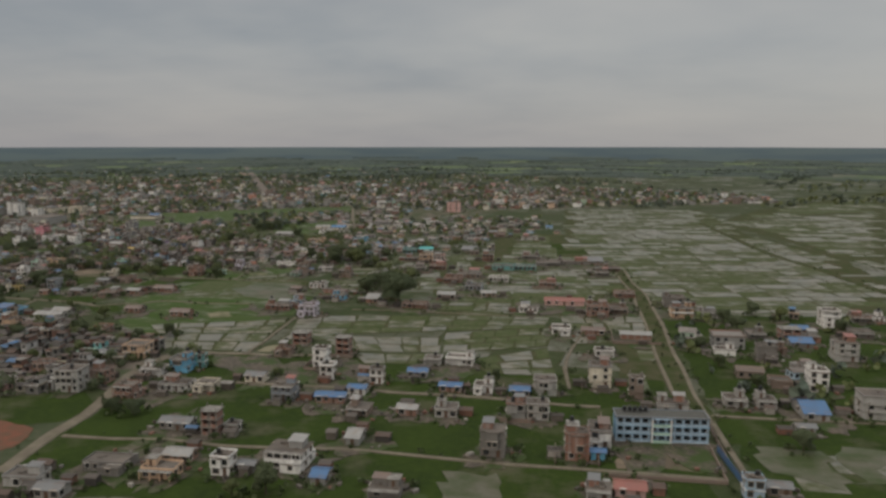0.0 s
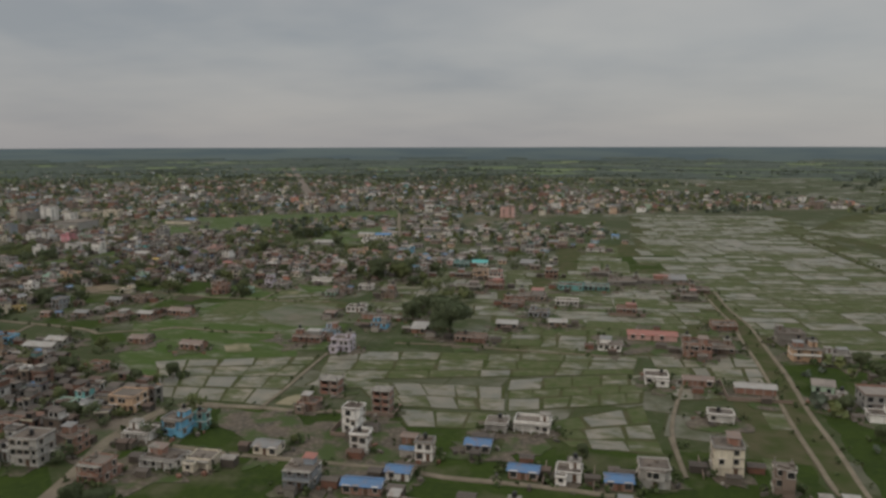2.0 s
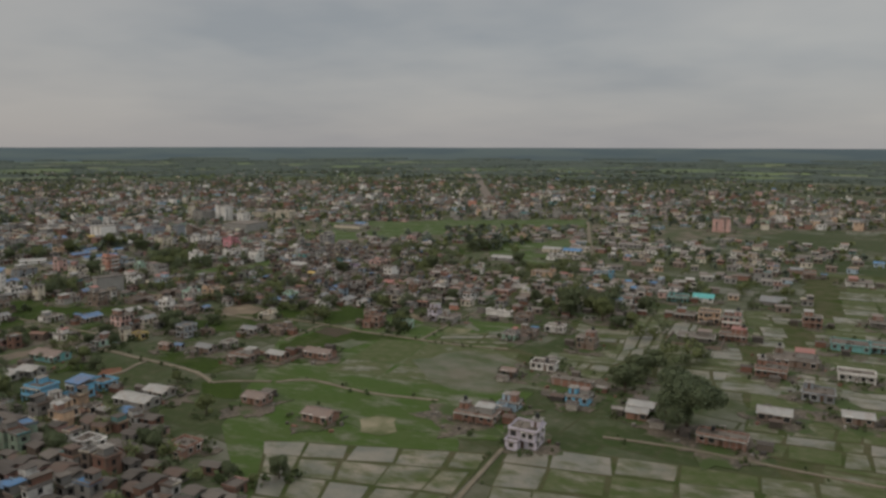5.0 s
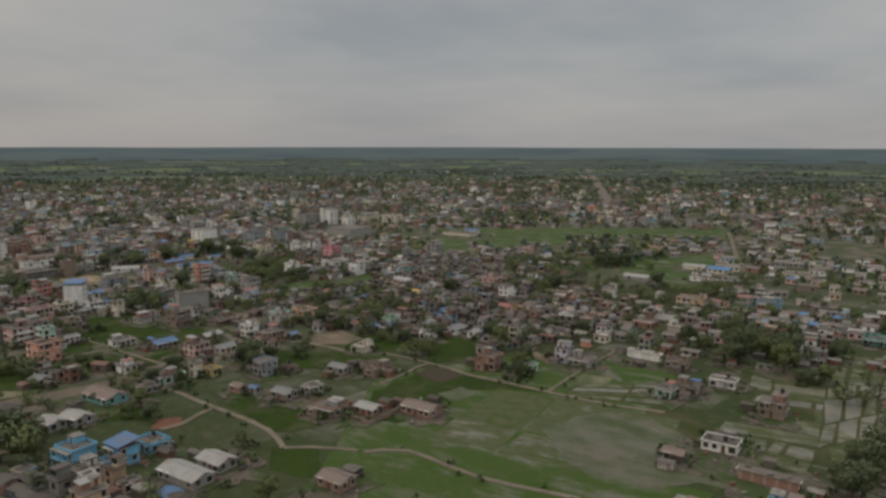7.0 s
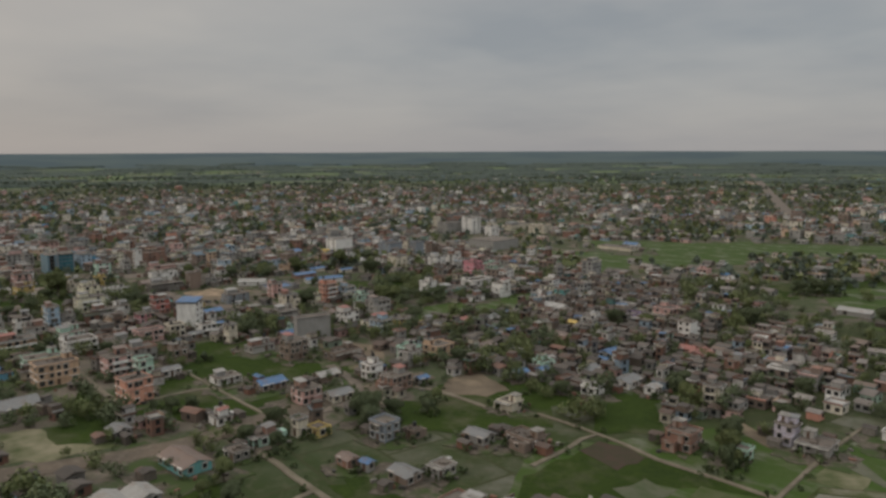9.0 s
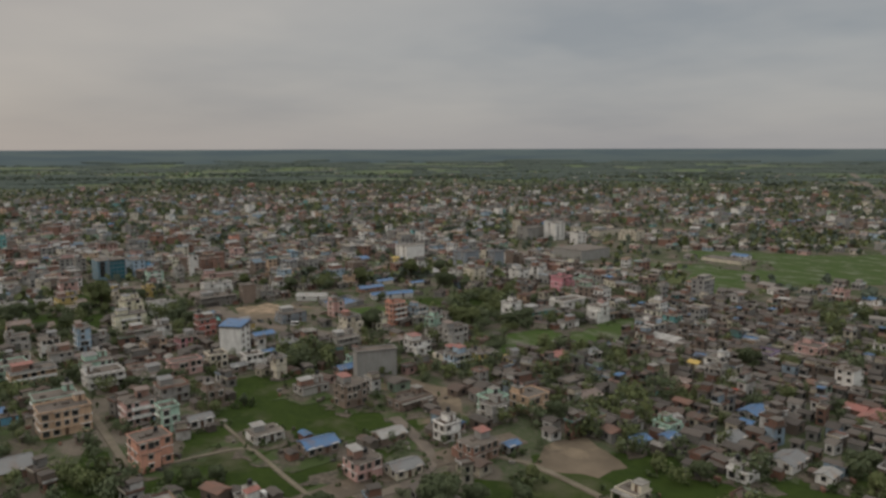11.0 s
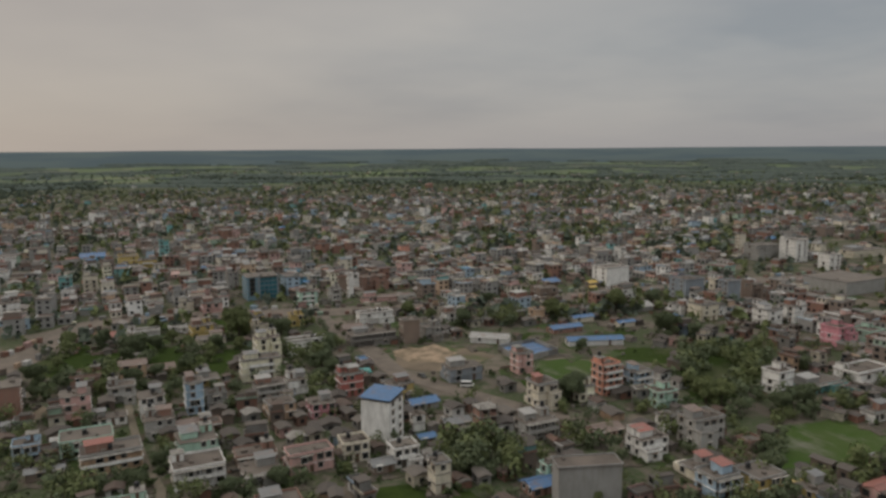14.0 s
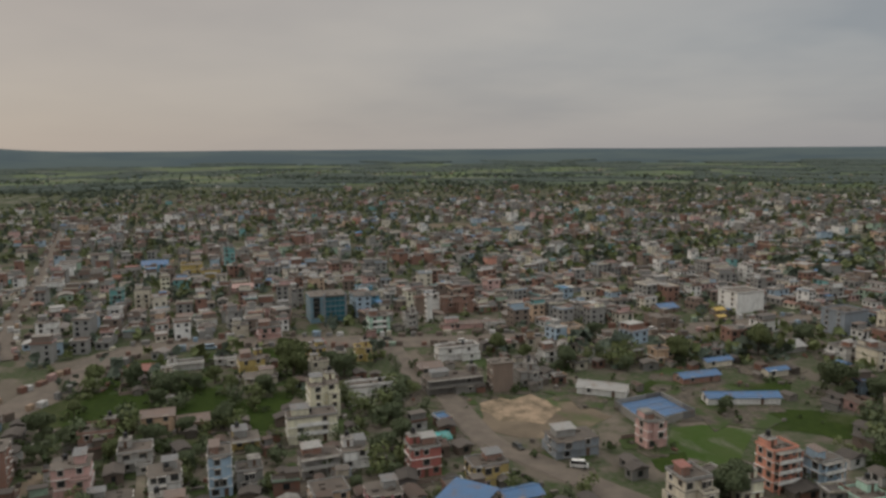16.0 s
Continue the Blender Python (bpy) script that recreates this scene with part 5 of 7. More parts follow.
house(-105, 189, 7.7, 5.7, 0, 1, "tin", "brick", "white")
house(-105, 179, 9.1, 5.4, 0, 1, "flat", "peach")
house(-122, 181, 11.7, 5.9, 0, 1, "flat", "soot")
house(-89, 183, 5.2, 4.7, 0, 2, "flat", "white")
house(-83, 185, 4.4, 3.3, 0, 1, "tin", "soot", "grey")
house(-73, 191, 10.8, 7.6, 0, 2, "flat", "white")
house(-138, 169, 9.5, 5.8, 0, 1, "flat", "lightgrey")
house(-127, 164, 6.9, 5.2, 0, 1, "tin", "grey", "grey")
house(-77, 243, 10.2, 5.3, 0, 1, "tin", "brick", "blue")
house(-64, 233, 7.2, 6.5, 0, 1, "flat", "brown")
house(-59, 210, 4.0, 8.0, 0, 1, "tin", "grey", "white")
house(-70, 252.5, 6.3, 4.7, 0, 1, "tin", "white", "blue")
house(-61, 182, 3.9, 6.1, 0, 1, "tin", "grey", "blue")
house(-42, 177, 7.7, 4.7, 0, 1, "flat", "soot")
house(-48, 235, 6.4, 4.9, 0, 1, "tin", "brick", "white")
house(-35, 236, 7.0, 6.3, 0, 1, "flat", "lightgrey")
house(-17, 207, 6.8, 6.1, 0, 3, "flat", "soot")
house(-12, 237, 5.8, 5.1, 0, 2, "flat", "grey")
house(-5, 238, 6.8, 6.0, 0, 2, "flat", "lightgrey")
house(-12, 259, 6.8, 5.1, 0, 1, "tin", "brick", "blue")
house(-3, 263, 7.4, 6.7, 0, 2, "flat", "lightgrey")
house(-37, 260, 7.8, 4.7, 0, 1, "tin", "brick", "blue")
house(-25, 262, 6.4, 5.8, 0, 1, "flat", "white")
house(-52, 275, 7.1, 5.3, 0, 1, "tin", "grey", "blue")
house(-38, 295, 10.8, 6.5, 0, 1, "flat", "white")
house(7, 208, 6.4, 6.0, 0, 3, "flat", "brick")
house(12, 185, 5.9, 5.3, 0, 1, "flat", "lightgrey")
house(-93, 282, 5.7, 5.1, 0, 3, "flat", "white")
house(-86, 268, 5.2, 4.7, 0, 2, "flat", "white")
house(-89, 300, 6.1, 5.5, 0, 3, "frame", "grey")
house(-113, 315, 7.0, 6.3, 0, 2, "frame", "grey")
house(-114, 297, 6.3, 5.7, 0, 1, "flat", "brown")
house(-66, 266, 4.8, 4.3, 0, 2, "flat", "white")
house(-73, 276, 4.5, 3.3, 0, 1, "tin", "brick", "brown")
house(-49, 293, 6.4, 5.7, 0, 1, "flat", "lightgrey")
house(14, 219, 6.2, 8.0, 0, 2, "flat", "white")
house(13, 208, 3.9, 2.9, 0, 1, "tin", "blue", "blue")
house(17, 275, 7.7, 6.9, 0, 3, "flat", "cream")
house(29, 263, 4.7, 4.1, 0, 3, "flat", "brown")
house(21, 315, 7.6, 5.3, 0, 1, "flat", "white")
house(40, 253, 10.0, 5.0, 0, 1, "flat", "lightgrey")
house(62, 261, 7.1, 6.4, 0, 1, "flat", "lightgrey")
house(72, 261, 6.1, 5.5, 0, 1, "flat", "lightgrey")
house(83, 283, 7.2, 6.5, 0, 1, "flat", "brown")
house(95, 281, 6.5, 6.2, 0, 3, "flat", "white")
house(97, 303, 6.6, 5.9, 0, 1, "flat", "grey")
house(85, 255, 7.7, 13.9, 0, 1, "tin", "grey", "blue")
house(120, 325, 8.8, 8.0, 0, 3, "flat", "lightgrey")
house(105, 256, 9.1, 8.2, 0, 3, "flat", "lightgrey")
house(78, 237, 5.1, 3.9, 0, 1, "tin", "grey", "grey")
house(51, 190, 4.5, 4.0, 0, 2, "flat", "lightblue")
house(58, 193, 5.7, 4.2, 0, 1, "tin", "brown", "grey")
house(20, 187, 7.5, 5.6, 0, 1, "tin", "pink", "red")
house(72, 325, 8.3, 5.8, 0, 1, "flat", "white")
house(61, 336, 8.3, 7.5, 0, 1, "flat", "lightgrey")
house(3, 352, 8.3, 7.5, 0, 1, "flat", "white")
house(18, 351, 10.5, 5.2, 0, 1, "tin", "brick", "brown")
house(-14, 395, 9.7, 8.7, 0, 1, "flat", "white")
house(22, 393, 11.0, 9.9, 0, 2, "flat", "brick")
house(65, 395, 10.7, 7.5, 0, 2, "flat", "peach")
house(78, 397, 9.5, 5.7, 0, 1, "flat", "lightgrey")
house(37, 346, 13.6, 5.4, 0, 1, "tin", "brick", "white")
house(-196, 280, 5.3, 4.8, 0, 1, "flat", "mint")
house(-186, 281, 7.1, 5.4, 0, 1, "tin", "brown", "grey")
house(-175, 285, 9.3, 8.4, 0, 2, "flat", "peach")
house(-210, 279, 4.9, 4.4, 0, 1, "flat", "soot")
house(-223, 362, 8.3, 6.2, 0, 1, "tin", "brick", "brown")
house(-194, 358, 9.8, 6.8, 0, 1, "tin", "brick", "brown")
house(-291, 331, 7.9, 7.1, 0, 2, "flat", "skyblue")
house(-282, 339, 6.6, 6.2, 0, 2, "flat", "skyblue", "blue")
house(-283, 349, 7.6, 6.6, 0, 1, "flat", "skyblue")
house(-258, 342, 14.3, 7.1, 0, 1, "tin", "grey", "white")
house(-258, 352, 9.1, 6.4, 0, 1, "tin", "grey", "white")
house(-149, 381, 13.0, 6.5, 0, 1, "flat", "brick")
house(-128, 369, 8.4, 7.6, 0, 2, "flat", "lilac")
house(-143, 395, 5.9, 5.3, 0, 1, "flat", "lightblue")
house(-124, 411, 7.8, 6.0, 0, 1, "flat", "skyblue")
house(-131, 427, 14.8, 3.7, 0, 1, "blank", "brick")
house(-103, 405, 6.5, 4.9, 0, 1, "tin", "brick", "white")
house(-156, 428, 5.6, 4.6, 0, 1, "tin", "dark", "brown")
house(5, 416, 21.5, 7.5, 0, 1, "tin", "pink", "red")
house(-37, 482, 12.2, 7.3, 0, 1, "flat", "white")
house(-66, 475, 10.8, 9.7, 0, 1, "flat", "brick")
house(-50, 452, 9.8, 8.9, 0, 1, "flat", "slategrey")
house(-63, 424, 9.8, 7.4, 0, 1, "tin", "brown", "white")
house(-39, 432, 8.5, 6.4, 0, 1, "tin", "brown", "white")
house(-76, 395, 13.6, 5.4, 0, 1, "flat", "brick")
house(-5, 469, 10.2, 6.1, 0, 1, "flat", "brick")
house(-368, 361, 6.0, 5.4, 0, 1, "tin", "soot", "grey")
house(-356, 388, 5.8, 5.2, 0, 1, "flat", "white")
house(-334, 390, 8.2, 7.4, 0, 1, "flat", "mint")
house(-333, 365, 13.9, 8.3, 0, 1, "tin", "teal", "brown")
house(-328, 378, 5.5, 5.0, 0, 1, "flat", "soot")
house(-330, 400, 3.9, 3.4, 0, 2, "flat", "cream")
house(-326, 404, 4.6, 4.1, 0, 1, "flat", "yellow")
house(-310, 417, 6.7, 6.0, 0, 2, "flat", "slategrey")
house(-304, 423, 3.8, 3.4, 0, 1, "flat", "brown")
house(-284, 402, 7.3, 5.5, 0, 1, "tin", "brown", "grey")
house(-280, 412, 5.1, 4.6, 0, 1, "flat", "lightgrey")
house(-302, 397, 5.0, 3.7, 0, 1, "tin", "brick", "brown")
house(-296, 399, 3.2, 2.4, 0, 1, "tin", "grey", "blue")
house(-300, 463, 6.2, 5.6, 0, 1, "flat", "cream")
house(-277, 443, 9.5, 6.7, 0, 1, "flat", "brown")
house(-288, 435, 7.4, 5.5, 0, 1, "tin", "grey", "grey")
house(-261, 400, 9.7, 6.8, 0, 1, "flat", "brown")
house(-250, 407, 7.9, 5.5, 0, 1, "tin", "brick", "white")
house(-236, 417, 11.7, 7.0, 0, 1, "tin", "brick", "brown")
house(-243, 473, 7.7, 7.0, 0, 2, "flat", "brick")
house(-224, 500, 5.8, 5.1, 0, 2, "flat", "lilac")
house(-228, 478, 4.6, 4.1, 0, 1, "flat", "mint")
house(-197, 520, 13.9, 2.8, 0, 1, "blank", "white")
house(-175, 480, 5.5, 5.0, 0, 1, "flat", "mint")
house(-170, 488, 7.8, 7.1, 0, 1, "flat", "brown")
house(-323, 341, 7.7, 5.9, 0, 1, "tin", "grey", "white")
house(-321, 348, 8.3, 6.2, 0, 1, "tin", "grey", "white")
house(-147, 443, 9.6, 6.8, 0, 1, "flat", "white")
house(-161, 502, 8.8, 5.3, 0, 1, "flat", "white")
house(-103, 412, 7.9, 5.9, 0, 1, "tin", "grey", "white")
house(-98, 555, 9.7, 8.7, 0, 2, "flat", "peach")
house(-99, 514, 15.5, 7.7, 0, 1, "flat", "soot")
house(-556, 337, 9.5, 8.6, 90, 4, "blank", "brick")
house(-575, 361, 9.5, 8.6, 90, 2, "flat", "brick")
house(-545, 358, 8.5, 7.7, 90, 3, "flat", "pink")
house(-533, 367, 10.4, 5.2, 90, 1, "flat", "white")
house(-533, 380, 7.1, 6.5, 90, 3, "flat", "white")
house(-518, 381, 8.2, 7.5, 90, 2, "flat", "lightgrey")
house(-533, 393, 5.2, 7.5, 90, 4, "flat", "lightblue")
house(-517, 388, 8.4, 4.7, 90, 1, "tin", "brick", "brown")
house(-514, 395, 6.0, 5.5, 90, 1, "flat", "brown")
house(-512, 361, 13.3, 9.5, 90, 2, "flat", "mint")
house(-498, 367, 14.8, 8.2, 90, 2, "flat", "peach")
house(-513, 346, 6.5, 5.9, 90, 2, "flat", "lightblue")
house(-532, 338, 5.7, 5.1, 90, 1, "flat", "teal")
house(-512, 352, 5.6, 5.1, 90, 1, "flat", "brick")
house(-498, 351, 8.8, 3.5, 90, 1, "tin", "brown", "grey")
house(-479, 387, 12.4, 9.5, 90, 2, "flat", "white")
house(-497, 389, 9.9, 9.0, 90, 2, "flat", "mint")
house(-559, 420, 14.0, 6.8, 90, 3, "flat", "ivory")
house(-580, 427, 9.0, 8.0, 90, 4, "flat", "ivory")
house(-588, 445, 16.6, 5.5, 90, 2, "flat", "white")
house(-537, 428, 6.8, 6.1, 90, 2, "flat", "white")
house(-536, 418, 9.7, 6.0, 90, 2, "flat", "lightgrey")
house(-515, 417, 8.2, 7.5, 90, 2, "flat", "peach")
house(-510, 429, 7.4, 6.8, 90, 2, "flat", "rose")
house(-485, 403, 10.5, 6.6, 90, 1, "flat", "brick")
house(-473, 415, 11.6, 5.8, 90, 2, "flat", "pink")
house(-474, 402, 9.3, 8.5, 90, 1, "flat", "grey")
house(-474, 428, 7.0, 6.4, 90, 2, "flat", "cream")
house(-526, 444, 7.7, 6.9, 90, 3, "flat", "red")
house(-542, 453, 7.2, 5.5, 90, 1, "tin", "white", "teal")
house(-483, 440, 9.4, 8.6, 38, 5, "blank", "white", "blue")
house(-516, 458, 9.2, 6.6, 90, 2, "flat", "yellow")
house(-502, 461, 9.5, 5.9, 90, 1, "tin", "grey", "blue")
house(-485, 452, 3.5, 3.1, 90, 2, "flat", "white")
house(-474, 450, 4.6, 3.5, 90, 1, "tin", "brown", "blue")
house(-475, 470, 5.9, 5.4, 90, 3, "frame", "grey")
house(-481, 463, 7.9, 5.3, 90, 1, "tin", "brown", "grey")
house(-524, 487, 12.7, 7.9, 90, 2, "flat", "slategrey")
house(-521, 511, 6.3, 5.8, 90, 3, "flat", "pink")
house(-487, 498, 7.2, 7.2, 90, 3, "flat", "cream")
house(-485, 513, 6.0, 5.4, 90, 2, "flat", "ivory")
house(-565, 522, 16.5, 8.0, 48, 1, "tin", "white", "white")
house(-669, 513, 27.0, 5.0, 82, 1, "tin", "pink", "brown")
house(-541, 560, 24.0, 6.0, 73, 1, "tin", "white", "blue")
house(-488, 525, 7.3, 6.0, 90, 4, "flat", "orange")
house(-484, 535, 6.7, 6.7, 90, 3, "flat", "lightblue")
house(-469, 533, 7.5, 6.8, 90, 2, "flat", "mint")
house(-450, 518, 4.3, 4.0, 90, 2, "flat", "white")
house(-440, 522, 10.6, 7.6, 90, 3, "flat", "lightgrey")
house(-441, 503, 9.2, 7.0, 90, 2, "flat", "white")
house(-424, 470, 15.5, 6.0, 72, 4, "blank", "grey")
house(-456, 500, 9.0, 6.4, 90, 1, "tin", "pink", "brown")
house(-466, 482, 10.4, 6.9, 90, 2, "flat", "lightgrey")
house(-424, 506, 8.6, 5.3, 90, 1, "flat", "cream")
house(-414, 502, 7.6, 6.8, 90, 2, "flat", "lightblue")
house(-410, 512, 8.7, 7.9, 90, 2, "flat", "yellow")
house(-430, 531, 5.0, 4.6, 90, 1, "flat", "brown")
house(-461, 578, 7.6, 6.8, 90, 3, "flat", "white")
house(-458, 593, 16.1, 8.1, 90, 1, "flat", "teal")
house(-455, 614, 18.5, 9.3, 90, 2, "flat", "white")
house(-429, 585, 9.5, 4.8, 90, 1, "flat", "white")
house(-402, 522, 6.8, 6.2, 90, 1, "flat", "yellow")
house(-446, 441, 4.0, 5.1, 90, 3, "flat", "cream")
house(-463, 432, 6.0, 4.7, 90, 1, "tin", "brown", "grey")
house(-465, 439, 6.9, 6.3, 90, 2, "flat", "white")
house(-437, 468, 3.5, 3.1, 90, 2, "flat", "mint")
house(-434, 463, 7.2, 5.5, 90, 1, "tin", "brick", "blue")
house(-461, 367, 12.7, 9.1, 90, 2, "flat", "mint")
house(-439, 365, 14.1, 9.5, 90, 3, "flat", "peach")
house(-463, 348, 8.8, 5.5, 90, 1, "tin", "grey", "blue")
house(-460, 339, 10.4, 7.4, 90, 1, "tin", "white", "white")
house(-457, 353, 4.6, 4.1, 90, 1, "flat", "blue")
house(-432, 385, 9.1, 8.3, 90, 3, "flat", "pink")
house(-398, 378, 9.2, 8.4, 90, 3, "flat", "coral")
house(-447, 401, 9.5, 7.9, 90, 2, "flat", "grey")
house(-433, 410, 5.7, 5.1, 90, 2, "flat", "brown")
house(-419, 390, 5.4, 5.4, 90, 3, "flat", "mint")
house(-415, 345, 13.0, 11.0, 90, 1, "tin", "brick", "grey")
house(-417, 399, 7.2, 5.4, 90, 1, "tin", "white", "grey")
house(-394, 410, 8.8, 6.4, 90, 1, "flat", "white")
house(-403, 446, 8.7, 6.8, 90, 3, "flat", "brown")
house(-423, 442, 10.4, 6.6, 90, 1, "flat", "lightgrey")
house(-354, 419, 7.7, 7.0, 90, 2, "flat", "pink")
house(-348, 428, 8.3, 6.4, 90, 1, "tin", "cream", "grey")
house(-369, 438, 8.4, 5.9, 90, 1, "tin", "brown", "white")
house(-359, 452, 5.9, 5.4, 90, 2, "flat", "white")
house(-362, 474, 6.6, 5.9, 90, 2, "flat", "lightgrey")
house(-343, 450, 9.5, 6.8, 90, 2, "flat", "brick")
house(-340, 460, 4.3, 3.3, 90, 1, "tin", "grey", "blue")
house(-376, 418, 9.6, 7.4, 90, 1, "tin", "brown", "blue")
house(-303, 513, 7.4, 5.8, 90, 1, "tin", "white", "grey")
house(-310, 539, 8.7, 6.2, 90, 1, "tin", "grey", "blue")
house(-303, 591, 6.8, 6.2, 90, 3, "blank", "white")
house(-285, 511, 8.8, 6.8, 90, 1, "tin", "white", "grey")
house(-274, 510, 5.4, 4.1, 90, 1, "tin", "white", "white")
house(-289, 495, 6.2, 5.7, 90, 1, "flat", "white")
house(-341, 606, 7.8, 7.1, 90, 1, "flat", "purple")
house(-330, 621, 10.1, 9.1, 90, 2, "flat", "pink")
house(-319, 491, 5.7, 4.3, 90, 1, "tin", "grey", "blue")
house(-315, 500, 4.5, 3.5, 90, 1, "tin", "grey", "blue")
house(-323, 514, 4.2, 3.2, 90, 1, "tin", "cream", "white")
house(-283, 563, 9.9, 7.6, 90, 1, "tin", "brick", "red")
house(-399, 626, 6.7, 6.0, 90, 2, "flat", "teal")
house(-394, 537, 9.9, 7.0, 90, 1, "tin", "pink", "red")
house(-388, 550, 9.5, 7.3, 90, 1, "tin", "grey", "grey")
house(-391, 494, 4.2, 3.9, 90, 2, "flat", "grey")
house(-367, 478, 7.2, 6.6, 90, 2, "flat", "mint")
house(-354, 509, 9.3, 7.2, 90, 1, "tin", "cream", "brown")
house(-343, 530, 4.1, 3.7, 90, 1, "flat", "teal")
house(-368, 518, 8.7, 5.5, 90, 1, "blank", "soot")
house(-390, 461, 13.1, 7.3, 90, 1, "flat", "brown")
house(-583, 377, 9.3, 7.2, 90, 2, "tin", "peach", "brown")
house(-582, 387, 9.0, 7.2, 90, 1, "tin", "peach", "brown")
house(-556, 372, 8.3, 7.5, 90, 2, "flat", "lightgrey")
house(-623, 489, 16.9, 5.7, 90, 2, "flat", "white")
house(-587, 474, 19.9, 8.0, 90, 2, "flat", "soot")
house(-581, 490, 7.4, 6.7, 90, 4, "blank", "brown")
house(-583, 501, 6.8, 6.1, 90, 2, "flat", "grey")
house(-605, 524, 11.7, 5.9, 90, 2, "flat", "white")
house(-590, 563, 7.3, 6.7, 90, 2, "flat", "peach")
house(-589, 582, 4.7, 4.2, 90, 2, "flat", "brick")
house(-620, 411, 11.4, 7.1, 90, 1, "flat", "cream")
house(-622, 433, 6.6, 5.9, 90, 2, "flat", "cream")
house(-561, 401, 7.4, 6.7, 90, 1, "flat", "yellow")
house(-533, 400, 6.0, 5.5, 90, 2, "flat", "grey")
house(-196, 255, 7.0, 5.2, 0, 2, "flat", "brick")
house(114, 354, 9.7, 8.3, 0, 1, "flat", "brick")
house(88, 322, 7.2, 6.1, 0, 2, "flat", "soot")
house(108, 344, 9.3, 8.8, 0, 1, "tin", "soot", "blue")
house(134, 386, 8.0, 7.6, 0, 3, "flat", "white")
house(115, 369, 7.5, 6.4, 0, 1, "tin", "soot", "blue")
house(153, 398, 8.5, 8.1, 0, 1, "flat", "soot")
house(161, 399, 6.7, 6.3, 0, 1, "flat", "white")
house(40, 443, 11.2, 8.4, 0, 1, "flat", "brick")
house(31, 513, 9.1, 8.6, 0, 1, "flat", "soot")
house(-264, 319, 6.4, 6.0, 90, 2, "flat", "peach")
house(-243, 310, 5.9, 4.4, 90, 1, "flat", "white")
house(-282, 328, 6.6, 4.9, 90, 1, "flat", "white")
house(-214, 320, 6.9, 5.9, 0, 1, "flat", "brick")
house(-193, 286, 4.9, 3.7, 90, 2, "flat", "teal")
house(-265, 330, 4.8, 3.6, 90, 1, "flat", "peach")
house(-120, 600, 10.8, 9.2, 0, 1, "flat", "teal")
house(-141, 820, 14.7, 13.9, 0, 1, "flat", "white")
house(-305, 598, 6.8, 5.1, 0, 2, "blank", "white")
house(-702, 506, 3.9, 2.9, 90, 4, "flat", "white")
house(-614, 882, 17.3, 13.0, 0, 3, "flat", "cream")
house(-342, 549, 6.5, 4.9, 0, 1, "tin", "brown", "brown")
house(-428, 606, 8.4, 7.2, 0, 3, "flat", "white")
house(-645, 369, 8.4, 8.0, 90, 1, "tin", "grey", "red")
house(-633, 377, 7.2, 6.8, 90, 1, "flat", "cream")
house(-749, 480, 7.9, 7.5, 90, 3, "blank", "blue")
house(-565, 561, 15.6, 6.2, 90, 1, "tin", "brick", "blue")
house(-578, 580, 11.4, 4.6, 90, 1, "tin", "cream", "blue")
house(-560, 592, 9.1, 3.6, 90, 1, "tin", "cream", "blue")
house(-899, 310, 11.6, 9.9, 90, 3, "blank", "white")
house(-903, 366, 17.1, 16.2, 90, 2, "tin", "blue", "blue")
house(-878, 415, 6.8, 5.1, 90, 6, "flat", "teal")
house(-805, 418, 12.3, 9.2, 90, 1, "tin", "pink", "pink")
house(-887, 390, 13.9, 13.2, 90, 2, "flat", "yellow")
house(-862, 402, 12.4, 10.6, 90, 2, "flat", "yellow")
house(-745, 442, 6.5, 6.2, 90, 4, "flat", "grey")
house(-642, 435, 6.8, 6.5, 90, 2, "flat", "yellow")
house(-636, 409, 9.3, 8.9, 90, 2, "flat", "yellow")
house(-651, 640, 6.1, 4.8, 90, 1, "tin", "brown", "yellow")
house(-568, 634, 8.1, 7.7, 0, 2, "flat", "white")
house(-610, 473, 8.8, 7.5, 90, 1, "tin", "brown", "brown")
house(-594, 506, 7.6, 6.5, 90, 1, "flat", "grey")
house(-647, 554, 7.8, 7.4, 90, 1, "flat", "peach")
house(-647, 385, 13.1, 5.2, 90, 1, "flat", "white")
house(-648, 400, 8.0, 3.2, 90, 1, "flat", "white")
house(-644, 409, 6.4, 4.8, 90, 1, "flat", "cream")
house(-635, 453, 5.8, 5.5, 90, 2, "flat", "yellow")
house(-343, 328, 4.9, 4.2, 90, 1, "flat", "lightblue")
house(-252, 511, 5.5, 5.3, 0, 3, "flat", "cream")
house(-338, 564, 6.7, 5.0, 0, 2, "flat", "grey")
house(-345, 577, 6.5, 6.1, 0, 2, "flat", "white")
house(92, 356, 7.8, 7.4, 0, 1, "flat", "soot")
house(94, 331, 8.3, 6.2, 0, 1, "flat", "brown")
house(107, 356, 8.6, 7.3, 0, 2, "frame", "brick")
house(65, 421, 11.1, 9.5, 0, 2, "flat", "soot")
house(141, 365, 9.6, 7.2, 0, 1, "flat", "soot")
house(32, 400, 11.3, 8.5, 0, 1, "flat", "brown")
house(-84, 524, 11.3, 8.5, 0, 1, "flat", "brick")
house(-37, 529, 14.9, 11.1, 0, 1, "flat", "teal")
house(-58, 495, 15.9, 13.5, 0, 1, "flat", "brown")
house(-6, 554, 17.5, 14.8, 0, 1, "flat", "soot")
house(-52, 567, 8.3, 7.1, 0, 2, "flat", "brick")
house(-58, 719, 16.9, 16.0, 0, 1, "flat", "brown")
house(-94, 750, 11.5, 8.6, 0, 2, "flat", "cream")
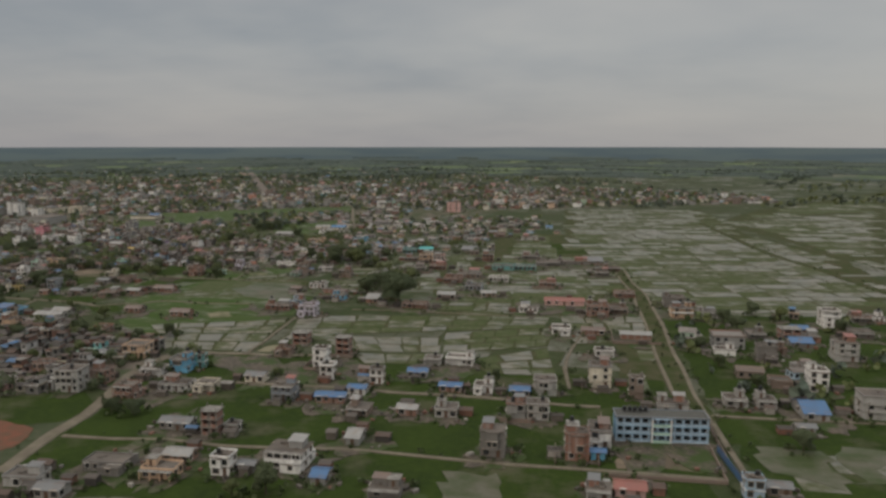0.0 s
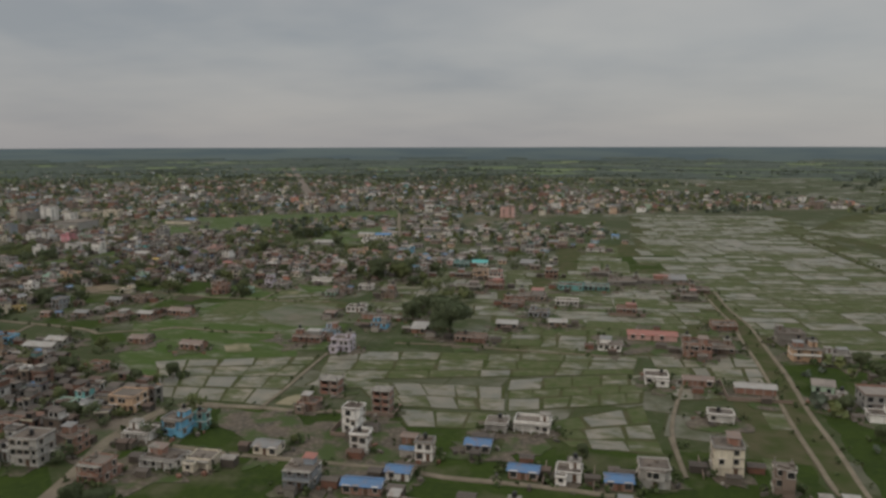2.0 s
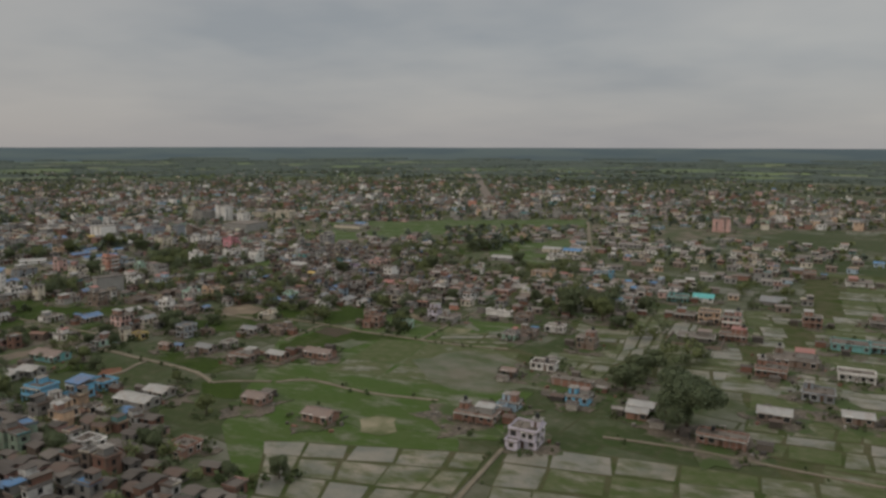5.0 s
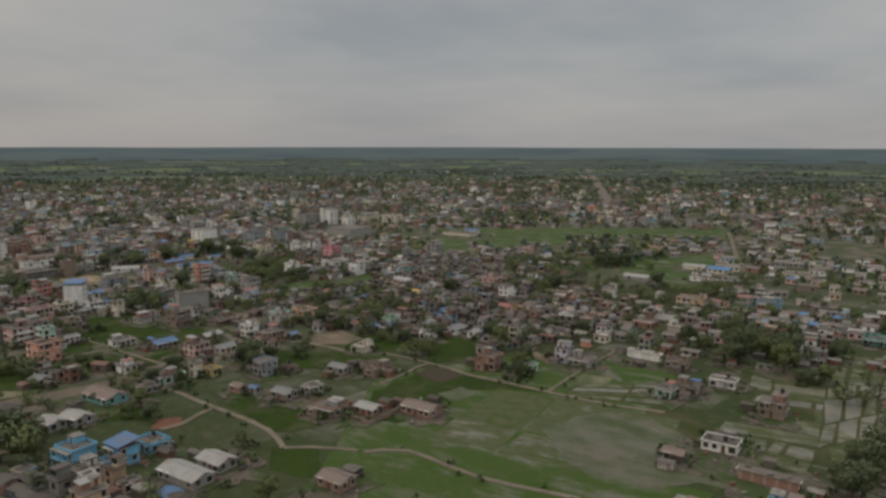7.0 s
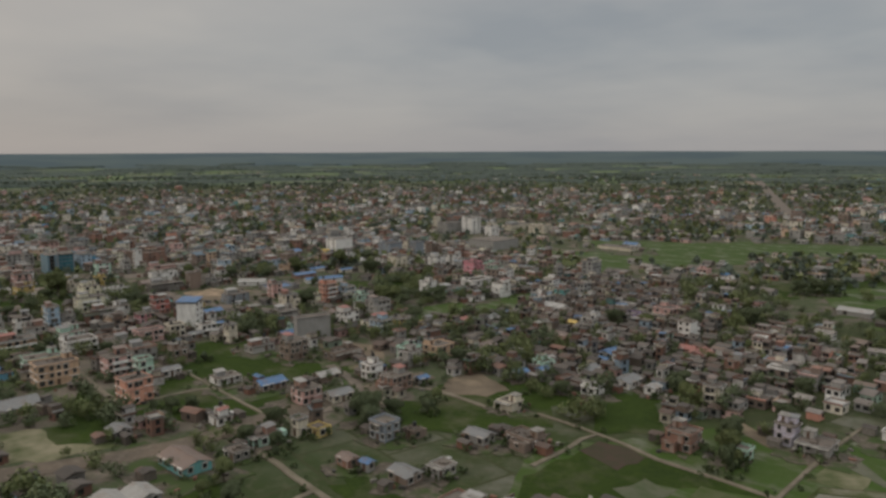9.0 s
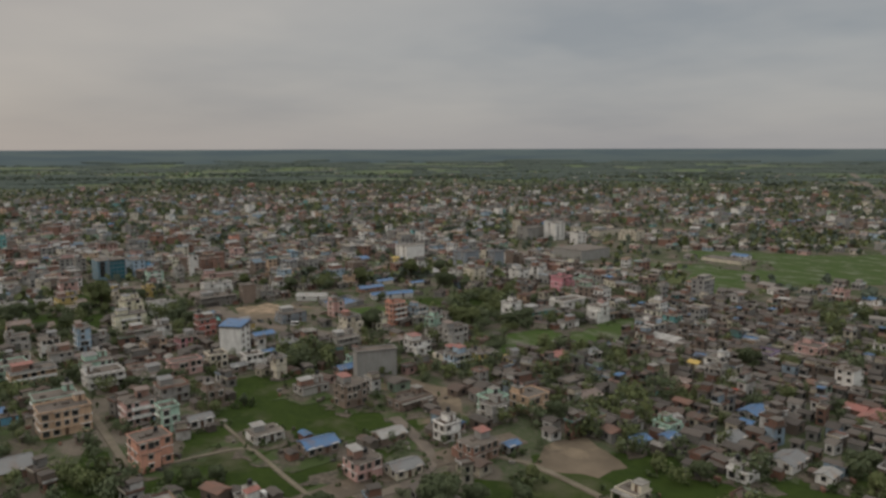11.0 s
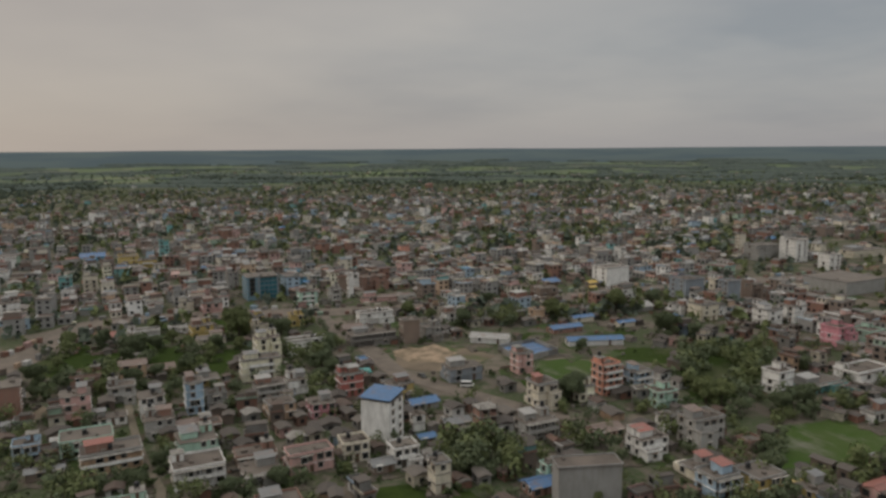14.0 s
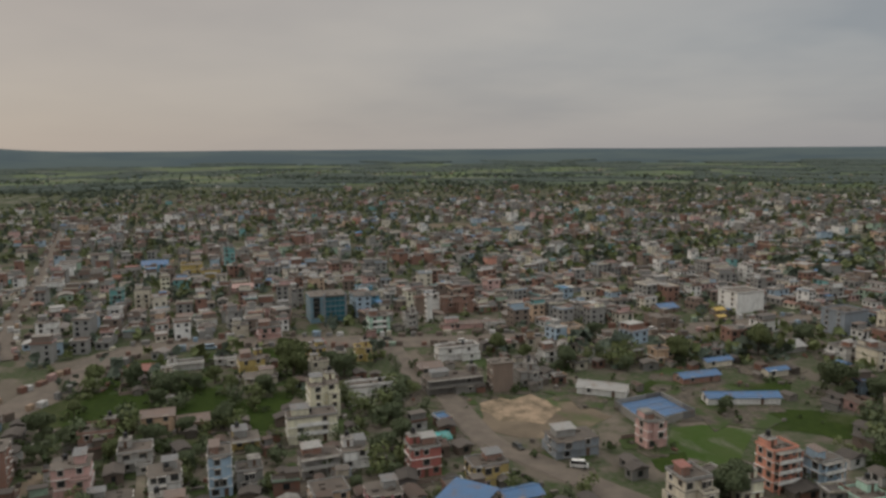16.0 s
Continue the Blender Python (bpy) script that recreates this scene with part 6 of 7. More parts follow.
house(-178, 760, 16.7, 15.9, 0, 1, "flat", "cream")
house(-190, 649, 13.6, 12.9, 0, 1, "flat", "blue")
house(27, 566, 13.8, 13.1, 0, 1, "tin", "soot", "grey")
house(-20, 582, 12.9, 11.0, 0, 1, "flat", "soot")
house(-25, 700, 14.7, 14.0, 0, 1, "flat", "white")
house(-149, 661, 12.8, 12.2, 0, 1, "flat", "brown")
house(-140, 553, 11.8, 8.9, 0, 1, "flat", "soot")
house(-71, 613, 12.4, 11.7, 0, 1, "tin", "soot", "grey")
house(39, 533, 11.2, 8.4, 0, 1, "flat", "brown")

# ---- trees ----
tree(-458, 549, 12.5, 1)
tree(-466, 557, 8.0, 0)
tree(-87, 401, 22.3, 3)
tree(-112, 428, 12.9, 0)
tree(-320, 419, 9.4, 0)
tree(-231, 476, 10.2, 1)
tree(-165, 533, 11.2, 0)
tree(-188, 551, 11.4, 2)
tree(-148, 547, 15.3, 0)
tree(-136, 521, 7.7, 3)
tree(-158, 553, 9.7, 1)
tree(-111, 444, 12.5, 0)
tree(-376, 381, 6.6, 0)
tree(-330, 428, 8.4, 1)
tree(-421, 471, 5.7, 1)
tree(-619, 423, 19.4, 1)
tree(-614, 441, 11.2, 0)
tree(-484, 508, 12.4, 0)
tree(-348, 488, 8.2, 0)
tree(-295, 485, 7.0, 0)
tree(-305, 480, 5.7, 1)
tree(-338, 586, 10.9, 0)
tree(-324, 592, 9.8, 1)
tree(-269, 524, 7.9, 0)
tree(-424, 417, 5.3, 2)
tree(-632, 354, 11.6, 1)
tree(-586, 344, 10.4, 0)
tree(-576, 353, 8.3, 0)
tree(-612, 380, 11.4, 0)
tree(-616, 388, 8.7, 0)
tree(-608, 400, 9.3, 1)
tree(-576, 396, 9.8, 0)
tree(-624, 421, 11.2, 1)
tree(-567, 376, 9.4, 0)
tree(-548, 385, 7.2, 0)
tree(-661, 424, 6.6, 2)
tree(-527, 405, 7.3, 1)
tree(-547, 402, 6.3, 0)
tree(-563, 445, 8.0, 0)
tree(-542, 438, 7.2, 0)
tree(-593, 458, 6.6, 0)
tree(-625, 438, 9.3, 0)
tree(-621, 506, 12.1, 1)
tree(-594, 523, 11.1, 0)
tree(-585, 568, 14.6, 1)
tree(-583, 605, 17.0, 1)
tree(-535, 595, 14.5, 0)
tree(-526, 603, 10.0, 0)
tree(-535, 549, 6.4, 0)
tree(-561, 366, 8.7, 1)
tree(-568, 345, 6.5, 0)
tree(-626, 368, 11.8, 2)
tree(-587, 367, 6.9, 0)
tree(-603, 351, 7.5, 1)
tree(-575, 385, 7.1, 0)
tree(-605, 376, 7.4, 0)
tree(-623, 395, 8.9, 1)
tree(-604, 411, 9.2, 0)
tree(-600, 420, 8.3, 1)
tree(-588, 406, 6.6, 1)
tree(-521, 425, 5.1, 0)
tree(-549, 433, 6.0, 1)
tree(-630, 557, 9.4, 0)
tree(-596, 549, 9.3, 0)
tree(-590, 635, 10.9, 0)
tree(-508, 580, 8.1, 1)
tree(-491, 508, 5.9, 0)
tree(-609, 513, 9.3, 1)
tree(-546, 444, 9.5, 0)
tree(-452, 455, 8.3, 1)
tree(-448, 462, 6.8, 0)
tree(-451, 447, 5.7, 0)
tree(-490, 379, 6.3, 0)
tree(-465, 405, 7.1, 0)
tree(-464, 393, 7.1, 0)
tree(-461, 545, 13.0, 1)
tree(-445, 561, 9.5, 0)
tree(-446, 573, 9.9, 0)
tree(-413, 520, 9.3, 0)
tree(-479, 372, 7.5, 0)
tree(-464, 423, 4.9, 1)
tree(-429, 592, 8.0, 0)
tree(-73, 173, 9.4, 0)
tree(-81, 170, 6.1, 1)
tree(-138, 220, 6.7, 3)
tree(-147, 221, 6.2, 3)
tree(84, 386, 8.4, 0)
tree(102, 402, 8.9, 0)
tree(63, 331, 7.2, 0)
tree(66, 306, 6.7, 0)
tree(74, 279, 7.1, 0)
tree(85, 364, 10.7, 0)
tree(113, 391, 9.8, 1)
tree(135, 371, 8.4, 0)
tree(-22, 277, 4.8, 0)
tree(73, 222, 8.4, 0)
tree(-107, 268, 3.8, 1)
tree(-246, 302, 8.4, 0)
tree(-222, 316, 7.2, 0)
tree(-214, 271, 6.7, 1)
tree(-179, 318, 7.8, 0)
tree(-191, 312, 5.6, 0)
tree(-182, 311, 4.7, 1)
tree(-226, 316, 8.1, 2)
tree(-228, 286, 5.8, 0)
tree(-218, 295, 5.0, 1)
tree(-317, 368, 8.7, 1)
tree(-324, 421, 12.5, 0)
tree(-165, 540, 16.6, 0)
tree(-146, 531, 15.9, 1)
tree(-230, 345, 9.0, 1)
tree(-188, 272, 7.1, 0)
tree(-298, 318, 7.0, 0)
tree(-374, 387, 6.1, 0)
tree(-380, 377, 5.3, 2)
tree(-340, 398, 8.5, 0)
tree(-335, 385, 7.4, 0)
tree(-263, 365, 6.3, 1)
tree(-321, 430, 7.8, 0)
tree(-230, 513, 8.1, 0)
tree(-236, 489, 8.5, 0)
tree(-322, 450, 6.6, 1)
tree(-180, 548, 8.0, 1)
tree(-131, 561, 10.6, 0)
tree(-131, 526, 9.8, 1)
tree(-108, 467, 7.8, 1)
tree(-323, 388, 8.1, 2)
tree(-320, 418, 6.9, 0)
tree(-304, 363, 7.0, 0)
tree(-313, 360, 5.6, 1)
tree(-290, 628, 13.0, 0)
tree(-292, 617, 11.2, 1)
tree(-297, 736, 12.1, 0)
tree(-304, 730, 10.6, 0)
tree(-290, 743, 11.5, 0)
tree(-246, 681, 11.1, 0)
tree(-262, 510, 8.9, 1)
tree(-235, 544, 8.4, 0)
tree(-227, 466, 9.3, 2)
tree(-227, 473, 5.5, 1)
tree(-316, 440, 6.5, 0)
tree(-399, 366, 6.1, 1)
tree(-391, 360, 7.0, 1)

# ---- the school beside the canal road ----


def school():
    x0, x1, y0, y1, n, sh, base = 18.8, 46.2, 222.2, 229.0, 3, 2.5, 0.3
    ob = new("school_building")
    ob.matrix_basis = pose((x0 + x1) / 2, (y0 + y1) / 2, 0, 0, 0, 3.5)
    w, d = x1 - x0, y1 - y0
    TAKEN.append(((x0 + x1) / 2, (y0 + y1) / 2, 15))
    child("plinth", box_mesh("plinth", [(-w / 2 - .3, -d / 2 - .3, -.2, w / 2 + .3, d / 2 + .3, base)], MATS["slab"]), ob)
    child("wall", box_mesh("wall", [(-w / 2, -d / 2 + 1.6, base, w / 2, d / 2, base + n * sh - .15)], paint("school")), ob)
    stair = (w * -.12, w * .10)
    for k in range(n):
        z = base + k * sh
        child("gallery_slab", box_mesh("gallery_slab", [(-w / 2 - .2, -d / 2, z + sh - .2, w / 2 + .2, -d / 2 + 1.6, z + sh)], paint("school")), ob)
        for a, b, col in ((-w / 2, stair[0] - .1, "lightblue"), (stair[0] + .1, stair[1] - .1, "mint"), (stair[1] + .1, w / 2, "lightblue")):
            out = .7 if col == "mint" else 0
            child("gallery_parapet", box_mesh("gallery_parapet", [(a, -d / 2 + .02 - out, z, b, -d / 2 + .16 - out, z + .75)], paint(col)), ob)
        for i in range(12):
            u = -w / 2 + (i + 0.0) / 11 * w
            child("column", box_mesh("column", [(-.26, -.26, 0, .26, .26, sh - .2)], paint("lightblue")), ob, pose(max(-w / 2 + .26, min(w / 2 - .26, u)), -d / 2 + .44, z))
        for i in range(11):
            u = -w / 2 + (i + .5) / 11 * w
            child("window", window_mesh(1.7, 1.6), ob, pose(u, -d / 2 + 1.596, z + .6))
    for k in range(1, n + 1):
        child("stair_landing", box_mesh("stair_landing", [(stair[0], -d / 2 - .75, base + k * sh - .2, stair[1], -d / 2 - .004, base + k * sh - .02)], paint("lightblue")), ob)
    for u in stair:
        child("pillar", box_mesh("pillar", [(-.22, -.22, base, .22, .22, base + n * sh - .2)], paint("white")), ob, pose(u + (.25 if u < 0 else -.25), -d / 2 - .52, 0))
    for i in range(3):
        child("window", window_mesh(1.25, 1.3), ob, pose(0, 0, 0, 0, 0, 90) @ pose(1, -w / 2 - .004, base + i * sh + .95))
    top = base + n * sh
    child("roof_slab", box_mesh("roof_slab", [(-w / 2 - .3, -d / 2 - .2, top - .0, w / 2 + .3, d / 2 + .3, top + .16)], paint("dark")), ob)
    child("parapet", ring_mesh("parapet", w + .4, d + .3, top + .16, top + .5, .16, paint("slategrey")), ob)
    for i in range(5):
        child("water_tank", tank_mesh(), ob, pose(-w / 2 + 3 + i * 1.6, d / 2 - 2, top + .16))
    tagged(ob, "long three-storey pale blue school with open galleries", "school")
    # the yard wall along the road side
    yard = new("yard_wall", box_mesh("yard_wall", [(14, 196.2, -.1, 46, 196.45, 1.1), (46.2, 196.2, -.1, 46.45, 219, 1.1)], paint("brown")))
    tagged(yard, "weathered low wall round the school yard", "wall")


school()


# ---- the rest of the town, too many to count ----
def in_any(polys, x, y):
    return any(inside(p, x, y) for p in polys)


# built-up quarters: share of cells that hold a house, most storeys, house size, cell size, outline
QUARTERS = [
    (0.64, 2, 4.5, 7.4, ((-330, 330), (-440, 300), (-560, 300), (-640, 330), (-650, 480), (-600, 600), (-520, 660), (-420, 600), (-330, 540), (-330, 440))),
    (0.78, 3, 7.2, 11.5, ((-650, 480), (-600, 600), (-520, 660), (-420, 600), (-340, 560), (-420, 700), (-640, 740), (-690, 700), (-690, 560))),
    (0.68, 3, 7.0, 10.4, ((-655, 330), (-760, 290), (-1250, 190), (-1500, 500), (-1400, 900), (-900, 950), (-690, 700), (-690, 500))),
    (0.92, 2, 4.0, 5.9, ((-330, 470), (-255, 480), (-225, 570), (-300, 680), (-420, 700), (-450, 600), (-400, 500))),
    (0.82, 2, 4.2, 6.1, ((-245, 335), (-160, 300), (-135, 262), (-195, 225), (-330, 235), (-420, 265), (-400, 330))),
    (0.52, 2, 7.0, 12.0, ((-420, 700), (-300, 690), (-180, 640), (-150, 800), (-200, 950), (-500, 1000), (-700, 930), (-640, 720))),
    (0.62, 3, 8.0, 13.0, ((-900, 950), (-500, 1000), (-200, 960), (-60, 1020), (330, 1190), (330, 1330), (-100, 1540), (-700, 1680), (-1250, 1450), (-1400, 950))),
    (0.30, 2, 8.0, 14.0, ((-1500, 500), (-1250, 200), (-1600, 120), (-1850, 350), (-1800, 900), (-1400, 1500), (-1350, 950))),
    (0.70, 3, 7.5, 11.5, ((-690, 700), (-900, 950), (-700, 935), (-640, 720), (-520, 660))),
    (0.42, 1, 6.5, 12.5, ((-300, 680), (-225, 570), (-110, 560), (-180, 640), (-180, 700))),
    (0.70, 2, 5.6, 9.6, ((-310, 640), (-225, 700), (-120, 625), (-140, 545), (-190, 530), (-223, 512), (-249, 505))),
    (0.50, 1, 6.2, 12.5, ((-180, 640), (-110, 560), (-60, 480), (-20, 470), (20, 640), (-20, 900), (-150, 900), (-150, 780))),
    (0.26, 1, 6.5, 15.0, ((58, 395), (58, 250), (100, 250), (160, 300), (200, 400), (200, 440), (120, 420))),
    (0.18, 2, 8.0, 16.0, ((600, 1080), (820, 1120), (900, 1300), (640, 1280))),
    (0.20, 1, 8.5, 17.0, ((-1250, 1450), (-700, 1680), (-100, 1560), (200, 1700), (-500, 2500), (-1500, 2400), (-2200, 1500))),
    (0.07, 1, 9.0, 26.0, ((-1850, 350), (-1600, 100), (-2600, -300), (-3200, 600), (-2600, 1800), (-1800, 1100))),
]


def in_wood(x, y):
    """Leafy pockets of the town."""
    return noise.noise((x * .0105, y * .0105, 9)) + .5 * noise.noise((x * .03, y * .03, 2)) > .22 - max(0, math.hypot(x + 350, y - 400) - 420) / 1500


def town():
    rnd = random.Random(11)
    panes, trees, sheds = [], [], []
    old, new_town = ([], [], [], []), ([], [], [], [])
    taken = {}
    for x, y, r in TAKEN:
        for i in range(int((x - r) // 12), int((x + r) // 12) + 1):
            for j in range(int((y - r) // 12), int((y + r) // 12) + 1):
                taken.setdefault((i, j), []).append((x, y, r))
    for share, tall, size, cell_size, poly in QUARTERS:
        walls, roofs, bands, tins = old if tall <= 2 and size < 5 else new_town
        xs, ys = [p[0] for p in poly], [p[1] for p in poly]
        cx = cy = cell_size
        y = min(ys)
        row = 0
        while y < max(ys):
            x = min(xs) + rnd.uniform(0, 6)
            row += 1
            while x < max(xs):
                px, py = x + rnd.uniform(-1.5, 1.5), y + rnd.uniform(-1.5, 1.5)
                x += cx * rnd.uniform(.85, 1.2)
                if not inside(poly, px, py):
                    continue
                patchy = noise.noise((px * .012, py * .012, 5)) * .35
                if rnd.random() > share + patchy * (1.2 if share < .9 else .5):
                    if rnd.random() < (.5 if cell_size < 12 else .3) and not near_road(px, py, 1) and not in_any(GREENS, px, py):
                        trees.append((px + rnd.uniform(-3, 3), py + rnd.uniform(-3, 3), rnd.uniform(1.6, 3.6)))
                    continue
                if rnd.random() < (.26 if cell_size < 8 else .42 if cell_size < 12 or size < 6.6 else .85):
                    tx, ty = px + rnd.choice((-1, 1)) * cx * .5, py + rnd.choice((-1, 1)) * cy * .5
                    if not in_any(GREENS, tx, ty) and not near_road(tx, ty, 1):
                        trees.append((tx, ty, rnd.uniform(1.2, 3.2) * (1 if cell_size < 12 else 1.3)))
                if in_any(GREENS, px, py) or near_road(px, py, 5.0):
                    continue
                cell = (int(px // 12), int(py // 12))
                if any(math.hypot(px - a, py - b) < r + size * .55 for a, b, r in taken.get(cell, ())):
                    continue
                if in_wood(px, py) and rnd.random() < (.75 if share < .9 else .25):
                    trees.append((px, py, rnd.uniform(2.2, 4.4)))
                    continue
                w, d = size * rnd.uniform(.65, 1.5), size * rnd.uniform(.65, 1.15)
                if rnd.random() < .4:
                    w, d = d, w
                n = min(tall, 1 + int(rnd.random() ** 1.8 * tall + .2))
                turn = radians(rnd.gauss(0, 7)) + (radians(rnd.choice((0, 8, -10))) if share < .7 else 0)
                sh = 2.6
                if rnd.random() < .03 and cell_size > 10:
                    w, d, n = w * 1.6, d * 1.4, min(4, n + 1)
                h = n * sh + .3
                if tall <= 2 and rnd.random() < .62 or rnd.random() < .14:
                    h = rnd.uniform(2.5, 3.5)
                    walls.append((px, py, 0, w, d, h, turn))
                    tins.append((px, py, h, w + .9, d + .9, min(1.5, d * .16), turn))
                    n = 1
                else:
                    walls.append((px, py, 0, w, d, h, turn))
                    roofs.append((px, py, h, w + .7, d + .7, .18, turn))
                    if rnd.random() < .35:
                        # a part upper storey
                        c, s = math.cos(turn), math.sin(turn)
                        kx, ky = rnd.choice((-1, 1)), rnd.choice((-1, 1))
                        fx, fy = rnd.uniform(.45, .65), rnd.uniform(.55, .95)
                        ox, oy = kx * w * (1 - fx) / 2, ky * d * (1 - fy) / 2
                        ux, uy = px + ox * c - oy * s, py + ox * s + oy * c
                        walls.append((ux, uy, h + .18, w * fx, d * fy, 2.4, turn))
                        roofs.append((ux, uy, h + 2.58, w * fx + .6, d * fy + .6, .16, turn))
                        for i in (-1, 1):
                            panes.append((ux + i * w * fx * .24 * c + (d * fy / 2 + .02) * s, uy + i * w * fx * .24 * s - (d * fy / 2 + .02) * c, h + 1.0, 1.2, .1, 1.3, turn))
                    elif rnd.random() < .5:
                        ox, oy = rnd.choice((-1, 1)) * (w / 2 - 1.7), d / 2 - 1.8
                        c, s = math.cos(turn), math.sin(turn)
                        walls.append((px + ox * c - oy * s, py + ox * s + oy * c, h + .18, 3, 3.2, 1.9, turn))
                        roofs.append((px + ox * c - oy * s, py + ox * s + oy * c, h + 2.08, 3.4, 3.6, .15, turn))
                    c, s = math.cos(turn), math.sin(turn)
                    rims = ((0, -d / 2 - .2, w + .5, .14), (0, d / 2 + .2, w + .5, .14), (-w / 2 - .2, 0, .14, d + .2), (w / 2 + .2, 0, .14, d + .2))
                    for ux, uy, lx, ly in rims if math.hypot(px + 350, py - 400) < 750 else rims[:1]:
                        bands.append((px + ux * c - uy * s, py + ux * s + uy * c, h + .18, lx, ly, .55, turn))
                c, s = math.cos(turn), math.sin(turn)
                near = math.hypot(px + 250, py - 330) < 620
                for k in range(n):
                    for fx, fy, ln in ((0, -1, w), (1, 0, d), (-1, 0, d)):
                        cnt = 1 if size < 4.6 else 2 if not near else max(2, int(ln / 3))
                        for i in range(cnt):
                            if rnd.random() < (.18 if near else .6):
                                continue
                            u = (i + .5) / cnt * ln - ln / 2
                            ox = u if fy else fx * (w / 2 + .02)
                            oy = u if fx else fy * (d / 2 + .02)
                            ww, hh = rnd.uniform(1.1, 1.7), rnd.uniform(1.2, 1.7)
                            panes.append((px + ox * c - oy * s, py + ox * s + oy * c, .9 + k * sh, ww if fy else .1, ww if fx else .1, hh, turn))
            y += cy * rnd.uniform(.9, 1.15)
    # lean-to sheds and yard walls by the houses set one by one
    tins = old[3]
    yards = []
    for x, y, r in TAKEN:
        if r < 2.9:
            continue
        for _ in range(rnd.choice((0, 1, 1, 2, 3))):
            a = rnd.choice((0, 90, 180, 270)) + rnd.uniform(-12, 12)
            k = r + rnd.uniform(2.0, 3.4)
            sx, sy = x + math.cos(radians(a)) * k, y + math.sin(radians(a)) * k
            if near_road(sx, sy, 2):
                continue
            w, d, h = rnd.uniform(2.6, 4.6), rnd.uniform(2.2, 3.6), rnd.uniform(2.0, 2.7)
            sheds.append((sx, sy, 0, w, d, h, 0))
            tins.append((sx, sy, h, w + .5, d + .5, .45, 0))
        if rnd.random() < .10:
            k = r + rnd.uniform(1.2, 3.0)
            for ux, uy, lx, ly in ((0, -k, 2 * k, .2), (-k, 0, .2, 2 * k), (k, 0, .2, 2 * k)):
                if rnd.random() < .7 and not near_road(x + ux, y + uy, 1.5):
                    yards.append((x + ux, y + uy, 0, lx, ly, rnd.uniform(1.3, 1.8), 0))
    many_boxes("yard_walls", yards, paint("brown"), "low weathered yard walls round single houses", "walls")
    many_boxes("lean_to_sheds", sheds, MATS["shed"], "dark weathered lean-to sheds beside single houses", "sheds")
    label = "close-packed %s of the small brick and concrete town houses"
    many_boxes("town_windows", panes, MATS["pane"], label % "dark windows", "windows")
    for (walls, roofs, bands, tins), key, word in ((old, "_old", "old "), (new_town, "", "")):
        many_boxes(word.strip() + "_town_walls" if word else "town_walls", walls, MATS["town_wall" + key], label % (word + "walls"), "houses")
        many_boxes("town_flat_roofs", roofs, MATS["town_roof" + key], label % (word + "flat roofs"), "roofs")
        many_boxes("town_parapets", bands, MATS["town_wall" + key], label % (word + "roof parapets"), "parapets")
        # pitched sheet roofs, as prisms
        V, F = [], []
        for px, py, z, w, d, r, a in tins:
            c, s = math.cos(a), math.sin(a)
            k = len(V)
            for ux, uy, uz in ((-w / 2, -d / 2, -.1), (w / 2, -d / 2, -.1), (w / 2, d / 2, -.1), (-w / 2, d / 2, -.1), (-w / 2, 0, r), (w / 2, 0, r)):
                V.append((px + ux * c - uy * s, py + ux * s + uy * c, z + uz))
            F += [(k, k + 1, k + 5, k + 4), (k + 2, k + 3, k + 4, k + 5), (k + 1, k + 2, k + 5), (k + 3, k, k + 4), (k, k + 3, k + 2, k + 1)]
        tagged(new("town_sheet_roofs", mesh_from("town_sheet_roofs", V, F, MATS["town_roof" + key])), label % (word + "pitched sheet roofs"), "roofs", kind="stuff")
    return trees


SPARE = town()


def yards():
    """Trodden, muddy ground round the houses, ragged at the rim."""
    rnd = random.Random(31)
    V, F = [], []
    for x, y, r in TAKEN:
        if r < 2.9:
            continue
        k, n = len(V), 30
        z = YARD_Z + rnd.uniform(-.012, .012)
        big = r * rnd.uniform(1.1, 1.9) + .9
        ox, oy = rnd.uniform(-.3, .3) * r, rnd.uniform(-.7, .1) * r
        sq = rnd.uniform(.7, 1.3)
        V.append((x + ox, y + oy, z))
        for i in range(n):
            a = i / n * math.tau
            q = big * (1 + .6 * noise.noise((x * .1 + math.cos(a) * 1.5, y * .1 + math.sin(a) * 1.5, 7)) + .5 * noise.noise((x + math.cos(a) * 4, y + math.sin(a) * 4, 3)))
            V.append((x + ox + math.cos(a) * q * sq, y + oy + math.sin(a) * q / sq, z))
        for i in range(n):
            V.append((V[k + 1 + i][0], V[k + 1 + i][1], z - .3))
        for i in range(n):
            j = (i + 1) % n
            F += [(k, k + 1 + i, k + 1 + j), (k + 1 + j, k + 1 + i, k + 1 + n + i, k + 1 + n + j)]
    tagged(new("house_yards", mesh_from("house_yards", V, F, MATS["yard"])), "trodden muddy brown yards round single houses", "ground", kind="stuff")


yards()


def litter():
    """Brick piles, wood stacks, water jars and scrap lying in the yards."""
    rnd = random.Random(41)
    rows = []
    for x, y, r in TAKEN:
        if r < 2.9:
            continue
        for _ in range(rnd.randint(3, 9)):
            a, k = rnd.uniform(0, math.tau), r * rnd.uniform(1.0, 1.7) + .8
            px, py = x + math.cos(a) * k, y + math.sin(a) * k
            if near_road(px, py, .6):
                continue
            rows.append((px, py, YARD_Z - .2, rnd.uniform(.5, 2.2), rnd.uniform(.4, 1.2), rnd.uniform(.5, 1.2), rnd.uniform(0, 3)))
    many_boxes("yard_litter", rows, MATS["shed"], "brick piles, wood stacks and scrap lying in house yards", "litter")


litter()


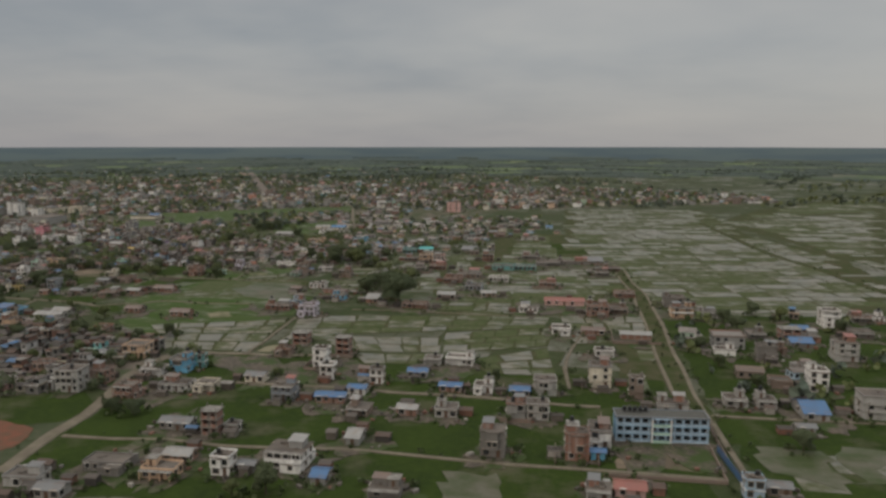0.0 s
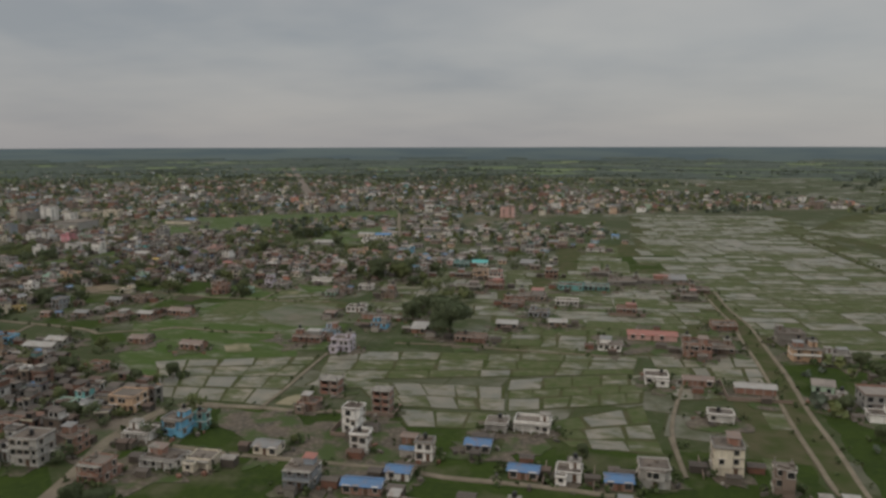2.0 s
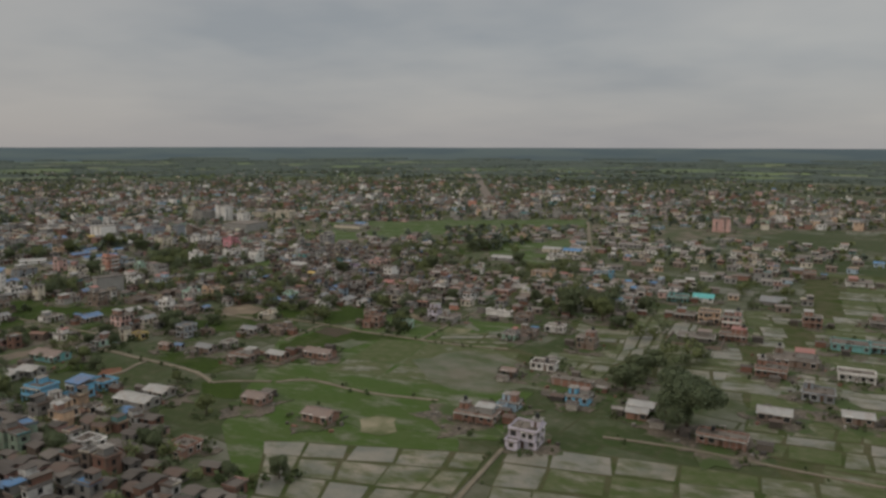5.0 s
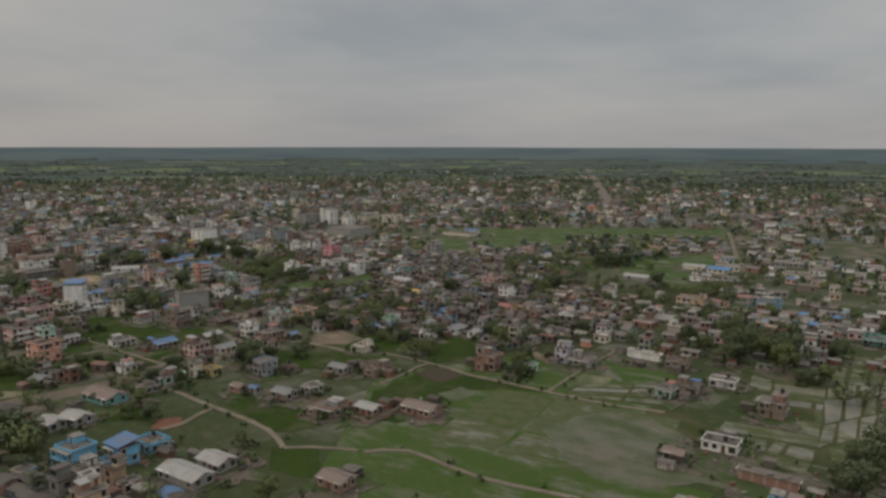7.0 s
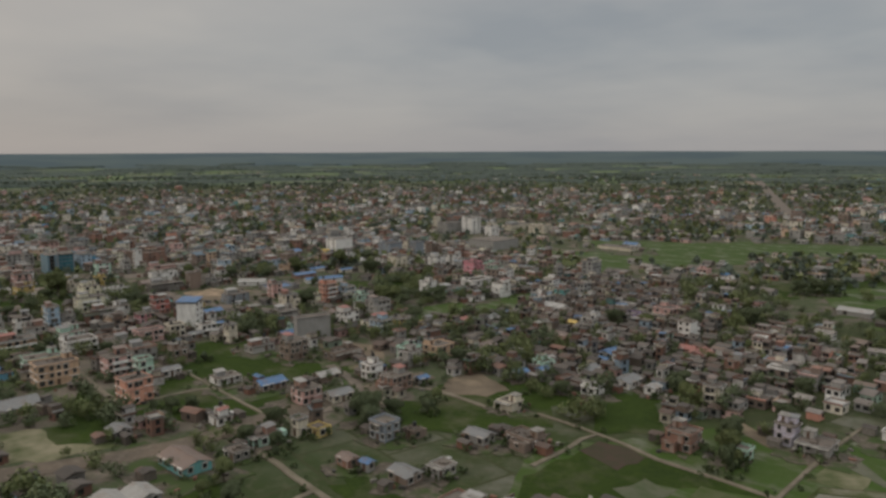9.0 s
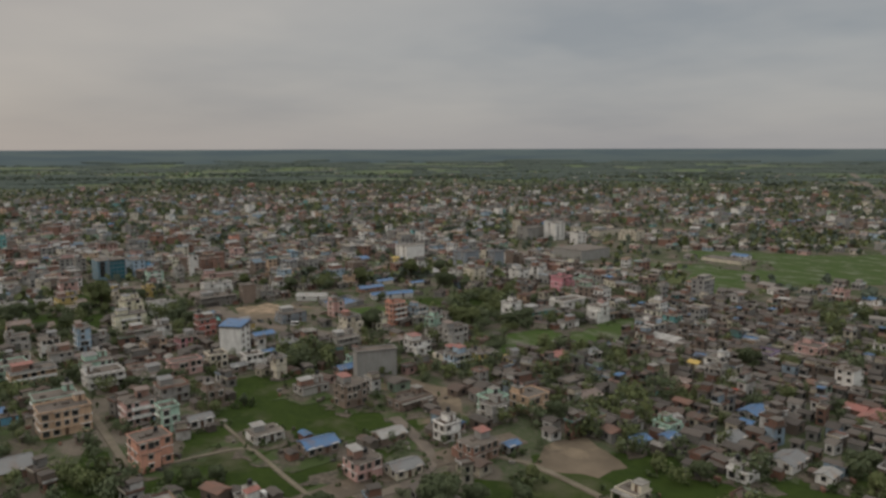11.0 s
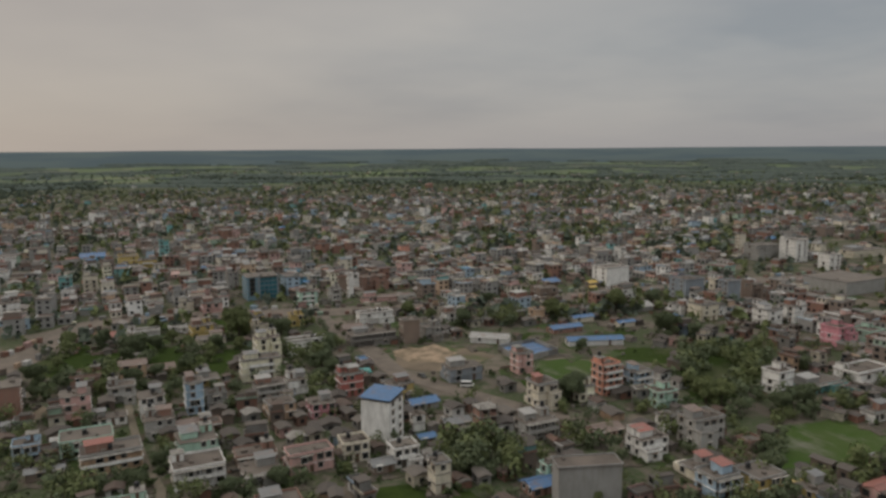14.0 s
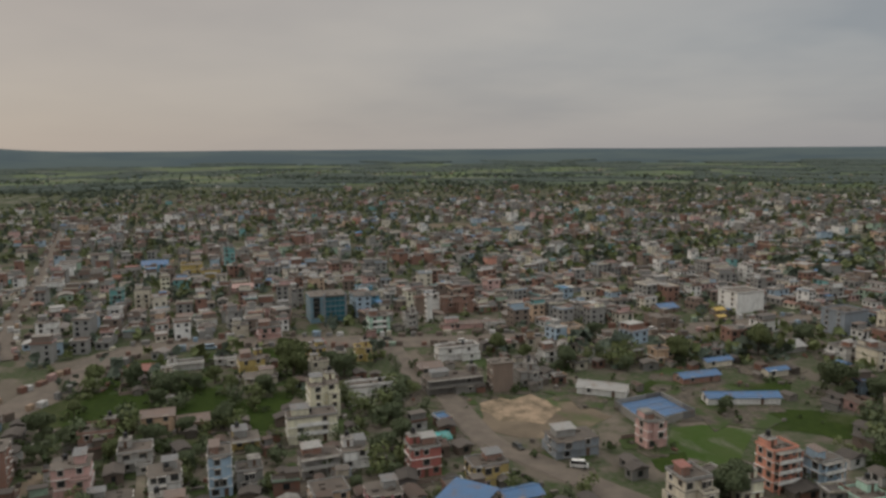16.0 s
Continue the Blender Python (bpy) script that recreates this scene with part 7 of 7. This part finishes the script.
def shrubs():
    """Low bushes and weeds round the houses and along the tracks."""
    rnd = random.Random(21)
    spots = []
    for x, y, r in TAKEN:
        for _ in range(rnd.randint(3, 9)):
            a = rnd.uniform(0, math.tau)
            k = r * rnd.uniform(.95, 1.8) + .8
            spots.append((x + math.cos(a) * k, y + math.sin(a) * k, rnd.uniform(.5, 1.5)))
    for pts, half in ROADS:
        for (x0, y0), (x1, y1) in zip(pts, pts[1:]):
            n = int(math.hypot(x1 - x0, y1 - y0) / 9)
            for _ in range(min(n, 60) // (3 if half > 3 else 1)):
                u, s = rnd.random(), rnd.choice((-1, 1)) * (half + rnd.uniform(.8, 2.5))
                ln = math.hypot(x1 - x0, y1 - y0)
                spots.append((x0 + (x1 - x0) * u - (y1 - y0) / ln * s, y0 + (y1 - y0) * u + (x1 - x0) / ln * s, rnd.uniform(.4, 1.2)))
    clumps("bushes", spots, "bush", "low green bushes and weeds round houses and tracks", "bushes", 14)


shrubs()


def grove(n, *poly):
    rnd = random.Random(n + int(poly[0][0]))
    xs, ys = [p[0] for p in poly], [p[1] for p in poly]
    got = 0
    for _ in range(n * 20):
        x, y = rnd.uniform(min(xs), max(xs)), rnd.uniform(min(ys), max(ys))
        if inside(poly, x, y):
            SPARE.append((x, y, rnd.uniform(2.6, 5.0)))
            got += 1
            if got >= n:
                break


grove(26, (-347, 816), (-294, 850), (-249, 720), (-307, 721))
grove(40, (-370, 711), (-352, 796), (-262, 602), (-305, 595))
grove(34, (-134, 531), (-171, 567), (-204, 611), (-201, 669), (-152, 602))
grove(30, (-624, 1130), (-396, 1191), (-339, 1020), (-546, 988))
grove(40, (-377, 837), (-314, 881), (-289, 807), (-341, 760))
grove(30, (-361, 696), (-320, 724), (-277, 629), (-318, 621))
grove(26, (-562, 890), (-546, 945), (-505, 952), (-446, 972), (-432, 942), (-545, 875))
grove(60, (292, 1127), (457, 1322), (568, 1407), (489, 1208), (275, 1060))
grove(50, (459, 1651), (780, 1939), (615, 1525), (384, 1379))
grove(40, (-931, 598), (-913, 642), (-832, 605), (-845, 571))
grove(60, (-866, 669), (-872, 741), (-818, 710), (-815, 646))
grove(40, (-861, 766), (-865, 851), (-812, 803), (-822, 738))
grove(50, (-582, 889), (-492, 1131), (-442, 997), (-544, 850))
grove(30, (-1624, 1335), (-1279, 1292), (-1153, 1170), (-1215, 1033))
grove(40, (-1121, 346), (-1157, 382), (-1039, 382), (-1033, 350))
grove(30, (-927, 620), (-864, 699), (-748, 626), (-805, 561))
grove(14, (-136, 506), (-118, 534), (-81, 471), (-95, 431))
grove(30, (-629, 335), (-651, 349), (-665, 366), (-665, 425), (-631, 433), (-587, 415), (-560, 408), (-564, 380), (-575, 344))
grove(42, (-508, 579), (-516, 630), (-485, 605), (-462, 572), (-466, 546), (-488, 556))
grove(26, (-350, 326), (-336, 335), (-310, 333), (-300, 324), (-320, 314))
grove(9, (-425, 370), (-403, 370), (-378, 368), (-384, 352), (-404, 356), (-410, 362))
grove(30, (-837, 562), (-805, 630), (-865, 661), (-901, 584))
grove(24, (-538, 595), (-529, 658), (-572, 713), (-591, 671))
grove(46, (-438, 629), (-475, 687), (-463, 732), (-437, 695), (-423, 653))
grove(26, (-625, 543), (-618, 563), (-581, 547), (-596, 526))
grove(20, (-603, 576), (-600, 638), (-568, 622), (-582, 565))
grove(16, (-595, 435), (-587, 457), (-520, 438), (-523, 428))
grove(30, (-468, 451), (-458, 471), (-443, 463), (-453, 444))
grove(20, (-346, 481), (-247, 550), (-222, 498), (-279, 459))
grove(24, (-889, 591), (-911, 720), (-803, 659), (-848, 574))
grove(320, (-834, 823), (-806, 936), (-700, 811), (-706, 740))
grove(140, (-927, 702), (-881, 864), (-824, 814), (-866, 669))

a = np.array(SPARE)
half = np.arange(len(a)) % 2 == 0
close = np.hypot(a[:, 0] + 290, a[:, 1] - 400) < 340
# half the outer town trees take the haze-tinted leaf colour
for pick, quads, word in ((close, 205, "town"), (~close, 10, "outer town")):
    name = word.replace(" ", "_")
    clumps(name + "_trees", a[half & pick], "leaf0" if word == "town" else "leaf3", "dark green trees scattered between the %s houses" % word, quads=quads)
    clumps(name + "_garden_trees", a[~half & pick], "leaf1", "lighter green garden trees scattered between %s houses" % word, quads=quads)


def stalls():
    """Market stalls and carts along both kerbs of the main street."""
    rnd = random.Random(8)
    rows = []
    for pts, half in ROADS:
        if half not in (8.0, 3.5):
            continue
        for (x0, y0), (x1, y1) in zip(pts, pts[1:]):
            ln = math.hypot(x1 - x0, y1 - y0)
            k = 0.0
            while k < ln:
                for s in (-1, 1):
                    if rnd.random() < .7:
                        o = s * (half - rnd.uniform(-1.5, 1.0))
                        rows.append((x0 + (x1 - x0) * k / ln - (y1 - y0) / ln * o, y0 + (y1 - y0) * k / ln + (x1 - x0) / ln * o, 0.2, rnd.uniform(1.5, 3.5), rnd.uniform(1.4, 2.6), rnd.uniform(1.3, 2.6), math.atan2(y1 - y0, x1 - x0)))
                k += rnd.uniform(2.5, 6)
    many_boxes("market_stalls", rows, MATS["town_wall_old"], "small market stalls and carts along the street", "stalls")


stalls()


def rise(r):
    """Height of the land at the rim of the plain."""
    return float(np.interp(r, (3750, 4000, 4250, 4500, 4700), (0, 14, 30, 50, 66)))


def far_woods():
    """Tree belts and copses over the plain beyond the town."""
    rnd = random.Random(5)
    near = []
    while len(near) < 3400:
        r = 900 + 1500 * rnd.random() ** .8
        a = radians(rnd.uniform(66, 218))
        x, y = MID[0] + r * math.cos(a), MID[1] + r * math.sin(a)
        if in_any([q[4] for q in QUARTERS[:8]], x, y):
            continue
        u = noise.noise((a * 5.0, r * .0042, 1)) + .6 * noise.noise((x * .0075, y * .0075, 4)) + .35 * noise.noise((a * 16, r * .011, 8))
        if u < .2:
            continue
        near.append((x, y, rnd.uniform(2.6, 5.0)))
    # leaf colour carries painted haze
    clumps("far_woods", near, "leaf3", "belts of trees beyond the town, green with haze tint", "woods", 14)
    # closed canopies of far woods: long bumpy strips
    V, F = [], []
    for _ in range(520):
        r = 1850 + 2050 * rnd.random() ** .9
        a = radians(rnd.uniform(62, 222))
        long, deep, high = rnd.uniform(40, 420), rnd.uniform(15, 60), rnd.uniform(5, 9)
        tilt = rnd.gauss(0, .3)
        n = max(6, int(long / 9))
        k = len(V)
        ca, sa = math.cos(a), math.sin(a)
        for i in range(n + 1):
            u = i / n
            taper = min(1, u * 6, (1 - u) * 6) * .9 + .1
            for j, (w, h) in enumerate(((-.55, 0), (-.35, .75), (0, 1), (.35, .8), (.55, 0))):
                t = (u - .5) * long
                q = r + w * deep * taper + t * math.sin(tilt) + rnd.uniform(-3, 3)
                t *= math.cos(tilt)
                z = h * high * (.55 + .45 * taper) * rnd.uniform(.7, 1.15)
                V.append((MID[0] + q * ca - t * sa, MID[1] + q * sa + t * ca, z - .3 + rise(q)))
            if i:
                o = k + 5 * i
                F += [(o - 5 + j, o - 4 + j, o + 1 + j, o + j) for j in range(4)]
    tagged(new("distant_woods", mesh_from("distant_woods", V, F, MATS["leaf4"])), "belts of woods on the far plain, painted haze blue-green", "woods", kind="stuff")


far_woods()


# ---- vehicles on the main street and the lane ----
def vehicle(x, y, turn, col, long=4.2, high=1.45):
    car = new("van" if high > 1.7 else "car")
    car.matrix_basis = pose(x, y, 0.3, 0, 0, turn)
    w, l = 0.82, long / 2
    hood = high * .55
    v = [(-l, -w, .3), (l, -w, .3), (l, w, .3), (-l, w, .3), (-l, -w, hood), (l, -w, hood * .95), (l, w, hood * .95), (-l, w, hood)]
    child("body", mesh_from("body", v, BOX_F, paint(col)), car)
    a, c = -l * .96, l * (.55 if high < 1.7 else .82)
    v = [(a, -w * .95, hood), (c, -w * .95, hood), (c, w * .95, hood), (a, w * .95, hood), (a + .25, -w * .85, high), (c - .55, -w * .85, high), (c - .55, w * .85, high), (a + .25, w * .85, high)]
    child("cabin", mesh_from("cabin", v, BOX_F, MATS["pane"]), car)
    child("roof", box_mesh("roof", [(a + .22, -w * .87, high, c - .5, w * .87, high + .06)], paint(col)), car)
    bm = bmesh.new()
    bmesh.ops.create_cone(bm, cap_ends=True, segments=12, radius1=.32, radius2=.32, depth=.2, matrix=pose(0, 0, 0, 90))
    me = bpy.data.meshes.new("wheel")
    bm.to_mesh(me)
    bm.free()
    me.materials.append(MATS["tank"])
    for sx in (-.62, .62):
        for sy in (-1, 1):
            child("wheel", me, car, pose(sx * l, sy * w, .32))
    return tagged(car, "%s %s parked beside the street" % (CNAME.get(col, col + " painted"), "van" if high > 1.7 else "small car"), "vehicle")


vehicle(-514, 484, 60, "white", 4.8, 2.0)
vehicle(-531, 474, 10, "dark")
vehicle(-645, 500, 82, "white")
vehicle(-663, 440, 78, "red", 6.0, 2.4)
vehicle(-641, 535, 80, "grey")
vehicle(-672, 395, 95, "lightblue", 5.0, 2.2)
vehicle(-634, 590, 84, "white")
vehicle(-651, 352, 150, "white", 6.0, 2.4)
vehicle(-660, 470, 80, "dark")
vehicle(-630, 630, 86, "brown", 6.5, 2.6)
vehicle(-668, 425, 80, "yellow")

# the blue sheet fence by the canal road
fence = new("sheet_fence")
fence.matrix_basis = pose(49.0, 208.0, 0, 0, 0, 6)
for i in range(7):
    child("fence_panel", box_mesh("fence_panel", [(-.04, -1.45, 0, .04, 1.45, 2.2)], tin("blue")), fence, pose(0, (i - 3) * 3, 0))
tagged(fence, "blue corrugated sheet fence along the canal road", "fence")


def blue_court(a, b, c, d):
    """A walled ground roofed low with blue sheets, corner by corner."""
    mid = [(a[i] + b[i] + c[i] + d[i]) / 4 for i in (0, 1)]
    court = new("covered_court")
    court.matrix_basis = pose(mid[0], mid[1], 0)
    p = [Vector((q[0] - mid[0], q[1] - mid[1], 0)) for q in (a, b, c, d)]
    for i in range(4):
        u, v = p[i], p[(i + 1) % 4]
        side = (v - u).normalized()
        turn = math.degrees(math.atan2(side.y, side.x))
        n = max(3, int((v - u).length / 5))
        for k in range(n):
            m = u.lerp(v, (k + .5) / n)
            ln = (v - u).length / n
            child("wall_panel", box_mesh("wall_panel", [(-ln / 2 + .04, -.1, -.1, ln / 2 - .04, .1, 2.6)], tin("white" if k % 3 else "grey")), court, pose(m.x, m.y, 0, 0, 0, turn))
            child("post", box_mesh("post", [(-.09, -.13, -.1, .09, .13, 2.9)], MATS["steel"]), court, pose(*u.lerp(v, k / n).xy, 0, 0, 0, turn))
    n = 7
    for k in range(n):
        q = [p[0].lerp(p[1], (k + .04) / n), p[0].lerp(p[1], (k + .96) / n), p[3].lerp(p[2], (k + .96) / n), p[3].lerp(p[2], (k + .04) / n)]
        z = 1.2 + (.06 if k % 2 else 0)
        top = [(x.x * .95, x.y * .95, z) for x in q]
        low = [(x, y, z - .08) for x, y, _ in top]
        child("roof_sheet", mesh_from("roof_sheet", low + top, BOX_F, tin("blue")), court)
    return tagged(court, "walled ground covered with low blue roofing sheets", "court")


blue_court((-551, 518), (-531, 516), (-535, 537), (-553, 537))
